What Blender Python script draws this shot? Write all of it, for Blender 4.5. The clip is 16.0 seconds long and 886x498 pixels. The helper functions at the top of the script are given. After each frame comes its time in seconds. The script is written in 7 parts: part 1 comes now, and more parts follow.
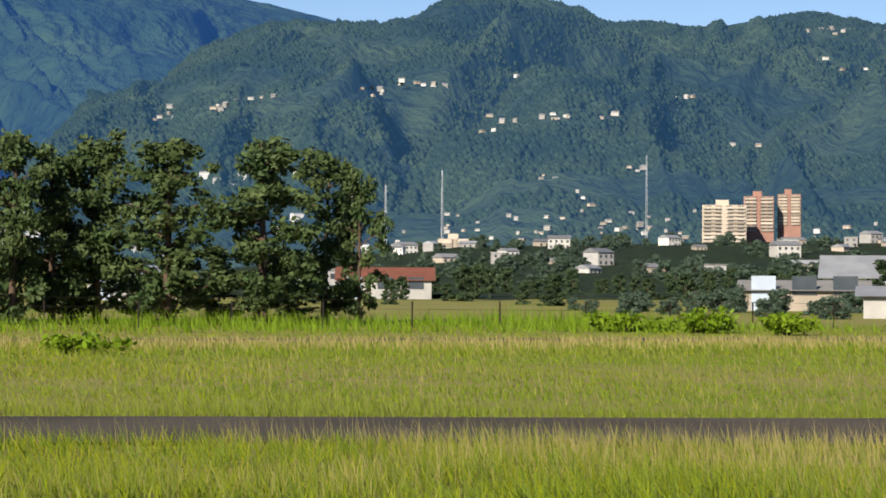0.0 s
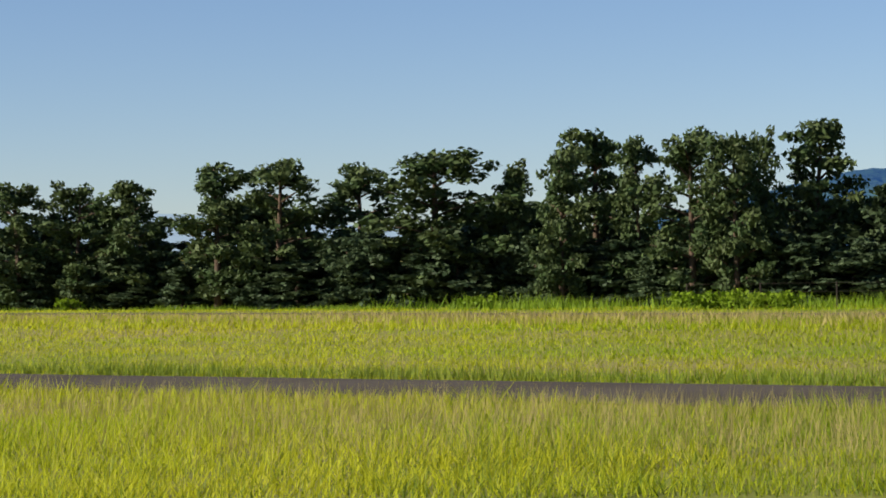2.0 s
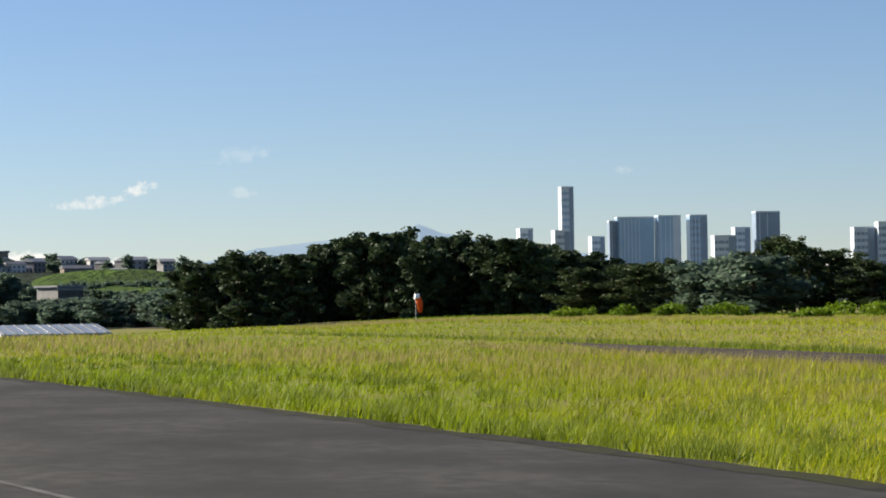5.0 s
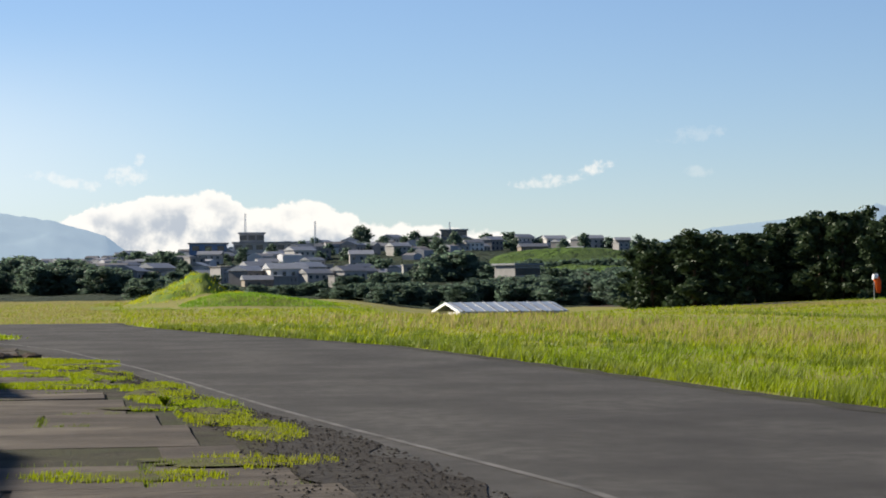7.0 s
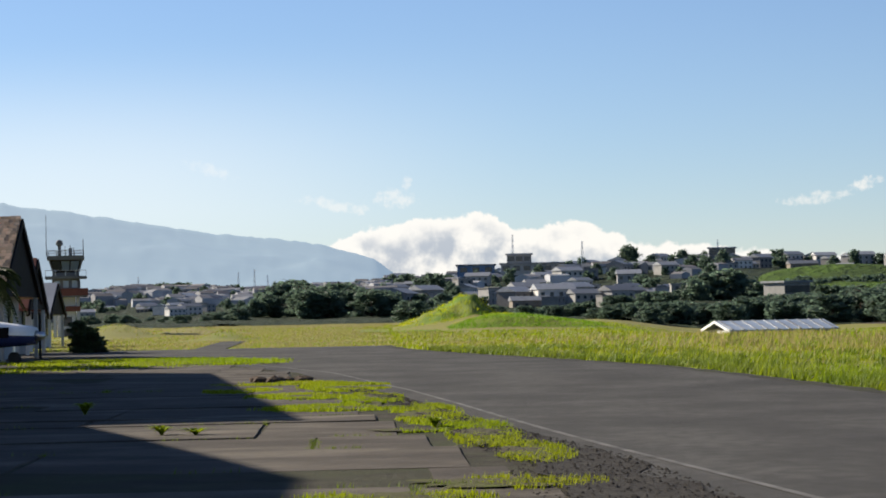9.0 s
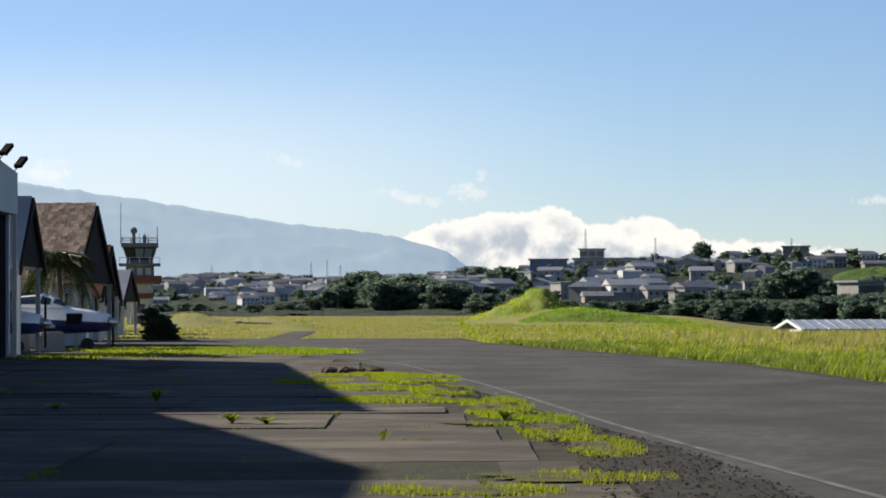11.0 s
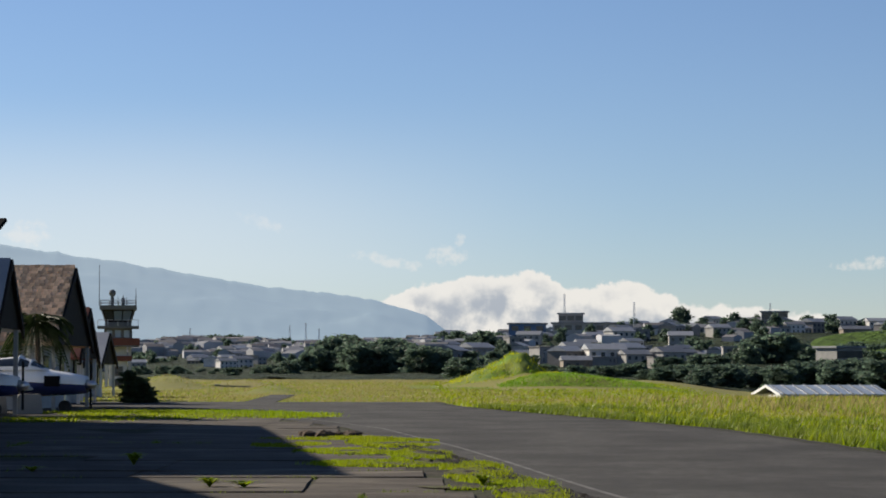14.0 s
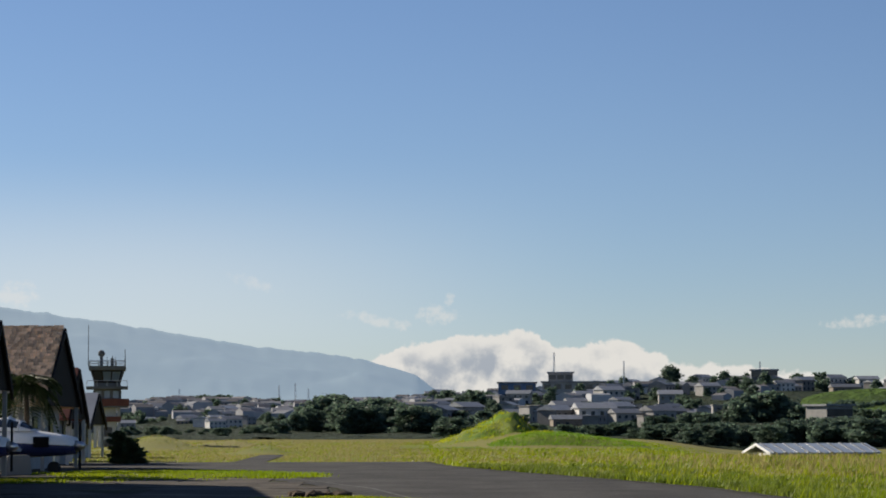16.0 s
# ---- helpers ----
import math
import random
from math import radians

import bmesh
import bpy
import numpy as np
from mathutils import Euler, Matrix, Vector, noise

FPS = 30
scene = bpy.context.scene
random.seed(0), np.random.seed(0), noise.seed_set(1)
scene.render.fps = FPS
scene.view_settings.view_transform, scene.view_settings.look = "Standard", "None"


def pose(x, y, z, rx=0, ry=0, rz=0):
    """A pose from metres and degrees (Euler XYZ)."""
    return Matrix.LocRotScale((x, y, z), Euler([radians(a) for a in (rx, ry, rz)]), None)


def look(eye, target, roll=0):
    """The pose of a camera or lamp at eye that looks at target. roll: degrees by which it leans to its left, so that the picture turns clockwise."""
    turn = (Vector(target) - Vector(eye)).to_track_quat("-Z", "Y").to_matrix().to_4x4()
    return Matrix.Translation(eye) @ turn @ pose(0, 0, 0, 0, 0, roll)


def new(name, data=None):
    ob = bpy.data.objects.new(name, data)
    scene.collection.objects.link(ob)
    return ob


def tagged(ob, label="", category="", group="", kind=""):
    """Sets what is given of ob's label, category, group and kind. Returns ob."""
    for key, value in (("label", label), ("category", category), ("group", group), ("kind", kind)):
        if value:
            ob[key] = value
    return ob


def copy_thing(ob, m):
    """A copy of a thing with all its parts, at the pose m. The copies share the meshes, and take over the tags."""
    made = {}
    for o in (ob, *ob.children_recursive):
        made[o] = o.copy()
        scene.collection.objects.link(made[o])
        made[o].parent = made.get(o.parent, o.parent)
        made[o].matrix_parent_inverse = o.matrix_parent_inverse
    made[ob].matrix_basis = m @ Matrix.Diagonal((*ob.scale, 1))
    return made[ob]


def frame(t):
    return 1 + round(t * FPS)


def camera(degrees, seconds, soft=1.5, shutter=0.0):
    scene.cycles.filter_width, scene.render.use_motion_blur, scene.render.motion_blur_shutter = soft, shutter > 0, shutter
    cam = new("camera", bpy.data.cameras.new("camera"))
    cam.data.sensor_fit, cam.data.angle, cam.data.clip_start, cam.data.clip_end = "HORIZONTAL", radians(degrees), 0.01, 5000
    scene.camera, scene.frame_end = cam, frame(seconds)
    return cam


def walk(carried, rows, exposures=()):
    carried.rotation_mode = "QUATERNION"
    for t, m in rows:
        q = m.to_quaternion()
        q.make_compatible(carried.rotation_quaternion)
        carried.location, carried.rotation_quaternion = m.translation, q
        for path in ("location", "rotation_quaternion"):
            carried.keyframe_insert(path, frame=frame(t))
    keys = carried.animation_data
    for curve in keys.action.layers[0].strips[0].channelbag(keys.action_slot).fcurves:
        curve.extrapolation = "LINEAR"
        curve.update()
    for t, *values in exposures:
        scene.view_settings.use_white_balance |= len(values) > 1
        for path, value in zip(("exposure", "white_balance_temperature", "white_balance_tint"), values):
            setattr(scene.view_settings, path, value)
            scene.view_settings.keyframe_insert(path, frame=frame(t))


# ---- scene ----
cam = camera(20.2, 16.0, soft=1.8)
EYE = (0.0, 0.0, 1.72)
# seconds, bearing, tilt and lean in degrees; a hand-held pan from one spot
PAN = [
    (0.00, 105.628, 0.777, 0.287), (0.20, 101.008, 0.947, 0.172), (0.50, 93.551, 1.126, 0.162),
    (0.70, 88.368, 1.050, 0.368), (1.00, 80.822, 0.910, 0.569), (1.20, 75.649, 0.663, 0.800),
    (1.50, 67.458, 0.386, 0.425), (1.70, 62.229, 0.361, 0.074), (2.00, 54.678, 0.624, -0.999),
    (2.20, 50.002, 0.907, -1.079), (2.50, 44.123, 1.432, -0.898), (2.70, 40.714, 1.756, -1.154),
    (3.00, 35.576, 2.191, -1.587), (3.20, 33.025, 2.269, -2.086), (3.70, 27.660, 2.185, -2.095),
    (4.20, 23.419, 1.860, -1.702), (4.75, 19.789, 1.446, -1.125), (5.30, 16.957, 1.216, -0.744),
    (5.50, 16.152, 1.548, -0.706), (6.00, 13.318, 1.525, -0.395), (6.50, 10.285, 1.094, -0.348),
    (7.00, 7.844, 0.885, -0.492), (7.50, 5.832, 0.802, -0.532), (8.00, 4.195, 0.994, -0.843),
    (8.50, 2.854, 1.260, -1.058), (9.00, 1.701, 1.438, -1.177), (9.50, 0.585, 1.405, -1.173),
    (9.70, -0.004, 1.194, -1.158), (12.00, 0.254, 1.507, 0.300), (12.50, 0.000, 1.638, 0.298),
    (13.00, -0.217, 1.807, 0.270), (13.50, 0.164, 2.207, 0.192), (14.00, 0.505, 2.768, 0.076),
    (14.50, 0.696, 3.294, 0.001), (15.00, 0.666, 3.664, -0.103), (15.50, 0.514, 3.925, -0.115),
    (16.00, 0.753, 4.134, -0.127),
]


def aimed(a, e):
    a, e = radians(a), radians(e)
    return (EYE[0] + math.sin(a) * math.cos(e) * 100, EYE[1] + math.cos(a) * math.cos(e) * 100, EYE[2] + math.sin(e) * 100)


EXPOSURES = [(0.0, 0.93), (1.5, 0.93), (3.0, 1.17), (5.3, 1.02), (7.6, 1.04), (8.0, 1.08), (8.5, 0.94), (9.1, 1.00), (9.7, 1.02), (12.6, 0.98), (13.5, 0.80), (14.5, 0.66), (16.0, 0.56)]
walk(cam, [(t, look(EYE, aimed(a, e), r)) for t, a, e, r in PAN], EXPOSURES)

# ---- sky and sun ----
SUN_AZ, SUN_EL = -50.5, 27.0
SKY_K, SUN_K = 0.05, 5.0
sun = new("sun", bpy.data.lights.new("sun", "SUN"))
sun.data.energy, sun.data.angle, sun.data.color = SUN_K, radians(0.6), (1.0, 0.90, 0.76)
sun.matrix_world = look((0, 0, 50), (-math.sin(radians(SUN_AZ)) * 50, -math.cos(radians(SUN_AZ)) * 50, 50 - 50 * math.tan(radians(SUN_EL))))

world = bpy.data.worlds.new("sky")
scene.world = world
world.use_nodes = True
WN, WL = world.node_tree.nodes, world.node_tree.links
WN.clear()


def wnode(kind, **put):
    n = WN.new(kind)
    for k, v in put.items():
        if k == "op":
            n.operation = v
        else:
            n.inputs[k].default_value = v
    return n


def wmath(op, a, b=None, c=None):
    n = WN.new("ShaderNodeMath")
    n.operation = op
    for i, v in enumerate((a, b, c)):
        if v is None:
            continue
        if isinstance(v, (int, float)):
            n.inputs[i].default_value = v
        else:
            WL.new(v, n.inputs[i])
    return n.outputs[0]


def wstep(v, lo, hi):
    n = WN.new("ShaderNodeMapRange")
    n.interpolation_type = "SMOOTHSTEP"
    WL.new(v, n.inputs["Value"])
    n.inputs["From Min"].default_value, n.inputs["From Max"].default_value = lo, hi
    return n.outputs["Result"]


sky_tex = WN.new("ShaderNodeTexSky")
sky_tex.sky_type, sky_tex.sun_disc = "NISHITA", False
sky_tex.sun_elevation, sky_tex.sun_rotation = radians(SUN_EL), radians(SUN_AZ)
sky_tex.altitude, sky_tex.air_density, sky_tex.dust_density, sky_tex.ozone_density = 1100, 1.0, 0.15, 3.0
way = WN.new("ShaderNodeTexCoord").outputs["Generated"]
sep = WN.new("ShaderNodeSeparateXYZ")
WL.new(way, sep.inputs[0])
bearing = wmath("MULTIPLY", wmath("ARCTAN2", sep.outputs[0], sep.outputs[1]), 57.2958)
height = wmath("MULTIPLY", wmath("ARCSINE", sep.outputs[2]), 57.2958)
flat = WN.new("ShaderNodeCombineXYZ")
WL.new(bearing, flat.inputs[0])
WL.new(height, flat.inputs[1])
puff = wnode("ShaderNodeTexNoise", Scale=1.15, Detail=8.0, Roughness=0.6)
WL.new(flat.outputs[0], puff.inputs["Vector"])
billow = wmath("SUBTRACT", puff.outputs[0], 0.5)
# the long cloud bank that lies on the ridge: its upper edge by bearing
edge = WN.new("ShaderNodeFloatCurve")
curve = edge.mapping.curves[0]
TOPS = [(-3.0, 0.6), (-1.6, 1.25), (-0.82, 1.66), (-0.1, 1.97), (1.2, 2.12), (2.5, 2.28), (3.5, 1.92), (4.3, 2.02), (5.4, 1.84), (6.2, 1.58), (7.7, 1.32), (10.5, 1.02), (13.0, 0.6)]
while len(curve.points) < len(TOPS):
    curve.points.new(0.5, 0.5)
for pt, (b, e) in zip(curve.points, TOPS):
    pt.location, pt.handle_type = ((b + 3.0) / 16.0, e / 4.0), "AUTO"
edge.mapping.update()
u = wmath("DIVIDE", wmath("ADD", bearing, 3.0), 16.0)
WL.new(u, edge.inputs["Value"])
top_el = wmath("MULTIPLY", edge.outputs[0], 4.0)
rise = wmath("SUBTRACT", wmath("ADD", top_el, wmath("MULTIPLY", billow, 0.95)), height)
inside = wmath("MULTIPLY", wstep(bearing, -2.6, -0.6), wmath("SUBTRACT", 1.0, wstep(bearing, 10.5, 13.0)))
bank = wmath("MULTIPLY", wstep(rise, -0.02, 0.08), inside)


wispy = wnode("ShaderNodeTexNoise", Scale=3.4, Detail=6.0, Roughness=0.65)
WL.new(flat.outputs[0], wispy.inputs["Vector"])
wisp = wmath("SUBTRACT", wispy.outputs[0], 0.5)


def cloudlet(b, e, wide, tall, lean, thick):
    db, de = wmath("SUBTRACT", bearing, b), wmath("SUBTRACT", height, e)
    de = wmath("SUBTRACT", de, wmath("MULTIPLY", db, lean))
    r = wmath("ADD", wmath("POWER", wmath("ABSOLUTE", wmath("DIVIDE", db, wide)), 2.0), wmath("POWER", wmath("ABSOLUTE", wmath("DIVIDE", de, tall)), 2.0))
    r = wmath("ADD", r, wmath("MULTIPLY", wisp, 6.5))
    return wmath("MULTIPLY", wmath("SUBTRACT", 1.0, wstep(r, -0.4, 1.5)), thick)


small = None
for row in [(10.2, 2.42, 0.75, 0.13, 0.08, 0.55), (11.35, 2.72, 0.36, 0.14, 0.25, 0.75), (-0.75, 2.48, 0.75, 0.13, -0.2, 0.45), (0.6, 2.62, 0.45, 0.2, 0.0, 0.5),
            (37.7, 3.06, 0.2, 0.18, 0, 0.6), (36.8, 3.22, 0.5, 0.13, 0, 0.35), (31.2, 3.06, 0.3, 0.17, 0, 0.5), (0.9, 3.0, 0.12, 0.14, 0.4, 0.4), (-9.0, 3.0, 0.5, 0.3, 0, 0.5),
            (-3.6, 3.35, 0.5, 0.14, -0.3, 0.3), (13.6, 3.45, 0.7, 0.16, 0.1, 0.16), (13.7, 2.6, 0.3, 0.12, 0, 0.2), (22.5, 3.0, 0.2, 0.1, 0, 0.2)]:
    c = cloudlet(*row)
    small = c if small is None else wmath("MAXIMUM", small, c)
grain = wnode("ShaderNodeTexNoise", Scale=1.3, Detail=6.0, Roughness=0.55)
shift = WN.new("ShaderNodeVectorMath")
shift.operation = "ADD"
shift.inputs[1].default_value = (3.7, 0.35, 0)
WL.new(flat.outputs[0], shift.inputs[0])
WL.new(shift.outputs[0], grain.inputs["Vector"])
shade = wmath("MULTIPLY", wstep(rise, 0.10, 0.62), wstep(grain.outputs[0], 0.36, 0.62))
tint = WN.new("ShaderNodeMix")
tint.data_type = "RGBA"
WL.new(shade, tint.inputs["Factor"])
tint.inputs["A"].default_value, tint.inputs["B"].default_value = (10.2, 9.9, 9.3, 1), (5.0, 5.5, 6.2, 1)
mix = WN.new("ShaderNodeMix")
mix.data_type = "RGBA"
WL.new(wmath("MAXIMUM", bank, small), mix.inputs["Factor"])
cool = WN.new("ShaderNodeMix")
cool.data_type, cool.blend_type = "RGBA", "MULTIPLY"
cool.inputs["Factor"].default_value = 1.0
cool.inputs["B"].default_value = (0.94, 0.97, 1.12, 1)
WL.new(sky_tex.outputs[0], cool.inputs["A"])
WL.new(cool.outputs["Result"], mix.inputs["A"])
WL.new(tint.outputs["Result"], mix.inputs["B"])
veil = wmath("MULTIPLY", wmath("SUBTRACT", 1.0, wstep(bearing, -7.0, 6.0)), wmath("MULTIPLY", wstep(height, 0.5, 2.6), wmath("SUBTRACT", 1.0, wstep(height, 3.0, 6.5))))
pale = WN.new("ShaderNodeMix")
pale.data_type = "RGBA"
WL.new(wmath("MULTIPLY", veil, 0.42), pale.inputs["Factor"])
WL.new(mix.outputs["Result"], pale.inputs["A"])
pale.inputs["B"].default_value = (10.0, 10.2, 10.4, 1)
glow = wnode("ShaderNodeBackground", Strength=SKY_K)
WL.new(pale.outputs["Result"], glow.inputs[0])
WL.new(glow.outputs[0], WN.new("ShaderNodeOutputWorld").inputs[0])

# ---- materials ----


def material(name, c1, c2=None, scale=2.0, rough=0.8, metal=0.0, bump=0.0, bump_scale=None, c3=None, scale3=0.3, space="Object", through_light=0.0, per="", haze_col=None, haze_k=0.0, stretch=None):
    """Two-scale mottled surface. c3 is a broad stain; per: 'obj' or 'island' varies the tone from piece to piece."""
    m = bpy.data.materials.new(name)
    m.use_nodes = True
    N, L = m.node_tree.nodes, m.node_tree.links
    bsdf = N["Principled BSDF"]
    bsdf.inputs["Roughness"].default_value, bsdf.inputs["Metallic"].default_value = rough, metal
    if rough >= 0.75:
        bsdf.inputs["Specular IOR Level"].default_value = 0.12
    co = N.new("ShaderNodeTexCoord").outputs[space] if space != "World" else N.new("ShaderNodeNewGeometry").outputs["Position"]

    if stretch:
        mp = N.new("ShaderNodeMapping")
        mp.inputs["Scale"].default_value = stretch
        L.new(co, mp.inputs["Vector"])
        co = mp.outputs[0]

    def noise_at(s, detail=5.0):
        n = N.new("ShaderNodeTexNoise")
        n.inputs["Scale"].default_value, n.inputs["Detail"].default_value = s, detail
        L.new(co, n.inputs["Vector"])
        r = N.new("ShaderNodeMapRange")
        r.inputs["From Min"].default_value, r.inputs["From Max"].default_value = 0.35, 0.65
        L.new(n.outputs[0], r.inputs["Value"])
        return r.outputs["Result"]

    def blend(f, a, b):
        x = N.new("ShaderNodeMix")
        x.data_type = "RGBA"
        if isinstance(f, float):
            x.inputs["Factor"].default_value = f
        else:
            L.new(f, x.inputs["Factor"])
        for key, v in (("A", a), ("B", b)):
            if isinstance(v, tuple):
                x.inputs[key].default_value = (*v, 1)
            else:
                L.new(v, x.inputs[key])
        return x.outputs["Result"]

    col = blend(noise_at(scale), c1, c2 or tuple(v * 0.82 for v in c1))
    if c3:
        col = blend(noise_at(scale3, 3.0), col, c3)
    if per:
        src = N.new("ShaderNodeObjectInfo").outputs["Random"] if per == "obj" else N.new("ShaderNodeNewGeometry").outputs["Random Per Island"]
        hsv = N.new("ShaderNodeHueSaturation")
        mr = N.new("ShaderNodeMapRange")
        mr.inputs["To Min"].default_value, mr.inputs["To Max"].default_value = (0.62, 1.35) if per == "obj" else (0.88, 1.12) if per == "blade" else (0.74, 1.24)
        L.new(src, mr.inputs["Value"])
        L.new(mr.outputs["Result"], hsv.inputs["Value"])
        L.new(col, hsv.inputs["Color"])
        col = hsv.outputs[0]
    L.new(col, bsdf.inputs["Base Color"])
    if bump:
        b = N.new("ShaderNodeBump")
        b.inputs["Strength"].default_value = min(1.0, bump)
        b.inputs["Distance"].default_value = 0.02 if bump < 1 else bump
        L.new(noise_at(bump_scale or scale * 4), b.inputs["Height"])
        L.new(b.outputs[0], bsdf.inputs["Normal"])
    if through_light:
        bsdf.inputs["Specular IOR Level"].default_value = 0.12
        out = N["Material Output"]
        t = N.new("ShaderNodeBsdfTranslucent")
        L.new(col, t.inputs[0])
        x = N.new("ShaderNodeMixShader")
        x.inputs[0].default_value = through_light
        L.new(bsdf.outputs[0], x.inputs[1])
        L.new(t.outputs[0], x.inputs[2])
        L.new(x.outputs[0], out.inputs[0])
    # faint emission that stands in for haze over far slopes
    if haze_col:
        bsdf.inputs["Emission Color"].default_value, bsdf.inputs["Emission Strength"].default_value = (*haze_col, 1), haze_k
    return m


M = {}
M["field"] = material("field_soil_and_turf", (0.125, 0.155, 0.020), (0.17, 0.175, 0.034), 0.25, 0.9, bump=0.5, bump_scale=6, c3=(0.20, 0.175, 0.060), scale3=0.03, space="World")
M["blade"] = material("grass_blade", (0.180, 0.272, 0.004), (0.225, 0.298, 0.006), 0.12, 0.5, c3=(0.245, 0.268, 0.010), scale3=0.06, space="World", through_light=0.48, per="blade")
M["green_blade"] = material("green_blade", (0.100, 0.165, 0.010), (0.150, 0.205, 0.018), 0.2, 0.55, c3=(0.16, 0.20, 0.025), scale3=0.09, space="World", through_light=0.42, per="blade")
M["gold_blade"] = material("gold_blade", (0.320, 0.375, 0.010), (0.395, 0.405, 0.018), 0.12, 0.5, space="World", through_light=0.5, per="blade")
M["lush"] = material("lush_blade", (0.105, 0.182, 0.0084), (0.154, 0.231, 0.014), 0.3, 0.55, space="World", through_light=0.4, per="island")
M["bank_blade"] = material("bank_blade", (0.130, 0.260, 0.010), (0.185, 0.300, 0.018), 0.3, 0.55, space="World", through_light=0.45, per="blade")
M["straw"] = material("seed_stalk", (0.34, 0.285, 0.11), (0.28, 0.245, 0.085), 0.5, 0.7, space="World", through_light=0.4, per="blade")
M["asphalt"] = material("worn_asphalt", (0.048, 0.046, 0.042), (0.074, 0.071, 0.064), 4.0, 0.88, bump=0.25, bump_scale=60, c3=(0.034, 0.0325, 0.030), scale3=0.4, space="World", stretch=(1.0, 0.6, 1.0))
M["margin"] = material("dark_asphalt_margin", (0.024, 0.022, 0.019), (0.050, 0.047, 0.042), 2.5, 0.92, bump=0.5, bump_scale=30, c3=(0.040, 0.042, 0.020), scale3=0.6, space="World")
M["runway"] = material("runway_asphalt", (0.05226, 0.04355, 0.0335), (0.0737, 0.06164, 0.04824), 0.3, 0.85, space="World", bump=0.3, bump_scale=30)
M["slab"] = material("old_concrete", (0.050, 0.043, 0.034), (0.130, 0.112, 0.088), 1.3, 0.9, bump=0.8, bump_scale=9, c3=(0.050, 0.042, 0.034), scale3=0.6, space="World", stretch=(0.45, 0.8, 1.0))
M["soil"] = material("bare_dark_soil", (0.022, 0.018, 0.014), (0.050, 0.042, 0.032), 1.5, 0.95, bump=0.7, bump_scale=12, c3=(0.036, 0.040, 0.015), scale3=0.4, space="World")
M["paint_line"] = material("faded_white_line", (0.15, 0.145, 0.135), (0.060, 0.058, 0.053), 1.1, 0.8, space="World")
M["bark"] = material("bark", (0.096, 0.068, 0.048), (0.056, 0.04, 0.028), 6, 0.9, bump=0.6, bump_scale=20)
M["needle"] = material("needle_foliage", (0.036, 0.064, 0.022), (0.066, 0.090, 0.032), 0.6, 0.6, through_light=0.16, per="island")
# bluish, lightened leaves: haze over the far trees put into base colour
M["leaf"] = material("hazed_broad_foliage", (0.085, 0.130, 0.092), (0.115, 0.165, 0.112), 0.5, 0.55, through_light=0.6, per="island")
M["dark_leaf"] = material("dense_dark_foliage", (0.034, 0.058, 0.028), (0.056, 0.082, 0.036), 0.5, 0.6, through_light=0.2, per="island")
# hill and mountain: blue distance haze is put in as emission
M["hill"] = material("hazed_wooded_slope", (0.0035, 0.011, 0.009), (0.014, 0.028, 0.018), 0.10, 0.9, c3=(0.040, 0.058, 0.022), scale3=0.005, space="World", bump=6.0, bump_scale=0.05, haze_col=(0.015, 0.046, 0.098), haze_k=0.64)
M["mountain"] = material("hazed_wooded_mountain", (0.0035, 0.0150, 0.010), (0.011, 0.031, 0.016), 0.02, 0.9, c3=(0.027, 0.053, 0.020), scale3=0.004, space="World", bump=9.0, bump_scale=0.03, haze_col=(0.011, 0.047, 0.160), haze_k=0.57)
# most of the ridge's paleness is haze put in as blue-grey emission
M["far_ridge"] = material("hazy_far_ridge", (0.04, 0.06, 0.06), (0.055, 0.075, 0.07), 0.004, 0.9, space="World", haze_col=(0.36, 0.48, 0.62), haze_k=0.385)
M["town_ground"] = material("town_slope", (0.01206, 0.02278, 0.01072), (0.03015, 0.04355, 0.01876), 0.12, 0.9, c3=(0.0201, 0.0335, 0.0134), scale3=0.03, bump=2.0, bump_scale=0.3, space="World")
M["white"] = material("white_plaster", (0.5084, 0.492, 0.4592), (0.41, 0.4018, 0.3772), 0.6, 0.75, per="obj")
M["window"] = material("window_glass", (0.03, 0.04, 0.05), (0.05, 0.06, 0.07), 0.5, 0.12)
M["jet_white"] = material("gloss_white_paint", (0.80, 0.80, 0.79), (0.77, 0.77, 0.76), 0.7, 0.22)
M["jet_dark"] = material("dark_trim_paint", (0.025, 0.027, 0.035), (0.03, 0.03, 0.04), 1.0, 0.25)
M["jet_grey"] = material("silver_grey_trim", (0.30, 0.31, 0.33), (0.26, 0.27, 0.29), 1.0, 0.35)
M["metal"] = material("bare_metal", (0.55, 0.55, 0.56), (0.45, 0.45, 0.46), 3.0, 0.3, metal=0.9)
M["rubber"] = material("tyre_rubber", (0.025, 0.025, 0.025), (0.035, 0.035, 0.035), 5.0, 0.8)

# ---- building helpers ----


def part(name, bm, mat, parent=None, label="", smooth=False):
    """One mesh object from a bmesh, under parent where there is one."""
    me = bpy.data.meshes.new(name)
    bm.to_mesh(me)
    bm.free()
    me.materials.append(mat)
    if smooth:
        me.polygons.foreach_set("use_smooth", [True] * len(me.polygons))
    ob = new(name, me)
    if parent:
        ob.parent = parent
    if label:
        ob["label"] = label
    return ob


def raw(name, verts, faces, mat, parent=None, smooth=False):
    me = bpy.data.meshes.new(name)
    me.from_pydata([tuple(v) for v in verts], [], [tuple(f) for f in faces])
    me.update()
    me.materials.append(mat)
    if smooth:
        me.polygons.foreach_set("use_smooth", [True] * len(me.polygons))
    ob = new(name, me)
    if parent:
        ob.parent = parent
    return ob


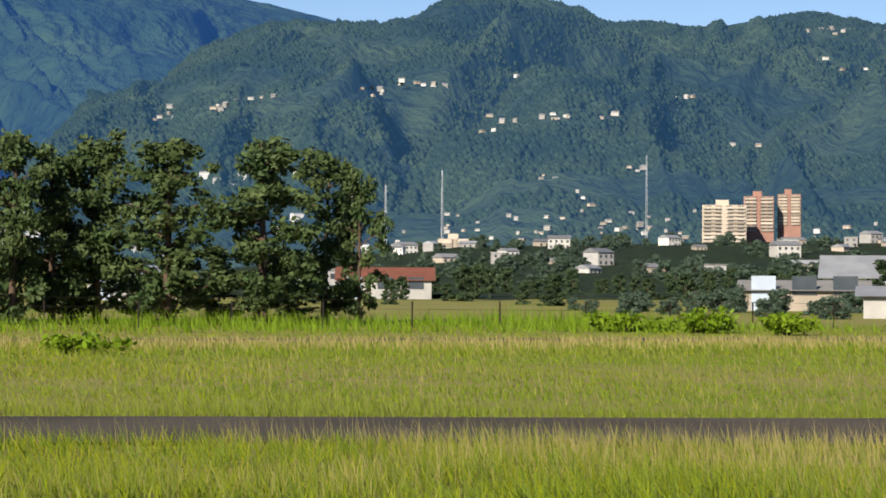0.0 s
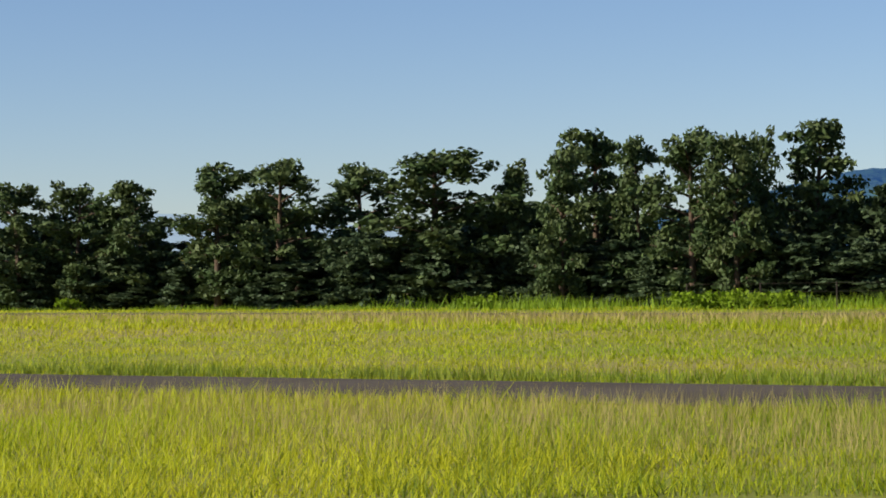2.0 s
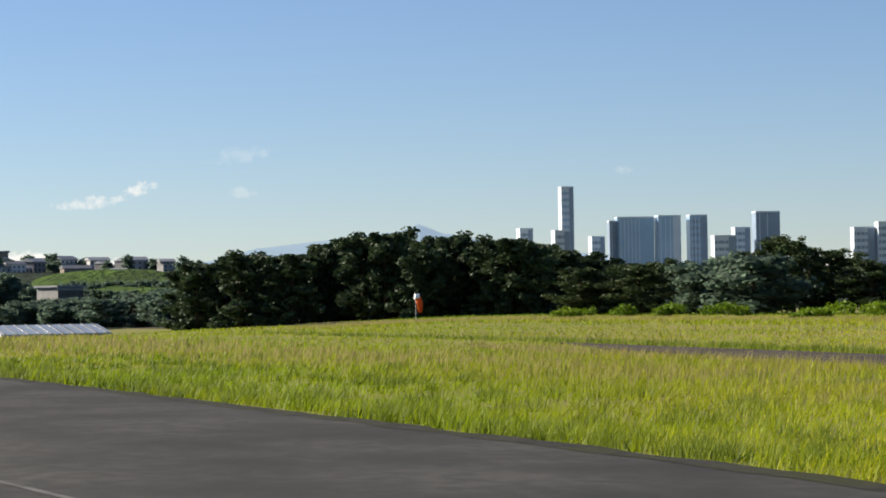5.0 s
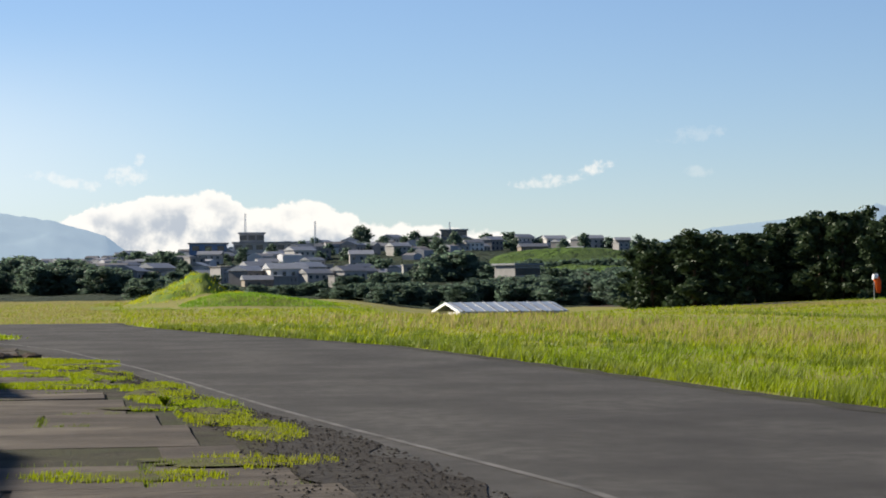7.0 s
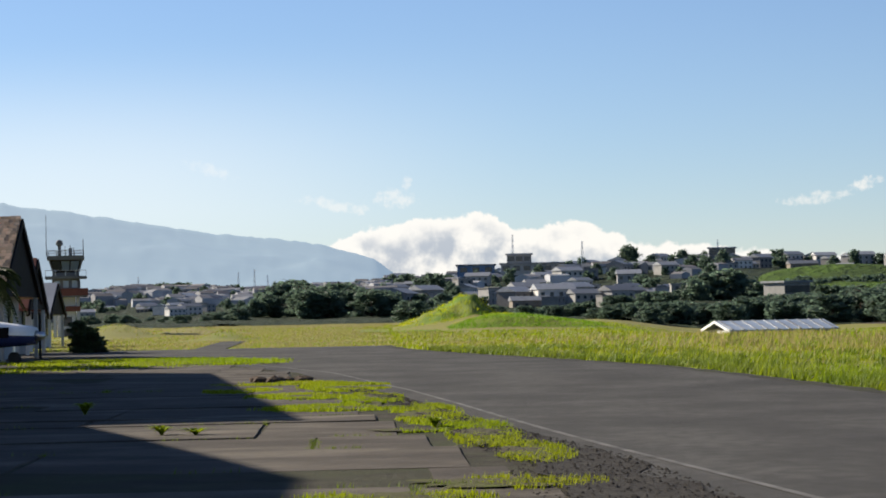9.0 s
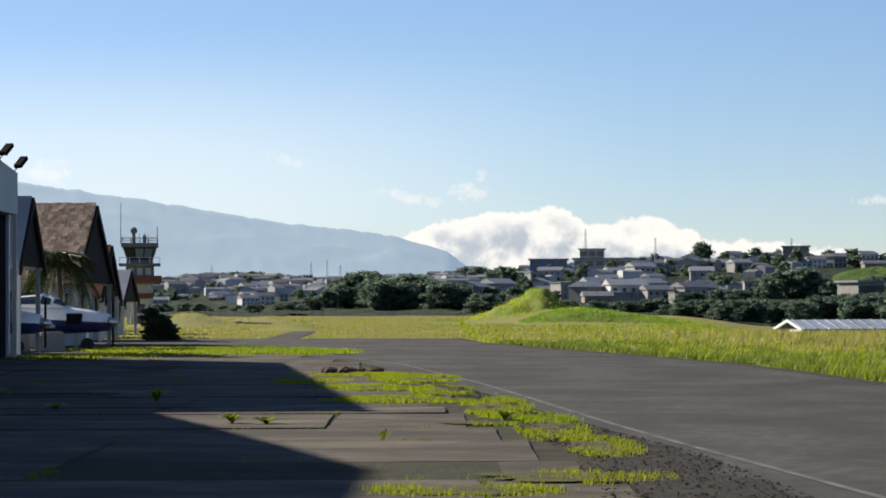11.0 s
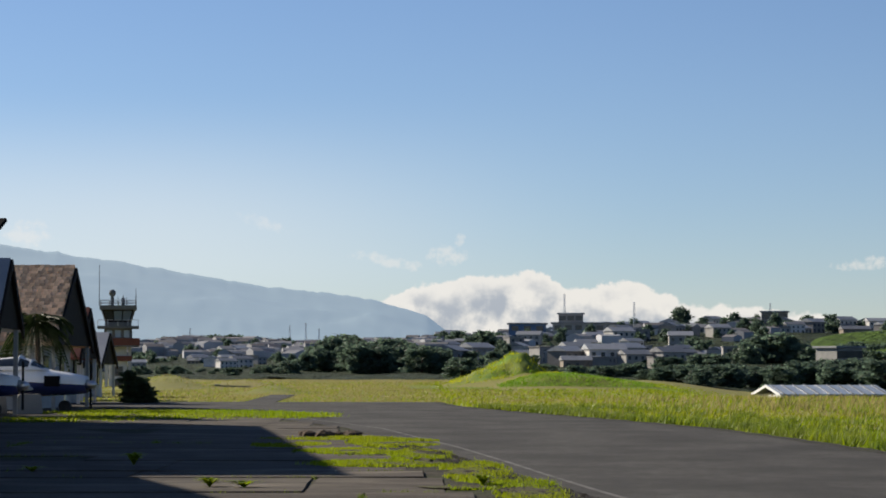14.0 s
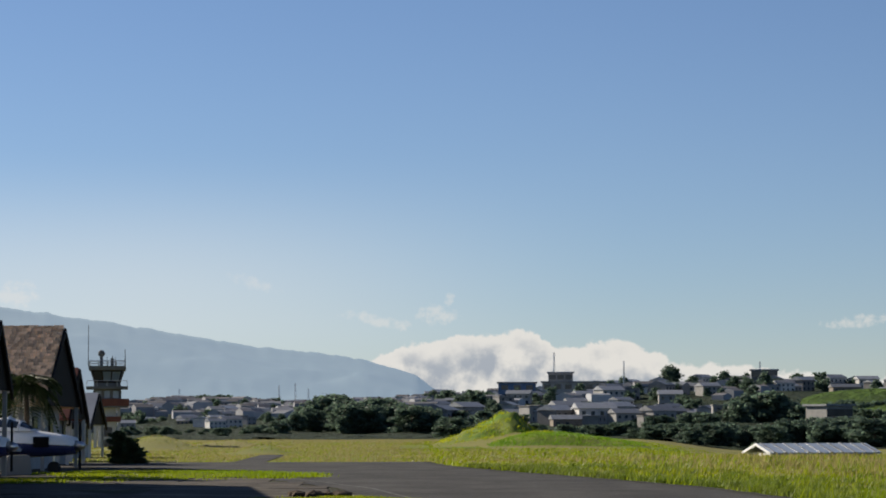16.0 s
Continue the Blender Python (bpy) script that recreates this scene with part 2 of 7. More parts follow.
def array_mesh(name, verts, tris, mat):
    """A triangle mesh straight from numpy arrays."""
    me = bpy.data.meshes.new(name)
    me.vertices.add(len(verts))
    me.vertices.foreach_set("co", verts.astype(np.float32).ravel())
    me.loops.add(tris.size)
    me.loops.foreach_set("vertex_index", tris.astype(np.int32).ravel())
    me.polygons.add(len(tris))
    me.polygons.foreach_set("loop_start", np.arange(0, tris.size, 3, dtype=np.int32))
    me.polygons.foreach_set("loop_total", np.full(len(tris), 3, dtype=np.int32))
    me.update()
    me.validate()
    me.materials.append(mat)
    return new(name, me)


def box(bm, x0, x1, y0, y1, z0, z1, m=None):
    v = [bm.verts.new((x, y, z)) for x in (x0, x1) for y in (y0, y1) for z in (z0, z1)]
    for f in ((0, 1, 3, 2), (4, 6, 7, 5), (0, 4, 5, 1), (2, 3, 7, 6), (0, 2, 6, 4), (1, 5, 7, 3)):
        bm.faces.new([v[i] for i in f])
    if m is not None:
        bmesh.ops.transform(bm, matrix=m, verts=v)
    return v


def boxes(name, rows, mat, parent=None, label="", bevel=0.0):
    bm = bmesh.new()
    for r in rows:
        box(bm, *r)
    if bevel:
        bmesh.ops.bevel(bm, geom=bm.edges[:], offset=bevel, segments=2, affect="EDGES")
    return part(name, bm, mat, parent, label)


def tube(bm, points, radii, sides=8):
    """A tapered tube along points."""
    rings = []
    for i, p in enumerate(points):
        a = Vector(points[max(0, i - 1)])
        b = Vector(points[min(len(points) - 1, i + 1)])
        d = (b - a).normalized()
        x = d.orthogonal().normalized()
        y = d.cross(x)
        r = radii[i] if isinstance(radii, (list, tuple)) else radii
        rings.append([bm.verts.new(Vector(p) + (x * math.cos(k * math.tau / sides) + y * math.sin(k * math.tau / sides)) * r) for k in range(sides)])
    for a, b in zip(rings, rings[1:]):
        for k in range(sides):
            bm.faces.new((a[k], a[(k + 1) % sides], b[(k + 1) % sides], b[k]))
    bm.faces.new(rings[0][::-1])
    bm.faces.new(rings[-1])


def prism(bm, outline, axis, lo, hi):
    """A closed outline of (u, v) pushed along one axis from lo to hi."""
    put = {"x": lambda u, v, w: (w, u, v), "y": lambda u, v, w: (u, w, v), "z": lambda u, v, w: (u, v, w)}[axis]
    a = [bm.verts.new(put(u, v, lo)) for u, v in outline]
    b = [bm.verts.new(put(u, v, hi)) for u, v in outline]
    n = len(outline)
    bm.faces.new(a)
    bm.faces.new(b[::-1])
    for i in range(n):
        bm.faces.new((a[i], b[i], b[(i + 1) % n], a[(i + 1) % n]))
    bmesh.ops.recalc_face_normals(bm, faces=bm.faces[:])


def empty(name, m, label, category, group="", kind=""):
    ob = new(name)
    ob.matrix_world = m
    return tagged(ob, label, category, group, kind)


def polar(az, d, z=0.0):
    return (d * math.sin(radians(az)), d * math.cos(radians(az)), z)


def smooth(a, b, v):
    t = min(1.0, max(0.0, (v - a) / (b - a)))
    return t * t * (3 - 2 * t)


def between(keys, v):
    """Piecewise straight line through (at, value) keys."""
    return float(np.interp(v, [k[0] for k in keys], [k[1] for k in keys]))


# ---- ground ----


TOWN = [(-30, 0.6), (-8, 0.48), (-5, 0.64), (-2, 0.55), (0, 0.66), (2, 0.84), (4.5, 0.94), (6, 1.0), (8, 1.06), (10, 0.97), (13, 0.92), (20, 0.75), (30, 0.7), (60, 0.6), (100, 0.3), (106, 0.9), (118, 1.1), (140, 0.8)]


BANK_RIDGE = [(1.2, 0.0), (2.2, 0.15), (4.3, 1.0), (8.2, 2.7), (9.3, 3.3), (9.9, 3.2), (11.2, 1.9), (13.0, 0.6), (15.0, 0.0)]
BANK_SHELF = [(6.5, 0.0), (9.0, 0.8), (11.0, 1.2), (14.0, 1.15), (17.2, 0.7), (18.9, 0.5), (22.1, 0.0)]


def gz(x, y):
    """Height of the ground."""
    d = math.hypot(x, y)
    z = 0.30 * smooth(52, 72, x) * (1 - smooth(88, 104, x)) * smooth(20, 95, y)
    z -= 0.25 * smooth(40, 70, x) * (1 - smooth(-15, 15, y))
    if y > 0 and d > 140:
        # the ground falls away beyond the crown of the field
        az = math.degrees(math.atan2(x, y))
        z -= 2.0 * smooth(145, 250, d) * (1 - smooth(430, 700, d)) * smooth(5.0, 8.0, az) * (1 - smooth(9.0, 21, az))
    if d > 330:
        az = math.degrees(math.atan2(x, y))
        if -40 < az < 150:
            top = d * math.tan(radians(between(TOWN, az)))
            edge_w = smooth(-40, -30, az) * (1 - smooth(140, 150, az))
            z += edge_w * top * smooth(380, 900, d) * (1 - smooth(1400, 2400, d)) + 1.2 * edge_w * noise.noise((x * 0.01, y * 0.01, 0)) * smooth(380, 600, d)
    # the turfed earth bank by the end of the taxiway
    if 0 < x < 25 and 210 < y < 258:
        ridge = between(BANK_RIDGE, x) * math.exp(-((y - 238) / 7.0) ** 2) * (1 + 0.16 * noise.noise((x * 0.9, y * 0.5, 3)))
        shelf = between(BANK_SHELF, x) * smooth(215, 222, y) * (1 - smooth(236, 246, y)) * (1 + 0.1 * noise.noise((x * 0.5, y * 0.4, 7)))
        z += max(ridge, shelf)
    for bx, by, rx, ry, h in ((-10.5, 178, 2.2, 7, 0.7), (-22.0, 215, 4, 10, 1.2), (-17.0, 240, 5, 10, 0.7)):
        q = ((x - bx) / rx) ** 2 + ((y - by) / ry) ** 2
        if q < 4:
            z += h * math.exp(-q * 1.8)
    return z


def build_ground():
    radii = [0.0] + [3.0 * 1.032 ** i for i in range(233)]
    azs = sorted(set([round(-180 + 2.0 * i, 3) for i in range(75)] + [round(-30 + 0.4 * i, 3) for i in range(400)] + [round(130 + 2.0 * i, 3) for i in range(25)]))
    n = len(azs)
    verts, faces = [(0, 0, 0)], []
    for r in radii[1:]:
        for a in azs:
            x, y = r * math.sin(radians(a)), r * math.cos(radians(a))
            verts.append((x, y, gz(x, y)))
    for k in range(n):
        faces.append((0, 1 + (k + 1) % n, 1 + k))
    for i in range(len(radii) - 2):
        for k in range(n):
            a, b = 1 + i * n + k, 1 + i * n + (k + 1) % n
            faces.append((a, b, b + n, a + n))
    ob = raw("ground", verts, faces, M["field"], smooth=True)
    return tagged(ob, "rough airfield turf, yellow-green and tan, reaching the hills", "ground", kind="structure")


build_ground()


def strip(name, left, right, z, mat, label, category, step=2.0, ragged=1.0):
    """A paved sheet between two edges, each given as (y, x) keys."""
    y0, y1 = max(left[0][0], right[0][0]), min(left[-1][0], right[-1][0])
    n = int((y1 - y0) / step) + 1
    verts, faces = [], []
    for i in range(n + 1):
        y = y0 + (y1 - y0) * i / n
        a, b = between(left, y) + ragged * 0.12 * noise.noise((y * 0.6, 1, 0)), between(right, y) + ragged * 0.14 * noise.noise((y * 0.5, 7, 0))
        for k in range(9):
            x = a + (b - a) * k / 8
            verts.append((x, y, gz(x, y) + z))
    for i in range(n):
        for k in range(8):
            a = i * 9 + k
            faces.append((a, a + 1, a + 10, a + 9))
    return tagged(raw(name, verts, faces, mat, smooth=True), label, category, kind="structure")


TAXI_L = [(-60, 4.0), (20, 3.95), (25, 3.42), (30, 2.87), (35, 2.38), (40, 1.95), (45, 1.55), (54, 0.75), (60, 0.05), (71, -1.15), (90, -5.0), (105, -9.0), (128, -22)]
TAXI_R = [(-60, 10.7), (24, 10.75), (35, 10.3), (57, 9.4), (71, 8.6), (85, 6.4), (95, 4.6), (105, 3.0), (116, 1.6), (128, 1.0)]
strip("road_taxiway", [(y, x - 0.9) for y, x in TAXI_L], TAXI_R, 0.035, M["asphalt"], "worn dark grey asphalt taxiway curving past the grass", "taxiway", 1.5)
apron = strip("pavement_apron", [(-20, -24), (128, -24)], [(y, x - 0.85) for y, x in TAXI_L], 0.02, M["soil"], "broken apron of concrete slabs over dark soil", "apron", 1.5)
STRIP_R = [(-70, 20), (-13, 29.0), (-4, 31.2), (2, 32.2), (50, 34.0), (80, 36.0), (96, 37.0)]
strip("road_strip", [(y, x - (5.2 if y < 70 else 3.6 if y < 90 else 0.5)) for y, x in STRIP_R], STRIP_R, 0.03, M["runway"], "narrow faded asphalt strip between the grass", "taxiway", 3.0)
strip("road_runway", [(-120, 76), (600, 76)], [(-120, 84), (600, 84)], 0.03, M["runway"], "grey asphalt runway beyond the grass", "runway", 5.0)
# narrow darker band along the taxiway's grass side
strip("trim_taxiway_margin", [(y, x - 0.45) for y, x in TAXI_R], TAXI_R, 0.040, M["margin"], "dark asphalt margin of the taxiway along the grass", "taxiway margin", 0.8, 2.0)
LINE = [(y, x) for y, x in TAXI_L[:-2]]
strip("road_line", LINE, [(y, x + 0.10) for y, x in LINE], 0.041, M["paint_line"], "faded white edge line painted along the taxiway", "road marking", 1.0, 0.0)

# ---- mountains ----


def mountains(name, skyline, d0, d1, mat, label, rows=120, cols=520, rough=0.30, power=0.9, seed=0.0, jag=0.0, spur=4.2, lean=0.5):
    a0, a1 = skyline[0][0], skyline[-1][0]
    verts, faces = [], []
    for i in range(rows + 1):
        s = i / rows
        d = d0 + (d1 - d0) * s
        for k in range(cols + 1):
            az = a0 + (a1 - a0) * k / cols
            top = EYE[2] + d1 * math.tan(radians(between(skyline, az)))
            x, y, _ = polar(az, d)
            # spurs that run down from the crest, bent and broken by side valleys
            bend = 0.9 * noise.noise((az * 0.13, s * 2.0, seed)) + 0.25 * noise.noise((az * 0.6, s * 5.0, seed + 3))
            u, v = az / spur + lean * s + bend, s * 1.7
            wob = noise.ridged_multi_fractal((u, v, seed), 0.85, 2.15, 6, 1.0, 2.0) - 1.15
            top += jag * s ** 8 * d1 * (0.0011 * noise.noise((az * 2.1, seed, 0)) + 0.0006 * noise.noise((az * 9.0, seed, 4)) + 0.0003 * noise.noise((az * 31.0, seed, 8)))
            h = top * (s ** power) * (1 + rough * 2.2 * (1 - s) ** 0.75 * wob)
            h += top * 0.010 * noise.turbulence((x / 80, y / 80, seed), 4, False) * (0.3 + s) * (1 - s ** 6)
            verts.append((x, y, h - 3))
    for k in range(cols + 1):
        az = a0 + (a1 - a0) * k / cols
        x, y, _ = polar(az, d1 + 250)
        verts.append((x, y, -5))
    n = cols + 1
    for i in range(rows + 1):
        for k in range(cols):
            a = i * n + k
            faces.append((a, a + 1, a + n + 1, a + n))
    return tagged(raw(name, verts, faces, mat, smooth=True), label, "mountain", kind="structure")


BLUE = [(56, 0.4), (60, 1.4), (64.1, 2.28), (65.1, 2.32), (66.8, 3.0), (67.3, 2.98), (68.1, 3.26), (69.4, 3.66), (70.8, 3.92), (72, 4.1), (73.2, 4.17), (74.5, 4.52), (75.2, 4.92), (76.8, 5.28), (77.9, 5.8),
        (79.5, 6.2), (80.1, 6.08), (81, 5.43), (83, 5.76), (84.2, 5.97), (85.3, 6.0), (86.1, 6.36), (86.6, 6.2), (87.4, 6.22), (88.5, 6.7), (91, 7.4), (95, 7.7), (98, 7.1), (101.6, 6.4), (105, 5.6), (112, 5.0), (120, 4.0)]
GREEN = [(84, 0.3), (88, 1.2), (92, 2.4), (95.5, 3.4), (98, 4.5), (100.3, 5.5), (101.6, 6.0), (102.8, 6.05), (104.3, 5.92), (105.8, 6.42), (106.9, 6.5), (107.9, 6.38), (109.5, 5.96), (110.5, 6.0), (111.8, 5.92), (114, 6.22), (115.7, 5.94), (120, 6.2), (130, 5.0)]
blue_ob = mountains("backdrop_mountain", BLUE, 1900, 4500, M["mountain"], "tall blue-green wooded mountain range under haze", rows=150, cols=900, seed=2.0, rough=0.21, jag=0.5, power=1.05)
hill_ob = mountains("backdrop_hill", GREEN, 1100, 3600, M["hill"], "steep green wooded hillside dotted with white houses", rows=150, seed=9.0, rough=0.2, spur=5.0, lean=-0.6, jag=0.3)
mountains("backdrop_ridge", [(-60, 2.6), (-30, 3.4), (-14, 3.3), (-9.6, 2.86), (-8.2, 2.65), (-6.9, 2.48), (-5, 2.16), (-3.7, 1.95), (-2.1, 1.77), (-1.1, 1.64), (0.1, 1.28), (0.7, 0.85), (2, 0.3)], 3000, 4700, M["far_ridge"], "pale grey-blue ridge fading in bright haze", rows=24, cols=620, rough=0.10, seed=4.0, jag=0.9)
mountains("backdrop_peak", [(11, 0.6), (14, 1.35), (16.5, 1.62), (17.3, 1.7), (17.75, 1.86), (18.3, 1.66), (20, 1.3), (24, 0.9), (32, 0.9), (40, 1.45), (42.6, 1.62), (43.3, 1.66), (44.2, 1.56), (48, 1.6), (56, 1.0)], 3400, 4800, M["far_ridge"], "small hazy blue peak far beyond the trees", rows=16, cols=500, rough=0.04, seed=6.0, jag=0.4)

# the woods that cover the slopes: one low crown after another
# same bluish haze emission as the slope beneath
M["slope_wood"] = material("hazed_distant_wood", (0.006, 0.016, 0.013), (0.014, 0.028, 0.018), 0.03, 0.9, c3=(0.025, 0.040, 0.020), scale3=0.005, space="World", per="island", haze_col=(0.014, 0.044, 0.094), haze_k=0.56)


def slope_wood(mountain, n, size, lo, hi, seed, label):
    r = np.random.default_rng(seed)
    me = mountain.data
    P = np.empty(len(me.vertices) * 3)
    me.vertices.foreach_get("co", P)
    P = P.reshape(-1, 3)
    cols = hi[1]
    rows = len(P) // cols - 1
    i, c = r.uniform(0, rows - 2, n), r.uniform(lo, hi[0], n)
    i0, c0 = i.astype(int), c.astype(int)
    fi, fc = (i - i0)[:, None], (c - c0)[:, None]
    at = lambda a, b: P[a * cols + b]
    Q = (at(i0, c0) * (1 - fi) + at(i0 + 1, c0) * fi) * (1 - fc) + (at(i0, c0 + 1) * (1 - fi) + at(i0 + 1, c0 + 1) * fi) * fc
    w = np.array([noise.noise((q[0] / 170, q[1] / 170, q[2] / 60)) + 0.5 * noise.noise((q[0] / 60, q[1] / 60, 3)) for q in Q])
    Q = Q[w > -0.22]
    n = len(Q)
    dome = np.array([(1, 0, 0.1), (0.2, 1, 0.2), (-1, 0.3, 0.1), (-0.1, -1, 0.2), (0.1, 0.1, 1.25), (0, 0, -1.2)])
    tri = np.array([(0, 1, 4), (1, 2, 4), (2, 3, 4), (3, 0, 4), (1, 0, 5), (2, 1, 5), (3, 2, 5), (0, 3, 5)])
    s = size * r.uniform(0.5, 1.35, (n, 1, 1))
    V = Q[:, None, :] + dome[None] * s * r.uniform(0.75, 1.25, (n, 6, 1))
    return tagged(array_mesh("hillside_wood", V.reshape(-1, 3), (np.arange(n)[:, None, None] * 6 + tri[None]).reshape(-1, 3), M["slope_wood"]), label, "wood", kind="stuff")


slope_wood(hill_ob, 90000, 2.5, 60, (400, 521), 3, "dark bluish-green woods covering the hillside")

# finer turf over the earth bank
cols, rows = 110, 60
verts = [(-1 + 27 * k / cols, 214 + 42 * i / rows) for i in range(rows + 1) for k in range(cols + 1)]
verts = [(a, b, gz(a, b) + 0.05 + 0.10 * noise.turbulence((a * 0.9, b * 0.35, 2), 3, False) * min(1.0, gz(a, b))) for a, b in verts]
M["mound"] = material("turf_bank", (0.080, 0.170, 0.010), (0.150, 0.190, 0.020), 0.35, 0.9, bump=0.8, bump_scale=5, c3=(0.17, 0.165, 0.04), scale3=0.12, space="World")
tagged(raw("trim_earth_bank", verts, [(i * (cols + 1) + k, i * (cols + 1) + k + 1, (i + 1) * (cols + 1) + k + 1, (i + 1) * (cols + 1) + k) for i in range(rows) for k in range(cols)], M["mound"], smooth=True), "steep turfed earth bank, bright green and yellow", "earth bank", kind="structure")

# cracks and tar seams in the pavements
M["seam"] = material("tar_seam", (0.018, 0.017, 0.016), (0.03, 0.028, 0.025), 2.0, 0.7, space="World")


def seam(x0, y0, x1, y1, wide, z, wander, seed):
    n = 26
    verts, faces = [], []
    dx, dy = x1 - x0, y1 - y0
    L = math.hypot(dx, dy)
    for i in range(n + 1):
        f = i / n
        o = wander * noise.noise((f * 5, seed, 0)) + 0.4 * wander * noise.noise((f * 17, seed, 3))
        w = wide * (0.55 + 0.7 * abs(noise.noise((f * 9, seed, 8))))
        cx, cy = x0 + dx * f - dy / L * o, y0 + dy * f + dx / L * o
        verts += [(cx - dy / L * w, cy + dx / L * w, z), (cx + dy / L * w, cy - dx / L * w, z)]
    faces = [(2 * i, 2 * i + 1, 2 * i + 3, 2 * i + 2) for i in range(n)]
    return tagged(raw("trim_seam", verts, faces, M["seam"]), "dark tar-filled crack in the pavement", "pavement crack", kind="structure")


for k, row in enumerate([(3.6, 30, 10.2, 33.5, 0.014, 0.043, 0.3), (2.0, 44, 9.8, 47, 0.015, 0.043, 0.3), (0.5, 58, 9.0, 63, 0.018, 0.043, 0.3), (-1.0, 75, 7.0, 80, 0.02, 0.043, 0.4)]):
    seam(*row, k)


# dark loose gravel along the broken edge of the taxiway
M["gravel"] = material("loose_dark_gravel", (0.0144, 0.0128, 0.0112), (0.0416, 0.0376, 0.032), 5.0, 0.95, bump=0.5, bump_scale=14, c3=(0.024, 0.0208, 0.0176), scale3=0.7, space="World")
strip("trim_gravel_edge", [(12, 1.8), (22, 1.8), (28, 1.75), (35, 1.3), (42, 0.8), (50, 0.2), (57, -0.75)], [(12, 3.1), (22, 3.1), (28, 2.75), (35, 1.9), (42, 1.15), (50, 0.3), (57, -0.65)], 0.046, M["gravel"], "dark loose gravel along the crumbling taxiway edge", "gravel", 0.35, 3.2)
rs = np.random.default_rng(44)
k = 4200
sy = rs.uniform(14, 56, k)
hi_x = np.interp(sy, [12, 22, 28, 35, 42, 50, 57], [3.2, 3.2, 2.85, 2.0, 1.25, 0.5, -0.5])
lo_x = np.interp(sy, [12, 22, 28, 35, 42, 50, 57], [1.4, 1.4, 1.4, 1.0, 0.6, 0.0, -1.0])
sx = hi_x - (hi_x - lo_x) * rs.random(k) ** 1.3
ss = rs.uniform(0.008, 0.03, k)[:, None]
hub = np.stack([sx, sy, np.full(k, 0.055)], 1)
octa = np.array([(1, 0, 0), (0, 1, 0), (-1, 0, 0), (0, -1, 0), (0, 0, 0.7), (0, 0, -0.7)])
stones = hub[:, None, :] + ss[:, None] * octa[None] * rs.uniform(0.6, 1.3, (k, 6, 1))
fan = np.array([(0, 1, 4), (1, 2, 4), (2, 3, 4), (3, 0, 4)])
tagged(array_mesh("gravel_stones", stones.reshape(-1, 3), (np.arange(k)[:, None, None] * 6 + fan[None]).reshape(-1, 3), M["gravel"]), "small dark stones scattered along the taxiway edge", "gravel", kind="stuff")

# darker town slope beyond the field


def slope(a0, a1, d0, d1, label):
    cols, rows = 150, 60
    verts = []
    for i in range(rows + 1):
        for c in range(cols + 1):
            az = a0 + (a1 - a0) * c / cols
            dd = d0 * (d1 / d0) ** (i / rows)
            if i == 0:
                dd += 25 * noise.noise((az * 0.8, 2, 5))
            px, py, _ = polar(az, dd)
            verts.append((px, py, gz(px, py) + (0.02 if i == 0 else 0.4 + 0.5 * noise.noise((px * 0.15, py * 0.05, 1)))))
    faces = [(i * (cols + 1) + c, i * (cols + 1) + c + 1, (i + 1) * (cols + 1) + c + 1, (i + 1) * (cols + 1) + c) for i in range(rows) for c in range(cols)]
    return tagged(raw("trim_town_slope", verts, faces, M["town_ground"], smooth=True), label, "slope", kind="structure")


slope(-12, 33, 400, 1250, "dark green slope with scrub below the town houses")
slope(100, 122, 300, 1250, "dark green scrub slope between the suburb houses")

# ---- grass ----


def paved(x, y):
    taxi_l = np.interp(y, [k[0] for k in TAXI_L], [k[1] for k in TAXI_L])
    taxi_r = np.interp(y, [k[0] for k in TAXI_R], [k[1] for k in TAXI_R])
    taxi = (x > taxi_l - 0.9) & (x < taxi_r + 0.05) & (y < 128)
    apron = (x <= taxi_l) & (x > -24) & (y < 128)
    far_e = np.interp(y, [k[0] for k in STRIP_R], [k[1] for k in STRIP_R])
    strip2 = (x > far_e - np.interp(y, [50, 80, 96], [5.1, 3.5, 0.4])) & (x < far_e + 0.05) & (y < 96)
    runway = (x > 75.8) & (x < 84.2)
    lane = (np.abs(x + 8.3 + 0.02 * (y - 130)) < 0.9) & (y >= 128) & (y < 165)
    return taxi | apron | strip2 | runway | lane


def ground_heights(x, y):
    return np.array([gz(a, b) for a, b in zip(x, y)])


def blades(name, x, y, tall, wide, mat, label, rng, lean=0.85, category="grass", base=0.0):
    n = len(x)
    z = ground_heights(x, y) + base
    turn = rng.uniform(0, math.tau, n)
    dx, dy = np.cos(turn) * wide / 2, np.sin(turn) * wide / 2
    ln = rng.uniform(0, lean, n) * tall
    la = rng.normal(0.4, 1.1, n)
    verts = np.empty((n, 3, 3))
    verts[:, 0] = np.stack([x - dx, y - dy, z - 0.02], 1)
    verts[:, 1] = np.stack([x + dx, y + dy, z - 0.02], 1)
    verts[:, 2] = np.stack([x + np.cos(la) * ln, y + np.sin(la) * ln, z + tall], 1)
    ob = array_mesh(name, verts.reshape(-1, 3), np.arange(n * 3).reshape(n, 3), mat)
    return tagged(ob, label, category, kind="stuff")


def clumpy(x, y, size, seed):
    """A slow wave over the plan, about -1 to 1."""
    return (np.sin(x / size + seed) + np.sin(y / size * 1.3 + 2.1 * seed) + np.sin((x * 0.7 - y) / size * 1.7 + 0.7 * seed) + np.sin((x + y * 0.6) / size * 3.1 + seed)) / 2.4


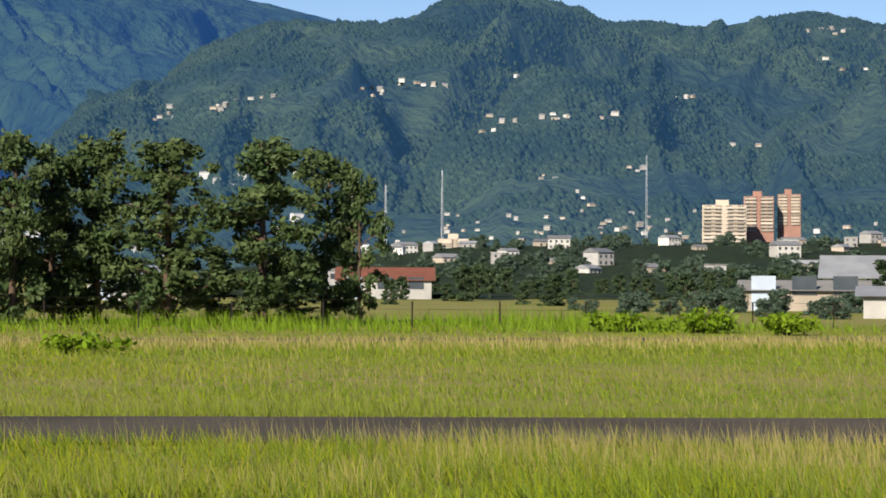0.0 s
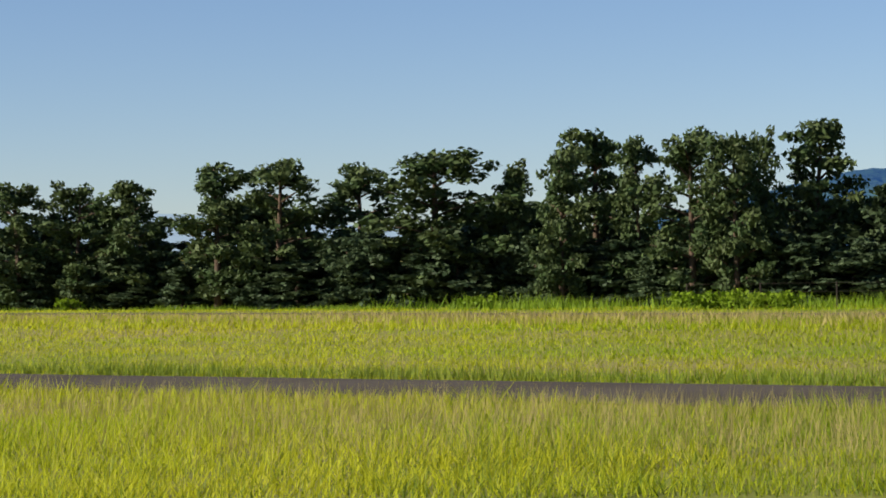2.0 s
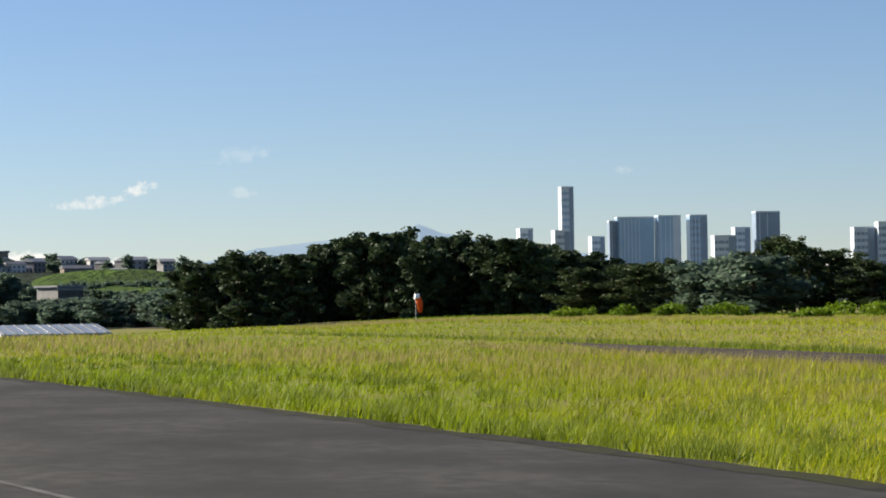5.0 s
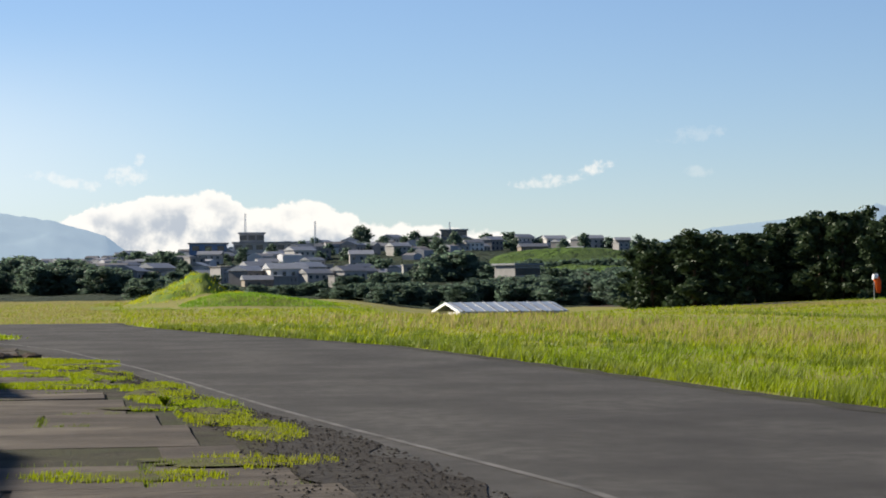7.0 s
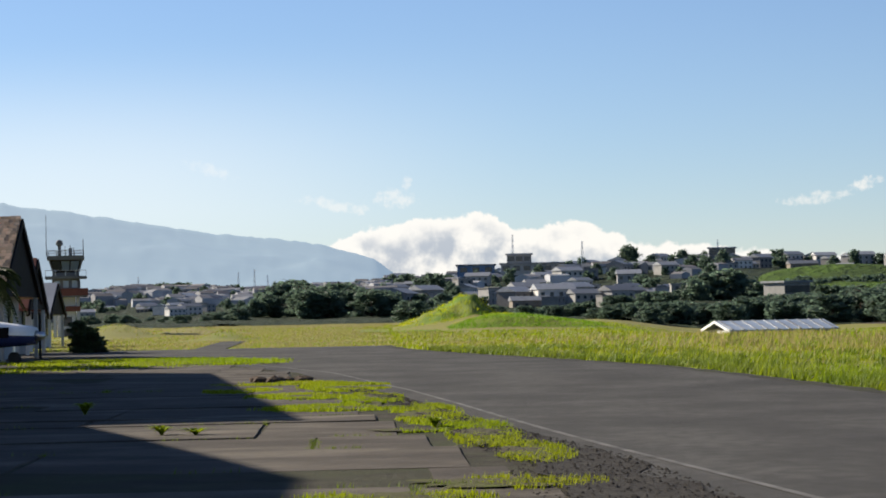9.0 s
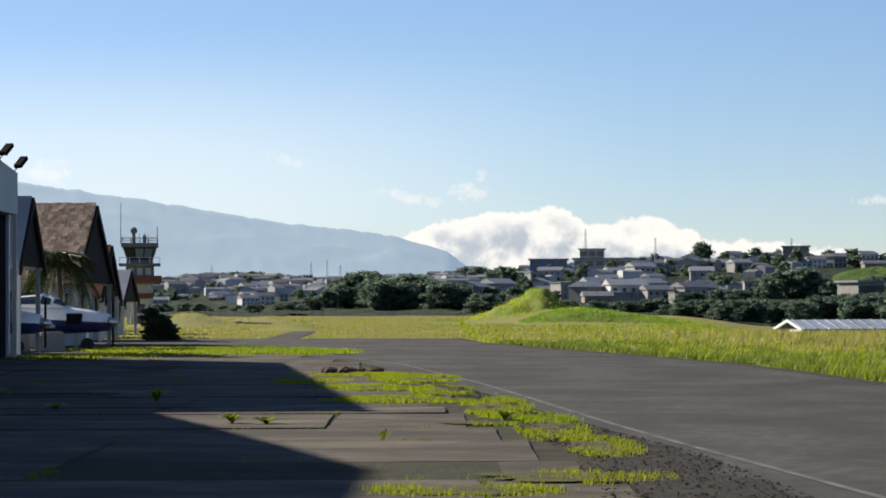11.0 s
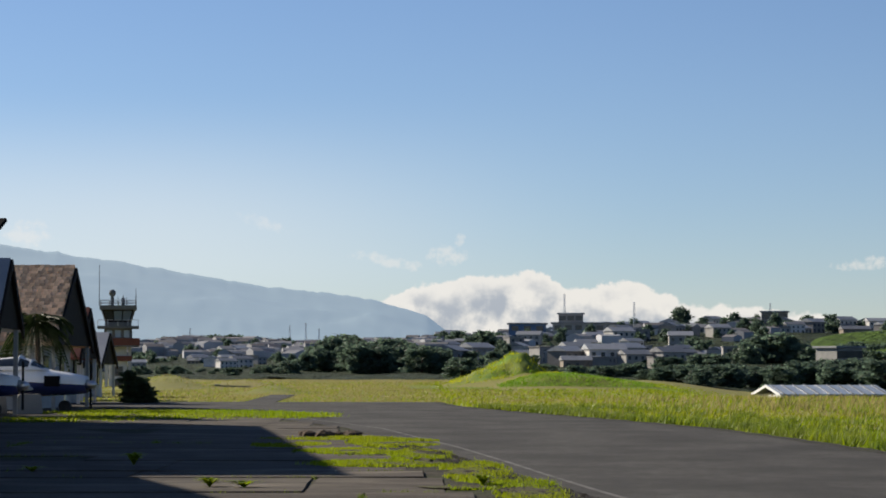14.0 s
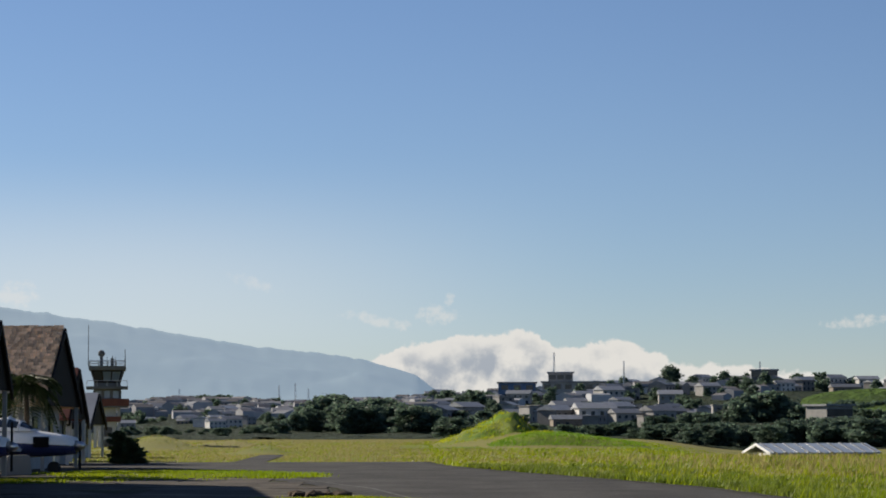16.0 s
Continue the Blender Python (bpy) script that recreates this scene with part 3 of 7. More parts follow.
def scatter(rng, n, a0, a1, d0, d1):
    az = np.radians(rng.uniform(a0, a1, n))
    d = np.exp(rng.uniform(math.log(d0), math.log(d1), n))
    return d * np.sin(az), d * np.cos(az), d


rng = np.random.default_rng(5)
x, y, d = scatter(rng, 860000, -13, 119, 19, 330)
ok = ~paved(x, y) & (x < 108)
x, y, d = x[ok], y[ok], d[ok]
wave = clumpy(x, y, 1.4, 1.0) + 0.6 * clumpy(x, y, 6.0, 4.0) + 0.7 * clumpy(x, y, 0.33, 9.0)
tall = np.where(x < 27.0, 0.128, 0.080) * (1 + 0.42 * wave) * rng.uniform(0.6, 1.4, len(x))
edge_near = np.interp(y, [k[0] for k in TAXI_R], [k[1] for k in TAXI_R])
tall *= 1 + (0.75 + 0.5 * clumpy(x, y, 0.6, 2.0)) * np.exp(-np.abs(x - edge_near) / 0.8) * (x < 25)
tall = np.where((x > 62) & (x < 76), np.maximum(tall, 0.22 * rng.uniform(0.7, 1.2, len(x))), tall)
tall *= 1 + 0.35 * np.exp(-np.abs(x - 26.5) / 1.0)
tall = np.where((x < 1.5) & (y > 120), 0.45 * tall, tall)
tall = np.clip(tall, 0.04, 0.6)
wide = np.maximum(0.013, 0.00052 * d) * rng.uniform(0.7, 1.6, len(x))
pick = rng.random(len(x))
green_w = 0.85 * np.clip((22 - y) / 34, 0, 1)
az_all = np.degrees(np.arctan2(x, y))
# brighter yellow blades by bearing: low sunlight put into their colour
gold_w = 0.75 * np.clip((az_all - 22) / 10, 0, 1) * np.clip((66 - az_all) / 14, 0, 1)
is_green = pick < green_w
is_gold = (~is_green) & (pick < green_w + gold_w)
for nm, sel, mt, lb in (("field_grass", ~is_green & ~is_gold, M["blade"], "sunlit yellow-green rough grass covering the airfield"), ("green_grass", is_green, M["green_blade"], "deeper green rough grass beside the paved strip"), ("golden_grass", is_gold, M["gold_blade"], "golden green grass with low sunlight put into its colour")):
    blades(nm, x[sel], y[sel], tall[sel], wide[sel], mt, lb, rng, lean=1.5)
# lush green growth along the strip and under the trees
x, y, d = scatter(rng, 60000, 0, 119, 25, 260)
edge_far = np.interp(y, [k[0] for k in STRIP_R], [k[1] for k in STRIP_R])
x = np.where(np.arange(len(x)) % 2 == 0, edge_far + 0.1 + np.abs(rng.normal(0, 1.2, len(x))), x)
ok = ~paved(x, y) & (x > edge_far) & (x < edge_far + 2.2) & (y < 150) & (y > -60)
x, y = x[ok], y[ok]
# darker blades put the shadow line behind the strip into colour
blades("verge_grass", x, y, rng.uniform(0.08, 0.26, len(x)) * (1 + 0.3 * clumpy(x, y, 2.0, 3)), np.maximum(0.014, 0.0005 * np.hypot(x, y)), M["green_blade"], "green grass tufts darkened for the shadow line along the strip", rng)
n = 70000
y = rng.uniform(-45, 330, n)
x = 92 + rng.random(n) ** 0.7 * 24
ok = clumpy(x, y, 3.0, 8.0) > -0.35
x, y = x[ok], y[ok]
blades("tall_grass", x, y, rng.uniform(0.3, 0.95, len(x)) * (0.75 + 0.35 * clumpy(x, y, 3.0, 8.0)) * np.where(y > 70, 0.4, 1.0), 0.05 * rng.uniform(0.7, 1.8, len(x)), M["lush"], "tall bright green grass growing below the tree line", rng)
# bright growth on the earth bank
n = 26000
x, y = rng.uniform(6.5, 25, n), rng.uniform(214, 246, n)
ok = np.array([0.12 < gz(a, b) < 1.5 for a, b in zip(x, y)])
x, y = x[ok], y[ok]
blades("bank_grass", x, y, rng.uniform(0.1, 0.35, len(x)), 0.07 * rng.uniform(0.7, 1.5, len(x)), M["bank_blade"], "bright green grass growing on the earth bank", rng)
x, y = rng.uniform(1, 13, 9000), rng.uniform(224, 250, 9000)
ok = np.array([gz(a, b) > 0.3 for a, b in zip(x, y)]) & (clumpy(x, y, 0.8, 5.0) > 0.0)
x, y = x[ok], y[ok]
blades("ridge_grass", x, y, rng.uniform(0.1, 0.45, len(x)), 0.08 * rng.uniform(0.7, 1.5, len(x)), M["gold_blade"], "rough yellow grass on the ridge of the earth bank", rng)
# thin tan seed stalks, thick on the crown of the field
x, y, d = scatter(rng, 300000, -3, 119, 19, 150)
near_edge = np.interp(y, [k[0] for k in TAXI_R], [k[1] for k in TAXI_R])
crown_w = np.clip((x - near_edge - 6.0) / 7.0, 0.01, 1.0) * np.where(x < 27, 1.0, 0.06)
ok = ~paved(x, y) & (x < 70) & (rng.random(len(x)) < crown_w) & (clumpy(x, y, 2.6, 6.0) + 0.5 * clumpy(x, y, 9.0, 2.0) > -0.35)
x, y, d = x[ok], y[ok], d[ok]
far = np.clip((d - 55) / 50, 0, 1)
blades("seed_stalks", x, y, rng.uniform(0.16, 0.36, len(x)) * (1 + 0.25 * far), np.maximum(0.007, (0.00032 + 0.00022 * far) * d), M["straw"], "thin tan seed stalks standing above the grass", rng, lean=0.7)
n = 4500
y = rng.uniform(-12, 90, n)
x = np.interp(y, [k[0] for k in STRIP_R], [k[1] for k in STRIP_R]) - 5.3 - np.abs(rng.normal(0, 0.9, n))
blades("strip_stalks", x, y, rng.uniform(0.16, 0.40, n), np.maximum(0.008, 0.00034 * np.hypot(x, y)), M["straw"], "pale seed stalks leaning over the strip edge", rng, lean=1.0)
# tan grass of the far field
x, y, d = scatter(rng, 60000, -12, 4, 130, 420)
ok = ~paved(x, y) & (clumpy(x, y, 9.0, 3.0) > -0.5)
x, y, d = x[ok], y[ok], d[ok]
blades("far_dry_grass", x, y, rng.uniform(0.04, 0.12, len(x)), 0.0005 * d, M["straw"], "tan dry grass over the far field", rng)
# darker tufts among the grass along the taxiway
tufts = 420
cy = rng.uniform(22, 112, tufts)
cx = np.interp(cy, [k[0] for k in TAXI_R], [k[1] for k in TAXI_R]) + 0.1 + np.where(np.arange(tufts) < 150, rng.exponential(0.5, tufts), rng.exponential(4.0, tufts))
hx, hy = np.repeat(cx, 60), np.repeat(cy, 60)
r = np.repeat(rng.uniform(0.07, 0.26, tufts), 60)
x, y = hx + rng.normal(0, 1, 60 * tufts) * r, hy + rng.normal(0, 1, 60 * tufts) * r * 1.6
ok = ~paved(x, y) & (x < 26)
blades("edge_tufts", x[ok], y[ok], rng.uniform(0.10, 0.27, ok.sum()), np.maximum(0.02, 0.0007 * hy[ok]), M["green_blade"], "darker green weed tufts along the taxiway edge", rng, lean=1.2)


n = 60000
y = rng.uniform(-50, 260, n)
x = 75.8 - 10.0 * rng.random(n) ** 2.2
blades("dry_grass", x, y, rng.uniform(0.22, 0.38, n) * np.where(y > 60, 0.75, 1.0), 0.045 * rng.uniform(0.6, 1.5, n), M["straw"], "tan dry grass along the runway edge", rng)


def patch_blades(name, blobs, n, mat, label, lo=0.03, hi=0.16, seed=3, bare=-0.55):
    """Grass on islands given as ellipses (x, y, rx, ry)."""
    r = np.random.default_rng(seed)
    xs, ys = [], []
    for bx, by, rx, ry in blobs:
        k = int(n * rx * ry / sum(b[2] * b[3] for b in blobs))
        a, q = r.uniform(0, math.tau, k), np.sqrt(r.random(k)) * (1 + 0.25 * r.normal(0, 0.4, k))
        xs.append(bx + rx * q * np.cos(a))
        ys.append(by + ry * q * np.sin(a))
    px, py = np.concatenate(xs), np.concatenate(ys)
    keep = clumpy(px * 1.5, py * 0.8, 0.9, seed) + 0.5 * clumpy(px, py, 0.25, seed) > bare
    px, py = px[keep], py[keep]
    return blades(name, px, py, r.uniform(lo, hi, len(px)), np.maximum(0.016, 0.0006 * np.hypot(px, py)), mat, label, r, base=0.05)


M["turf"] = material("thin_turf", (0.085, 0.105, 0.014), (0.075, 0.062, 0.036), 1.6, 0.95, bump=0.5, bump_scale=20, c3=(0.060, 0.050, 0.034), scale3=0.8, space="World")
ISLE_A = [(-8.5, 92, 4.0, 8.5), (-11.5, 95, 3.5, 4.0), (-12.0, 82, 2.6, 3.5), (-5.0, 90, 2.2, 5.0)]
ISLE_B = [(-2.2, 60.5, 1.5, 1.6), (-0.6, 57, 1.0, 3.0), (-1.4, 51, 1.2, 1.6), (0.0, 49, 0.6, 4.0), (-0.6, 44.5, 1.3, 1.5), (0.9, 41.5, 0.55, 4.5), (1.5, 34.5, 0.5, 4.0), (1.9, 29.5, 0.45, 2.2), (0.6, 35.5, 0.9, 0.6), (1.2, 24.3, 1.0, 0.9), (0.2, 22.6, 0.9, 0.8), (-2.9, 55.5, 0.8, 1.5)]
for blob_set in (ISLE_A, ISLE_B):
    for bx, by, rx, ry in blob_set:
        bm = bmesh.new()
        k = 28
        ring = []
        for i in range(k):
            a = math.tau * i / k
            q = 0.72 + 0.6 * noise.noise((bx + 2.2 * math.cos(a), by + 2.2 * math.sin(a), 2)) + 0.25 * noise.noise((bx + 6 * math.cos(a), by + 6 * math.sin(a), 4))
            ring.append(bm.verts.new((bx + rx * q * math.cos(a), by + ry * q * math.sin(a), 0.050)))
        mid = bm.verts.new((bx, by, 0.068))
        for i in range(k):
            bm.faces.new((mid, ring[i], ring[(i + 1) % k]))
        tagged(part("trim_turf_island", bm, M["turf"]), "patch of turf grown over the broken pavement", "turf", kind="structure")
patch_blades("island_grass", ISLE_A, 16000, M["blade"], "short bright grass on an island in the apron", 0.03, 0.11)
patch_blades("crack_grass", ISLE_B, 46000, M["blade"], "short yellow-green grass spreading over broken pavement", 0.010, 0.055, 4, -0.3)


def weed(m, r, h, n, seed):
    rr = np.random.default_rng(seed)
    ob = new("weed")
    ob.matrix_world = m
    bm = bmesh.new()
    for i in range(n):
        a, l = rr.uniform(0, math.tau), rr.uniform(0.4, 1.0)
        c, s = math.cos(a), math.sin(a)
        p = [(0, 0, 0), (c * r * l * 0.45, s * r * l * 0.45, h * l * 0.8), (c * r * l, s * r * l, h * l * rr.uniform(0.5, 1.0))]
        w = 0.018
        v = [bm.verts.new((q[0] - s * w * k, q[1] + c * w * k, q[2])) for q, k in ((p[0], 1), (p[0], -1), (p[1], -1.4), (p[1], 1.4))]
        t = bm.verts.new(p[2])
        bm.faces.new(v)
        bm.faces.new((v[3], v[2], t))
    part("leaves", bm, M["blade"], ob)
    return tagged(ob, "spiky green weed growing from a crack in the pavement", "weed", "weeds on the apron")


for wx, wy, r, h, n in ((-5.0, 43.5, 0.33, 0.28, 60), (-3.0, 35.5, 0.3, 0.16, 60), (-2.5, 35.3, 0.35, 0.12, 60), (-6.3, 40.5, 0.3, 0.12, 30), (0.9, 36.0, 0.25, 0.2, 40)):
    weed(pose(wx, wy, 0.05), r, h, n, int(wx * 10 + 200))

# ---- trees ----


def leaf_cloud(rng, centres, radii, per, size):
    """Small leaf quads spread through clumps, as numpy arrays."""
    P = []
    for c, r in zip(centres, radii):
        k = int(per * (r[0] / 0.7) ** 1.6)
        v = rng.normal(0, 1, (k, 3))
        v /= np.linalg.norm(v, axis=1)[:, None]
        P.append(np.array(c) + v * (rng.random((k, 1)) ** 0.45) * np.array(r))
    P = np.concatenate(P)
    n = len(P)
    a = rng.normal(0, 1, (n, 3))
    a /= np.linalg.norm(a, axis=1)[:, None]
    b = np.cross(a, rng.normal(0, 1, (n, 3)))
    b /= np.linalg.norm(b, axis=1)[:, None]
    s = size * rng.uniform(0.5, 1.3, (n, 1))
    V = np.empty((n, 4, 3))
    V[:, 0], V[:, 1], V[:, 2], V[:, 3] = P - a * s, P + b * s * 0.55, P + a * s, P - b * s * 0.55
    i = np.arange(n)[:, None] * 4
    T = np.concatenate([i + np.array([[0, 1, 2]]), i + np.array([[0, 2, 3]])], 1).reshape(-1, 3)
    return V.reshape(-1, 3), T


def lumpy_crown(r, leaf, per, fine=2):
    """A full crown: uneven dense lumps wrapped in many leaf clumps."""
    bm = bmesh.new()
    cs, rs_ = [], []
    for k in range(17):
        f = (k + r.random()) / 17
        z = 1.3 + 7.2 * f
        out = (0.5 + 2.1 * math.sin(math.pi * min(1.0, 0.2 + 0.72 * f))) * r.uniform(0.35, 1.1)
        a = k * 2.4 + r.normal(0, 0.5)
        rad = r.uniform(0.95, 1.65)
        c = Vector((out * math.cos(a), out * math.sin(a), z))
        cs.append(tuple(c))
        rs_.append((rad * 1.08, rad * 1.08, rad * 0.95))
        made = bmesh.ops.create_icosphere(bm, subdivisions=fine, radius=rad * 0.6)["verts"]
        for v in made:
            v.co *= 1 + 0.3 * noise.noise(v.co * 1.7 + c)
            v.co.z *= 0.85
            v.co += c
    bm.verts.index_update()
    core_v = np.array([v.co[:] for v in bm.verts])
    core_t = np.array([[v.index for v in f.verts] for f in bm.faces])
    bm.free()
    P, A = [], []
    for c, q in zip(cs, rs_):
        u = r.normal(0, 1, (per, 3))
        u /= np.linalg.norm(u, axis=1)[:, None]
        P.append(np.array(c) + u * np.array(q) * r.uniform(0.6, 1.1, (per, 1)))
        A.append(u)
    P, A = np.concatenate(P), np.concatenate(A)
    n = len(P)
    A = A + r.normal(0, 0.6, (n, 3))
    a = np.cross(A, r.normal(0, 1, (n, 3)))
    a /= np.linalg.norm(a, axis=1)[:, None]
    b = np.cross(A, a)
    b /= np.linalg.norm(b, axis=1)[:, None]
    s = leaf * r.uniform(0.5, 1.3, (n, 1))
    V = np.stack([P - a * s, P + b * s * 0.7, P + a * s, P - b * s * 0.7], 1).reshape(-1, 3)
    i = np.arange(n)[:, None] * 4 + len(core_v)
    T = np.concatenate([i + np.array([[0, 1, 2]]), i + np.array([[0, 2, 3]])], 1).reshape(-1, 3)
    return np.concatenate([core_v, V]), np.concatenate([core_t, T])


def tree(kind, seed, label, mat, leaf=0.22, per=70):
    """A tree ten metres high at the origin: tapered trunk, limbs and a ragged crown of leaf clumps."""
    r = np.random.default_rng(seed)
    ob = new(kind)
    bm = bmesh.new()
    bend = r.normal(0, 0.25, 2)
    H = 10.0
    trunk = [(bend[0] * (h / H) ** 2, bend[1] * (h / H) ** 2, h) for h in (-0.3, 1.5, 3.5, 6.0, 8.2, 9.6)]
    tube(bm, trunk, [0.26, 0.2, 0.17, 0.12, 0.07, 0.02], 7)
    centres, radii = [], []
    limbs = {"pine_tree": 24, "broadleaf_tree": 20, "hedge_tree": 20}[kind]
    low = {"pine_tree": 1.0, "broadleaf_tree": 0.9, "hedge_tree": 0.6}[kind]
    for i in range(limbs):
        f = (i + r.random()) / limbs
        h = low + (9.4 - low) * f
        a = i * 2.4 + r.normal(0, 0.5)
        if kind == "pine_tree":
            reach = (1.15 + 1.0 * math.sin(math.pi * min(1, f * 0.85 + 0.2))) * r.uniform(0.5, 1.25)
        elif kind == "hedge_tree":
            reach = (2.1 - 0.9 * f ** 2) * r.uniform(0.7, 1.1)
        else:
            reach = (0.9 + 2.6 * math.sin(math.pi * min(1, f * 0.8 + 0.15))) * r.uniform(0.6, 1.1)
        base = (bend[0] * (h / H) ** 2, bend[1] * (h / H) ** 2, h - 0.5)
        tip = (base[0] + math.cos(a) * reach, base[1] + math.sin(a) * reach, h + r.uniform(-0.1, 0.6))
        midp = tuple((p + q) / 2 + o for p, q, o in zip(base, tip, (0, 0, 0.15)))
        tube(bm, [base, midp, tip], [0.075, 0.05, 0.015], 5)
        for k in range(3):
            s = (0.45, 0.78, 1.05)[k]
            c = [p + (q - p) * s + r.normal(0, 0.22) for p, q in zip(base, tip)]
            rr = r.uniform(0.5, 0.95) * (0.9 if kind == "pine_tree" else 1.1)
            centres.append(c)
            radii.append((rr, rr, rr * r.uniform(0.55, 0.85)))
    for k in range(3):
        centres.append([bend[0] + r.normal(0, 0.3), bend[1] + r.normal(0, 0.3), 9.35 - 0.35 * k])
        radii.append((0.5 + 0.1 * k, 0.5 + 0.1 * k, 0.55))
    part("trunk", bm, M["bark"], ob, "brown trunk with bare limbs", smooth=True)
    if kind == "broadleaf_tree":
        V, T = lumpy_crown(r, leaf, per)
    else:
        V, T = leaf_cloud(r, centres, radii, per, leaf)
    crown = array_mesh("crown", V, T, mat)
    crown.parent = ob
    return tagged(ob, label, "tree")


PINE_LABEL = "tall ragged dark green pine in the row behind the runway"
pines = [tree("pine_tree", 20 + i, PINE_LABEL, M["needle"], 0.19, 84) for i in range(6)]
hedges = [tree("hedge_tree", 50 + i, "dense dark green tree in a closed row", M["dark_leaf"], 0.32, 52) for i in range(3)]
broads = [tree("broadleaf_tree", 70 + i, "round dark green broadleaf tree among the houses", M["leaf"], 0.34, 105) for i in range(4)]
used = set()


def plant(kind_list, k, x, y, z, h, wide, turn, group, label=""):
    """Stand one of the trees at a place: the first use of each is the tree itself."""
    ob = kind_list[k % len(kind_list)]
    m = pose(x, y, z, 0, 0, turn)
    if ob.name in used:
        ob = copy_thing(ob, m)
    else:
        used.add(ob.name)
        ob.matrix_world = m
    ob.scale = (wide, wide, h / 10.0)
    tagged(ob, label, group=group)
    return ob


# bearing, height of the top as an angle and width, tree by tree along the row
ROW = [(95.8, 3.49, 1.5), (97.7, 3.45, 1.8), (99.3, 3.38, 1.9), (101.5, 3.43, 1.9), (102.9, 3.05, 1.4), (103.7, 2.6, 0.9), (84.8, 4.21, 2.2), (86.4, 3.69, 1.1), (87.6, 4.03, 1.4), (89.1, 3.91, 1.7),
       (90.2, 3.92, 1.0), (91.5, 4.12, 1.5), (92.8, 3.9, 1.1), (93.6, 3.7, 0.9), (94.3, 3.35, 1.0), (96.7, 3.2, 1.4), (71.1, 2.74, 1.4), (72.7, 2.64, 1.4), (73.7, 2.33, 0.9), (74.8, 2.86, 1.1),
       (75.9, 2.3, 1.3), (77.1, 2.83, 1.6), (78.1, 3.04, 1.3), (79.6, 3.64, 1.7), (80.7, 3.65, 1.1), (81.9, 3.8, 1.4), (82.9, 3.87, 1.2)]
ROW_B = [(58.2, 3.3, 1.7), (59.2, 3.1, 1.1), (60.4, 3.12, 1.6), (61.4, 3.13, 1.3), (62.0, 3.18, 0.9), (63.2, 3.42, 1.7), (67.9, 2.94, 2.1), (70.2, 3.15, 1.7), (69.0, 2.7, 1.2), (45.0, 2.27, 1.4), (46.3, 2.25, 1.4),
         (47.6, 2.31, 1.4), (49.5, 2.67, 1.6), (50.9, 2.71, 1.7), (52.8, 2.49, 1.8), (54.5, 2.88, 2.3), (56.4, 2.56, 1.2), (57.4, 2.86, 1.1), (34.4, 2.68, 1.8), (36.7, 2.26, 1.6), (37.8, 1.99, 1.1), (40.6, 2.21, 1.1),
         (41.9, 2.29, 1.6), (30.9, 2.52, 1.2), (32.3, 2.68, 1.8), (33.3, 2.4, 1.3), (35.5, 2.0, 1.2)]
rt = np.random.default_rng(11)
for i, (az, el, w) in enumerate(ROW + ROW_B):
    lat = 112 + rt.uniform(-3, 5)
    dd = lat / math.sin(radians(az))
    tx, ty, _ = polar(az, dd)
    h = (dd * math.tan(radians(el)) + 1.72) * 1.03
    wide = dd * math.tan(radians(w)) / 4.1 * 1.15
    plant(pines, i, tx, ty, gz(tx, ty) - 0.1, h, wide, rt.uniform(0, 360), "trees behind the runway")
# lower growth that closes the row
for i in range(86):
    az = 30.5 + 73 * (i + rt.random()) / 86
    if 64.2 < az < 66.8 and rt.random() < 0.3:
        continue
    if az > 72 and i % 2:
        continue
    dd = (116 + rt.uniform(0, 10)) / math.sin(radians(az))
    tx, ty, _ = polar(az, dd)
    cap = 0.75 if 42.5 < az < 44.3 else (1.05 if az > 84 else 1.35 if az > 70 else 1.75 if az > 46 else 1.55)
    h = dd * math.tan(radians(cap * rt.uniform(0.55, 1.08))) + 1.72
    plant(hedges if az < 70 else pines, i, tx, ty, gz(tx, ty) - 0.1, h, 0.5 + 0.11 * h * rt.uniform(0.6, 1.0), rt.uniform(0, 360), "low trees behind the runway", "dark shadowed smaller tree filling the row behind the runway")
# dark undergrowth at the foot of the row
for i in range(70):
    az = 29.5 + 36 * (i + rt.random()) / 70
    dd = (110 + rt.uniform(0, 5)) / math.sin(radians(az))
    tx, ty, _ = polar(az, dd)
    h = rt.uniform(2.4, 4.4)
    plant(hedges, i, tx, ty, gz(tx, ty) - 0.15, h, 0.85 * rt.uniform(0.7, 1.2), rt.uniform(0, 360), "undergrowth behind the runway", "low dark bush at the foot of the tree row")
for az, el, w in ((64.9, 1.94, 2.2), (66.1, 1.76, 1.7), (39.0, 1.92, 2.2), (38.0, 1.6, 1.6), (40.0, 1.7, 1.6)):
    dd = 124 / math.sin(radians(az))
    tx, ty, _ = polar(az, dd)
    plant(hedges, int(az), tx, ty, gz(tx, ty) - 0.1, dd * math.tan(radians(el)) + 1.72, dd * math.tan(radians(w)) / 4.2, az * 7, "dark trees behind the runway", "low wide dark green tree between the tall pines")
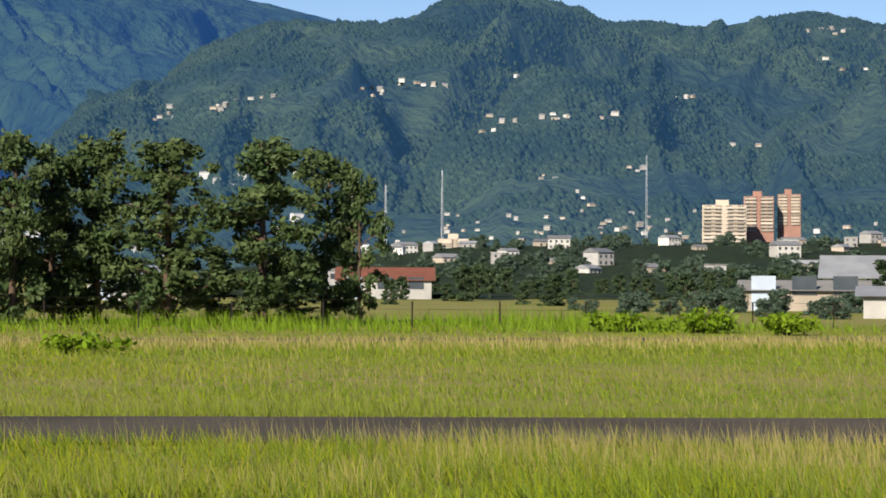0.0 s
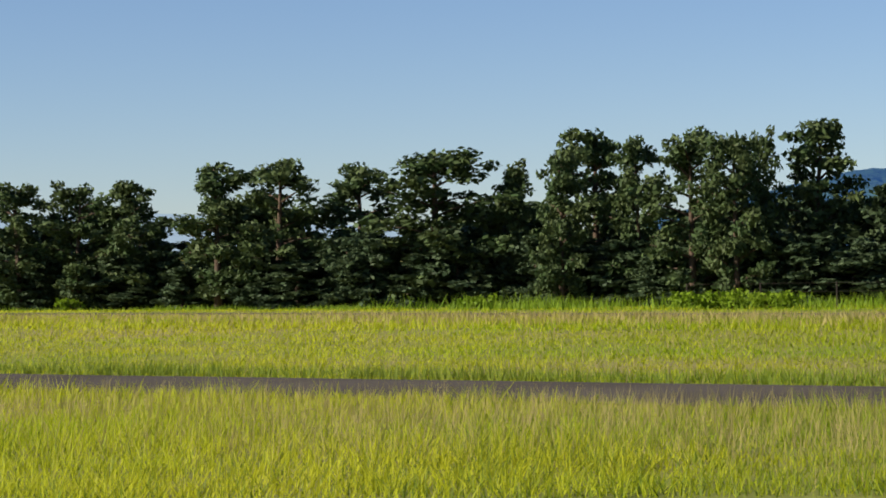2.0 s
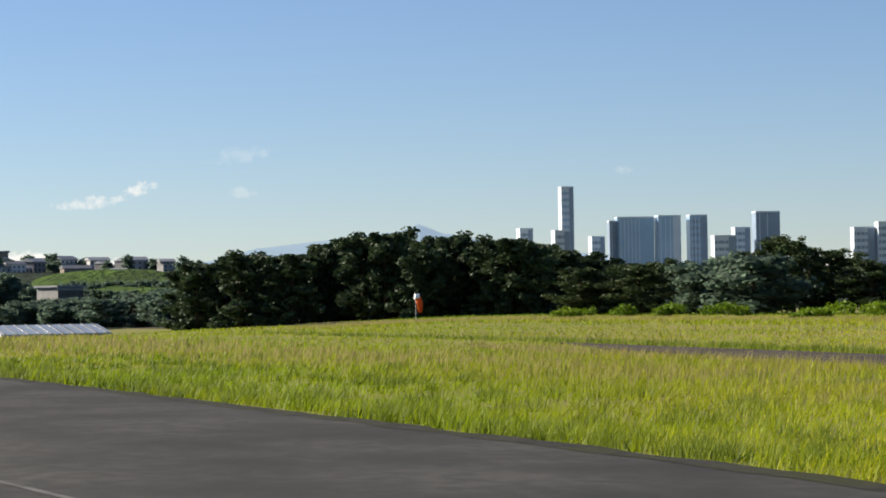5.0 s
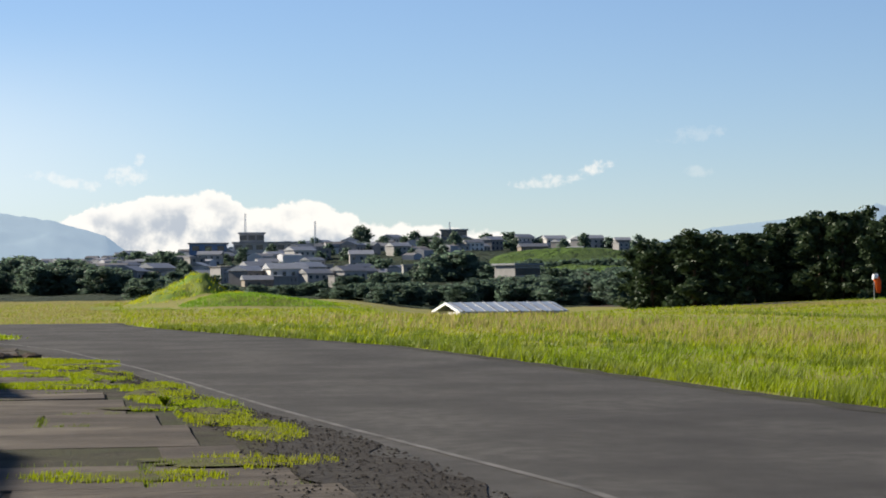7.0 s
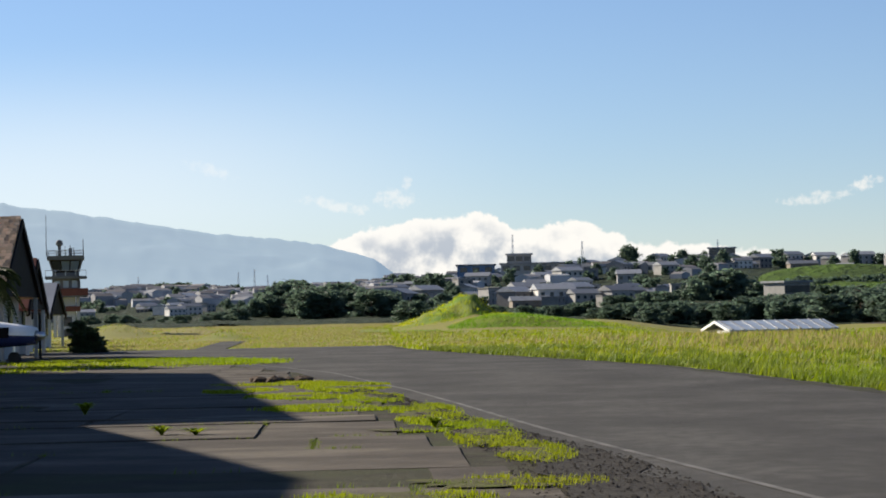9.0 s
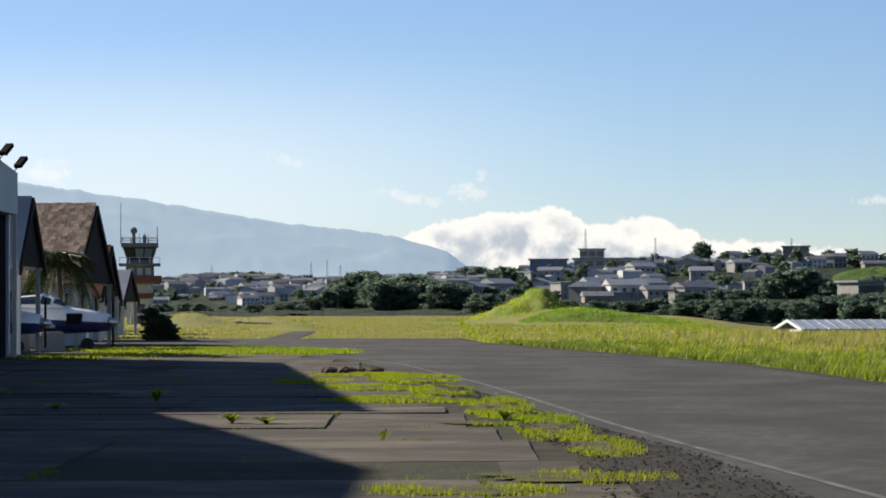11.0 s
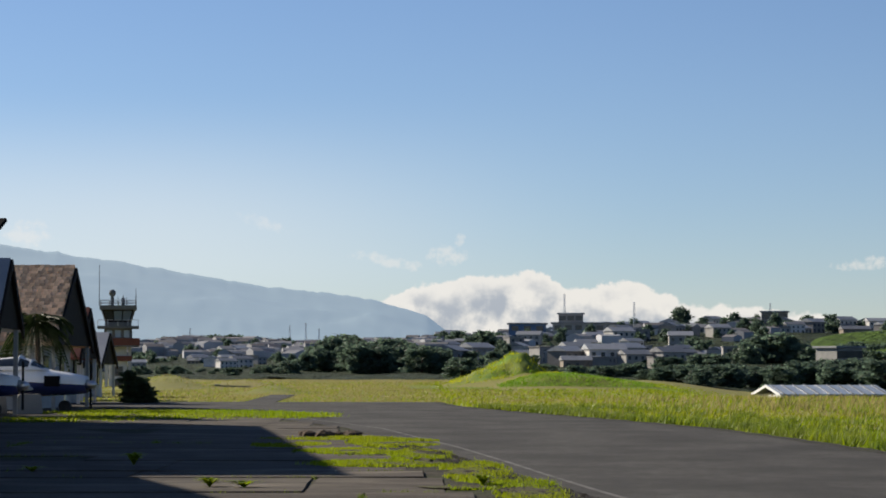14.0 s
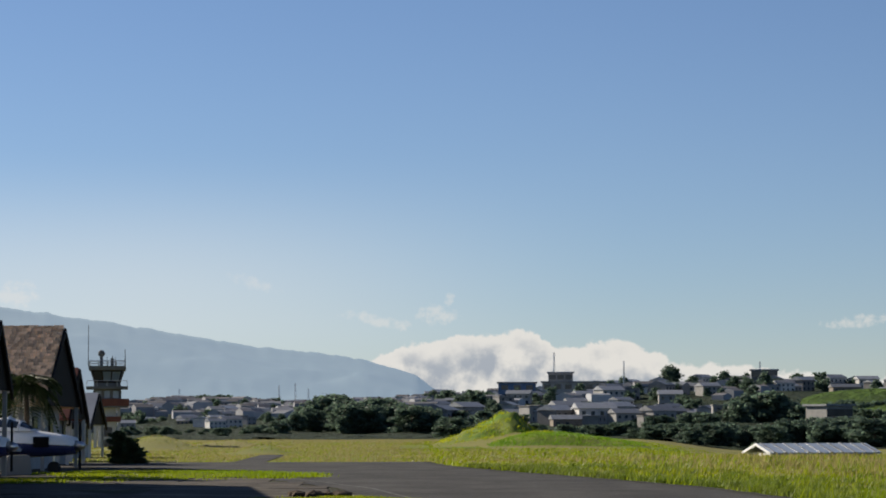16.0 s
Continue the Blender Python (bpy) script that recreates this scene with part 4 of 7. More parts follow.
# the closed dark wood in front of the city, and the greener trees at its end
for i in range(46):
    az = 12.4 + 10.8 * i / 45
    el = between([(12.4, 0.95), (13.0, 1.15), (14, 1.28), (15, 1.27), (15.9, 1.5), (17.1, 1.74), (17.9, 1.35), (18.7, 1.72), (19.3, 1.55), (20.2, 1.45), (21.2, 1.18), (22, 1.02), (23.2, 0.92)], az) * rt.uniform(0.88, 1.03)
    dd = 330 + rt.uniform(-12, 25)
    tx, ty, _ = polar(az, dd)
    plant(hedges, i, tx, ty, gz(tx, ty) - 0.3, dd * math.tan(radians(el)) + 1.9 - gz(tx, ty), rt.uniform(1.25, 1.7), rt.uniform(0, 360), "dark wood beyond the field", "tall dense dark green tree in a closed wood")
for i in range(22):
    az = 21.5 + 9.2 * i / 21
    el = between([(21.5, 0.85), (23, 0.9), (24.6, 1.05), (25.4, 1.3), (25.9, 1.75), (26.5, 1.2), (28, 0.95), (29.6, 1.0), (30.7, 1.3)], az) * rt.uniform(0.8, 1.05)
    dd = 250 + rt.uniform(-15, 20)
    tx, ty, _ = polar(az, dd)
    plant(pines + broads, i, tx, ty, gz(tx, ty) - 0.2, dd * math.tan(radians(el)) + 1.9, rt.uniform(1.0, 1.5), rt.uniform(0, 360), "trees at the field end", "sunlit green tree beyond the end of the runway")


def shrub(m, r, h, seed, label="low bright green shrub in the grass"):
    rr = np.random.default_rng(seed)
    ob = new("shrub")
    ob.matrix_world = m
    for k in range(4):
        bm = bmesh.new()
        a = k * 1.6
        tube(bm, [(0, 0, -0.05), (math.cos(a) * r * 0.3, math.sin(a) * r * 0.3, h * 0.4), (math.cos(a) * r * 0.6, math.sin(a) * r * 0.6, h * 0.75)], [0.04, 0.025, 0.01], 5)
        part("stem", bm, M["bark"], ob)
    cs = [(rr.normal(0, r * 0.45), rr.normal(0, r * 0.45), h * rr.uniform(0.25, 0.7)) for _ in range(9)]
    V, T = leaf_cloud(rr, cs, [(r * 0.5, r * 0.5, h * 0.33)] * 9, 90, 0.13)
    lv = array_mesh("leaves", V, T, M["lush"])
    lv.parent = ob
    return tagged(ob, label, "shrub", "shrubs by the field")


for i, (az, d, r, h) in enumerate([(30.8, 150, 2.0, 1.2), (28.6, 160, 2.2, 1.3), (32.6, 150, 1.3, 1.5), (29.6, 158, 1.2, 1.1), (26.9, 165, 1.5, 0.9), (31.8, 152, 0.9, 1.3), (61.2, 108, 1.5, 0.9), (62.2, 107, 1.2, 0.8), (75.5, 100, 1.4, 0.8), (97.3, 66, 0.9, 0.55),
                                  (23.5, 200, 1.5, 1.4), (22.4, 205, 1.3, 1.2), (21.2, 205, 1.4, 1.0), (24.8, 196, 1.6, 1.2), (36.0, 165, 1.4, 0.8), (55.5, 118, 0.8, 0.7), (46.2, 130, 0.7, 0.7), (71.3, 101, 1.0, 0.7), (84.0, 98, 1.2, 0.7), (111.5, 99, 1.6, 1.1), (109.8, 101, 1.2, 0.9), (113.5, 97, 1.4, 0.9)]):
    sx, sy, _ = polar(az, d)
    shrub(pose(sx, sy, gz(sx, sy)), r, h, 300 + i)

# ---- the business jet on the runway ----
# stations are metres aft of the nose; the jet's own axis points along -y when built, wheels at z = 0
FUS = [(0.0, 1.10, 0.02, 0.02), (0.12, 1.12, 0.17, 0.16), (0.5, 1.17, 0.36, 0.34), (1.1, 1.27, 0.55, 0.50), (1.9, 1.40, 0.73, 0.66), (2.5, 1.52, 0.82, 0.80), (3.1, 1.60, 0.90, 0.93), (3.8, 1.63, 0.95, 0.97), (6.0, 1.63, 0.95, 0.97),
       (9.0, 1.64, 0.95, 0.96), (10.5, 1.74, 0.90, 0.88), (12.0, 1.95, 0.74, 0.72), (13.5, 2.20, 0.50, 0.52), (14.8, 2.38, 0.26, 0.32), (15.35, 2.44, 0.10, 0.16)]


def hull(s, a, out=0.0):
    """Point of the fuselage skin: station s, angle a from straight up, positive to the left side."""
    k = [f[0] for f in FUS]
    c, w, h = (float(np.interp(s, k, [f[i] for f in FUS])) for i in (1, 2, 3))
    return Vector((math.sin(a) * (w + out), s, c + math.cos(a) * (h + out)))


def skin_patch(name, parent, mat, s0, s1, lo, hi, n=24, m=5, out=0.008, side=1, label=""):
    """A painted band or panel that follows the hull between two heights, each a function of the station."""
    bm = bmesh.new()
    grid = []
    for i in range(n + 1):
        s = s0 + (s1 - s0) * i / n
        k = [f[0] for f in FUS]
        c, h = (float(np.interp(s, k, [f[j] for f in FUS])) for j in (1, 3))
        row = []
        for j in range(m + 1):
            z = lo(s) + (hi(s) - lo(s)) * j / m
            a = math.acos(max(-0.999, min(0.999, (z - c) / (h + 0.001))))
            row.append(bm.verts.new(hull(s, side * a, out)))
        grid.append(row)
    for i in range(n):
        for j in range(m):
            bm.faces.new((grid[i][j], grid[i + 1][j], grid[i + 1][j + 1], grid[i][j + 1]))
    bmesh.ops.recalc_face_normals(bm, faces=bm.faces[:])
    return part(name, bm, mat, parent, label, smooth=True)


def oval_patch(name, parent, mat, s, z, w, h, side=1, out=0.012, label=""):
    return skin_patch(name, parent, mat, s - w, s + w, lambda q: z - h * math.sqrt(max(0.02, 1 - abs((q - s) / w) ** 3)), lambda q: z + h * math.sqrt(max(0.02, 1 - abs((q - s) / w) ** 3)), 8, 3, out, side, label)


def foil(bm, root, tip, thick, n=9):
    """A tapered wing between two chords, each (leading point, chord length); thickness as a share of the chord."""
    rings = []
    for (p, chord) in (root, tip):
        ring = []
        for sgn in (1, -1):
            for i in range(n + 1):
                u = i / n if sgn > 0 else 1 - i / n
                if sgn < 0 and i in (0, n):
                    continue
                t = thick * chord * 2.6 * (0.2969 * math.sqrt(u) - 0.126 * u - 0.3516 * u * u + 0.2843 * u ** 3 - 0.1015 * u ** 4) + 0.004
                ring.append((Vector(p), u * chord, sgn * t))
        rings.append(ring)
    return rings


def wing_mesh(name, parent, mat, root, tip, thick, upright=False, label=""):
    bm = bmesh.new()
    rows = []
    for k in range(7):
        f = k / 6
        p = Vector(root[0]).lerp(Vector(tip[0]), f)
        chord = root[1] + (tip[1] - root[1]) * f
        row = []
        for pp, u, t in foil(bm, (p, chord), (p, chord), thick)[0]:
            row.append(bm.verts.new((p.x + (t if upright else 0), p.y + u, p.z + (0 if upright else t))))
        rows.append(row)
    for a, b in zip(rows, rows[1:]):
        for i in range(len(a)):
            bm.faces.new((a[i], a[(i + 1) % len(a)], b[(i + 1) % len(a)], b[i]))
    bm.faces.new(rows[0])
    bm.faces.new(rows[-1][::-1])
    bmesh.ops.recalc_face_normals(bm, faces=bm.faces[:])
    return part(name, bm, mat, parent, label, smooth=True)


def lathe(name, parent, mat, prof, centre, label="", sides=28):
    """A turned body about an axis along y through centre: prof is (y, radius) pairs."""
    bm = bmesh.new()
    rings = [[bm.verts.new((centre[0] + r * math.cos(math.tau * k / sides), centre[1] + yy, centre[2] + r * math.sin(math.tau * k / sides))) for k in range(sides)] for yy, r in prof]
    for a, b in zip(rings, rings[1:]):
        for k in range(sides):
            bm.faces.new((a[k], a[(k + 1) % sides], b[(k + 1) % sides], b[k]))
    bm.faces.new(rings[0])
    bm.faces.new(rings[-1][::-1])
    bmesh.ops.recalc_face_normals(bm, faces=bm.faces[:])
    return part(name, bm, mat, parent, label, smooth=True)


def wheel(parent, x, s, r, w):
    bm = bmesh.new()
    rings = []
    for dx, rr in ((-w, r * 0.62), (-w, r * 0.9), (-w * 0.55, r), (w * 0.55, r), (w, r * 0.9), (w, r * 0.62)):
        rings.append([bm.verts.new((x + dx, s + rr * math.cos(math.tau * k / 24), r + rr * math.sin(math.tau * k / 24))) for k in range(24)])
    for a, b in zip(rings, rings[1:] + rings[:1]):
        for k in range(24):
            bm.faces.new((a[k], a[(k + 1) % 24], b[(k + 1) % 24], b[k]))
    tyre = part("wheel", bm, M["rubber"], parent, "black tyre on a bright hub", smooth=True)
    bm = bmesh.new()
    tube(bm, [(x - w * 1.05, s, r), (x + w * 1.05, s, r)], r * 0.6, 18)
    part("hub", bm, M["metal"], tyre)
    return tyre


def build_jet():
    jet = new("business_jet")
    W, D, G = M["jet_white"], M["jet_dark"], M["jet_grey"]
    bm = bmesh.new()
    st = sorted(set([f[0] for f in FUS] + [0.03, 0.25, 0.8, 1.5, 2.2, 2.8, 5.0, 7.0, 8.0, 11.2, 12.8, 14.2]))
    rings = [[bm.verts.new(hull(s, math.tau * k / 40)) for k in range(40)] for s in st]
    for a, b in zip(rings, rings[1:]):
        for k in range(40):
            bm.faces.new((a[k], a[(k + 1) % 40], b[(k + 1) % 40], b[k]))
    bm.faces.new(rings[0])
    bm.faces.new(rings[-1][::-1])
    bmesh.ops.recalc_face_normals(bm, faces=bm.faces[:])
    body = part("fuselage", bm, W, jet, "gloss white fuselage with dark trim stripes", smooth=True)
    stripe_z = lambda s: 1.36 + 0.02 * (s - 2) if s < 9.5 else 1.51 + 0.10 * (s - 9.5) + 0.006 * (s - 9.5) ** 2
    for side in (1, -1):
        skin_patch("stripe", body, D, 1.5, 9.6, lambda s: stripe_z(s) - 0.02 - 0.004 * s, lambda s: stripe_z(s) + 0.025, 40, 2, 0.006, side)
        skin_patch("stripe", body, D, 9.5, 15.1, lambda s: stripe_z(s) - 0.16, lambda s: stripe_z(s) + 0.05, 34, 3, 0.006, side)
        skin_patch("pinstripe", body, G, 4.8, 12.2, lambda s: stripe_z(s) + 0.09 + 0.004 * s, lambda s: stripe_z(s) + 0.12 + 0.005 * s, 34, 1, 0.006, side)
        skin_patch("pinstripe", body, G, 10.6, 14.6, lambda s: stripe_z(s) + 0.2, lambda s: stripe_z(s) + 0.235, 24, 1, 0.006, side)
        for s in (5.15, 5.9, 6.65, 7.4, 8.3):
            frame_p = oval_patch("window", body, M["jet_grey"], s, 2.02, 0.16, 0.20, side)
            oval_patch("pane", frame_p, M["window"], s, 2.02, 0.12, 0.155, side, 0.017)
        # cockpit windows
        skin_patch("windscreen", body, M["window"], 1.98, 2.52, lambda s: 1.98 + 0.02 * (s - 2), lambda s: 2.0 + 0.52 * (s - 1.98), 8, 3, 0.010, side)
        skin_patch("side_window", body, M["window"], 2.58, 2.86, lambda s: 2.0, lambda s: 2.29 + 0.2 * (s - 2.58), 6, 3, 0.010, side)
        skin_patch("side_window", body, M["window"], 2.92, 3.16, lambda s: 2.02, lambda s: 2.34 - 0.7 * abs(s - 3.0), 6, 3, 0.010, side)
    # door outline and handle on the left side
    for s0, s1, z0, z1 in ((4.02, 4.05, 0.95, 2.32), (4.68, 4.71, 0.95, 2.32), (4.05, 4.68, 2.29, 2.32), (4.05, 4.68, 0.95, 0.98)):
        skin_patch("door_seam", body, G, s0, s1, lambda s: z0, lambda s: z1, 6, 8, 0.005, 1)
    skin_patch("door_handle", body, D, 4.4, 4.56, lambda s: 1.66, lambda s: 1.69, 3, 1, 0.012, 1)
    # belly fairing under the wing
    bm = bmesh.new()
    rings = []
    for s, w, lo, hi in ((5.4, 0.3, 0.72, 0.9), (6.2, 0.75, 0.58, 1.0), (7.2, 0.95, 0.52, 1.1), (9.8, 0.9, 0.58, 1.15), (11.0, 0.6, 0.84, 1.3), (11.8, 0.25, 1.2, 1.4)):
        rings.append([bm.verts.new((w * math.sin(a), s, (lo + hi) / 2 - (hi - lo) / 2 * math.cos(a))) for a in [math.tau * k / 24 for k in range(24)]])
    for a, b in zip(rings, rings[1:]):
        for k in range(24):
            bm.faces.new((a[k], a[(k + 1) % 24], b[(k + 1) % 24], b[k]))
    bm.faces.new(rings[0])
    bm.faces.new(rings[-1][::-1])
    bmesh.ops.recalc_face_normals(bm, faces=bm.faces[:])
    part("belly_fairing", bm, W, jet, smooth=True)
    for side in (1, -1):
        wing = wing_mesh("wing", jet, W, ((side * 0.5, 6.75, 0.82), 3.6), ((side * 8.55, 7.95, 1.22), 1.15), 0.10, label="white wing with a polished leading edge")
        wing_mesh("leading_edge", wing, M["metal"], ((side * 0.9, 6.72, 0.82), 0.42), ((side * 8.55, 7.93, 1.22), 0.16), 0.30)
        bm = bmesh.new()
        box(bm, side * 1.2 - 0.0, side * 1.2 + side * 5.0, 10.02, 10.05, 0.83, 0.90)
        part("flap_seam", bm, G, wing)
        bm = bmesh.new()
        tube(bm, [(side * 8.56, 7.9, 1.22), (side * 8.6, 8.3, 1.23), (side * 8.56, 9.15, 1.22)], [0.03, 0.07, 0.02], 8)
        part("wing_tip", bm, W, wing, smooth=True)
        # engine nacelle, its intake, exhaust and pylon
        cx, cz = side * 1.48, 2.18
        nac = lathe("engine_nacelle", jet, W, [(8.62, 0.40), (8.58, 0.44), (8.7, 0.49), (9.3, 0.53), (10.4, 0.52), (11.3, 0.44)], (cx, 0, cz), "white engine nacelle carrying dark lettering bars")
        lathe("intake_lip", nac, M["metal"], [(8.56, 0.39), (8.54, 0.43), (8.62, 0.47), (8.70, 0.478)], (cx, 0, cz), "polished metal intake lip")
        lathe("intake_fan", nac, D, [(8.60, 0.02), (8.61, 0.40)], (cx, 0, cz))
        lathe("exhaust", nac, M["jet_dark"], [(11.25, 0.42), (11.9, 0.33), (12.0, 0.30)], (cx, 0, cz), "dark burnt metal exhaust")
        bm = bmesh.new()
        box(bm, min(side * 0.7, side * 1.1), max(side * 0.7, side * 1.1), 9.1, 11.4, 2.12, 2.26)
        part("pylon", bm, W, nac)
        for i in range(6):
            bm = bmesh.new()
            s0 = 9.2 + i * 0.3
            xo = cx + side * 0.526
            v = [bm.verts.new((xo, s0 + dx, z)) for dx, z in ((0.0, 2.07), (0.2, 2.07), (0.25, 2.31), (0.05, 2.31))]
            w = [bm.verts.new((xo + side * 0.012, p.co.y, p.co.z)) for p in v]
            bm.faces.new(v)
            bm.faces.new(w[::-1])
            for k in range(4):
                bm.faces.new((v[k], v[(k + 1) % 4], w[(k + 1) % 4], w[k]))
            part("lettering_bar", bm, M["jet_dark"], nac, "dark slanted lettering bar")
        # tailplane
        wing_mesh("tailplane", jet, W, ((side * 0.1, 13.35, 2.95), 1.75), ((side * 3.2, 14.1, 3.42), 0.95), 0.09, label="white tailplane with grey stripes")
        wheel(jet, side * 2.25, 7.95, 0.30, 0.11)
        bm = bmesh.new()
        tube(bm, [(side * 2.1, 8.0, 0.95), (side * 2.1, 8.05, 0.55), (side * 2.16, 7.95, 0.30)], [0.07, 0.06, 0.05], 8)
        part("gear_leg", bm, M["metal"], jet)
        bm = bmesh.new()
        box(bm, side * 2.42 - 0.015, side * 2.42 + 0.015, 7.75, 8.25, 0.32, 0.86)
        bmesh.ops.bevel(bm, geom=bm.edges[:], offset=0.01, segments=1, affect="EDGES")
        part("gear_door", bm, W, jet)
    # fin with its fillet, tip cap, rudder seam and stripes
    fin = wing_mesh("tail_fin", jet, W, ((0, 12.9, 2.62), 2.55), ((0, 14.9, 4.78), 1.12), 0.085, True, "swept white tail fin with a grey emblem")
    wing_mesh("dorsal_fillet", fin, W, ((0, 11.2, 2.42), 2.6), ((0, 13.3, 2.98), 1.0), 0.06, True)
    wing_mesh("fin_cap", fin, D, ((0, 14.82, 4.70), 1.2), ((0, 14.90, 4.80), 1.14), 0.10, True, "dark band near the fin top")
    wing_mesh("fin_tip", fin, W, ((0, 14.88, 4.80), 1.16), ((0, 14.95, 4.90), 1.15), 0.10, True)
    for side in (1, -1):
        for (y0, y1, z0, z1) in ((14.42, 14.86, 3.72, 4.16),):
            bm = bmesh.new()
            for i in range(3):
                for j in range(3):
                    if (i + j) % 4 == 3:
                        continue
                    a = y0 + (y1 - y0) * i / 3
                    c = z0 + (z1 - z0) * j / 3
                    box(bm, min(0, side * 0.085), max(0, side * 0.085), a, a + 0.13, c, c + 0.13)
            part("emblem", bm, G, fin, "plain grey emblem squares")
        for k, (za, zb) in enumerate(((2.78, 2.84), (2.90, 2.93))):
            bm = bmesh.new()
            v = [bm.verts.new((side * 0.11, yy, zz)) for yy, zz in ((13.6, za - 0.1), (15.2, za + 0.25), (15.2, zb + 0.28), (13.6, zb - 0.1))]
            w = [bm.verts.new((0, p.co.y, p.co.z)) for p in v]
            bm.faces.new(v)
            bm.faces.new(w[::-1])
            for i in range(4):
                bm.faces.new((v[i], v[(i + 1) % 4], w[(i + 1) % 4], w[i]))
            bmesh.ops.recalc_face_normals(bm, faces=bm.faces[:])
            part("fin_stripe", bm, (D, G)[k], fin)
    # nose gear and small aerials
    for side in (1, -1):
        wheel(jet, side * 0.13, 1.62, 0.21, 0.06)
    bm = bmesh.new()
    tube(bm, [(0, 1.75, 1.0), (0, 1.68, 0.6), (0, 1.62, 0.22)], [0.06, 0.05, 0.045], 8)
    part("nose_leg", bm, M["metal"], jet)
    boxes("nose_gear_door", [(-0.2, 0.2, 0.55, 1.7, 0.66, 0.74)], W, jet, bevel=0.015)
    for s, h in ((6.9, 0.22), (9.4, 0.14), (5.0, 0.06)):
        bm = bmesh.new()
        z = hull(s, 0).z
        v = [(s, z - 0.03), (s + 0.3, z - 0.03), (s + 0.38, z + h), (s + 0.22, z + h)]
        prism(bm, v, "x", -0.02, 0.02)
        part("aerial", bm, W, jet)
    return tagged(jet, "white twin-engine business jet with dark stripes on the runway", "airplane")


jet = build_jet()
# nose towards +y, along the runway
jet.matrix_world = pose(77.5, 97.6 + 8.2, gz(77.5, 98) + 0.05, 0, 0, 180)

# ---- hangars, gabled houses and the control tower ----
M["sheet"] = material("grey_sheet_cladding", (0.30, 0.36, 0.43), (0.26, 0.31, 0.38), 0.5, 0.5)
# near-black without gloss: shade inside openings as colour; also small dark parts
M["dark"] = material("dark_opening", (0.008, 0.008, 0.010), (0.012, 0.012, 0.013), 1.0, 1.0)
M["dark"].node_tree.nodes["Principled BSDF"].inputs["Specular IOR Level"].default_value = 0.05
M["timber"] = material("dark_timber", (0.014, 0.011, 0.009), (0.022, 0.017, 0.014), 3.0, 0.8)
M["tile"] = material("weathered_clay_tile", (0.70, 0.46, 0.27), (0.48, 0.31, 0.18), 1.6, 0.8, per="obj")
M["zinc"] = material("ribbed_roof_sheet", (0.294, 0.301, 0.308), (0.231, 0.238, 0.245), 0.6, 0.5, metal=0.3, per="obj")
M["redroof"] = material("rust_red_roof", (0.192, 0.072, 0.048), (0.144, 0.06, 0.04), 0.8, 0.75, per="obj")
M["concrete"] = material("pale_concrete", (0.3024, 0.2952, 0.2808), (0.2448, 0.2376, 0.2304), 0.7, 0.85, per="obj")
M["red_band"] = material("faded_red_band", (0.19, 0.075, 0.055), (0.15, 0.06, 0.045), 1.5, 0.8)
M["blue"] = material("navy_blue_paint", (0.02, 0.03, 0.10), (0.025, 0.035, 0.12), 1.0, 0.25)
M["cream"] = material("cream_plaster", (0.36, 0.31, 0.25), (0.30, 0.26, 0.21), 0.4, 0.8, per="obj")
M["brick_pink"] = material("pink_brick", (0.25, 0.14, 0.11), (0.21, 0.12, 0.095), 0.3, 0.85)
# city towers: distance haze put into the bluish, lightened base colours
M["glass_tower"] = material("hazed_blue_curtain_wall", (0.30, 0.43, 0.58), (0.24, 0.36, 0.50), 0.05, 0.3, metal=0.2)
M["pale_tower"] = material("hazed_pale_cladding", (0.60, 0.65, 0.72), (0.52, 0.58, 0.66), 0.05, 0.5)
# darker tone for window bands and for faces painted as shaded
M["dark_tower"] = material("tower_shade_and_bands", (0.24, 0.31, 0.40), (0.20, 0.26, 0.34), 0.05, 0.4)
M["orange"] = material("orange_cloth", (0.75, 0.16, 0.03), (0.65, 0.14, 0.03), 2.0, 0.8, through_light=0.3)
M["palm"] = material("palm_frond", (0.025, 0.042, 0.012), (0.042, 0.058, 0.018), 1.0, 0.6, through_light=0.25, per="island")


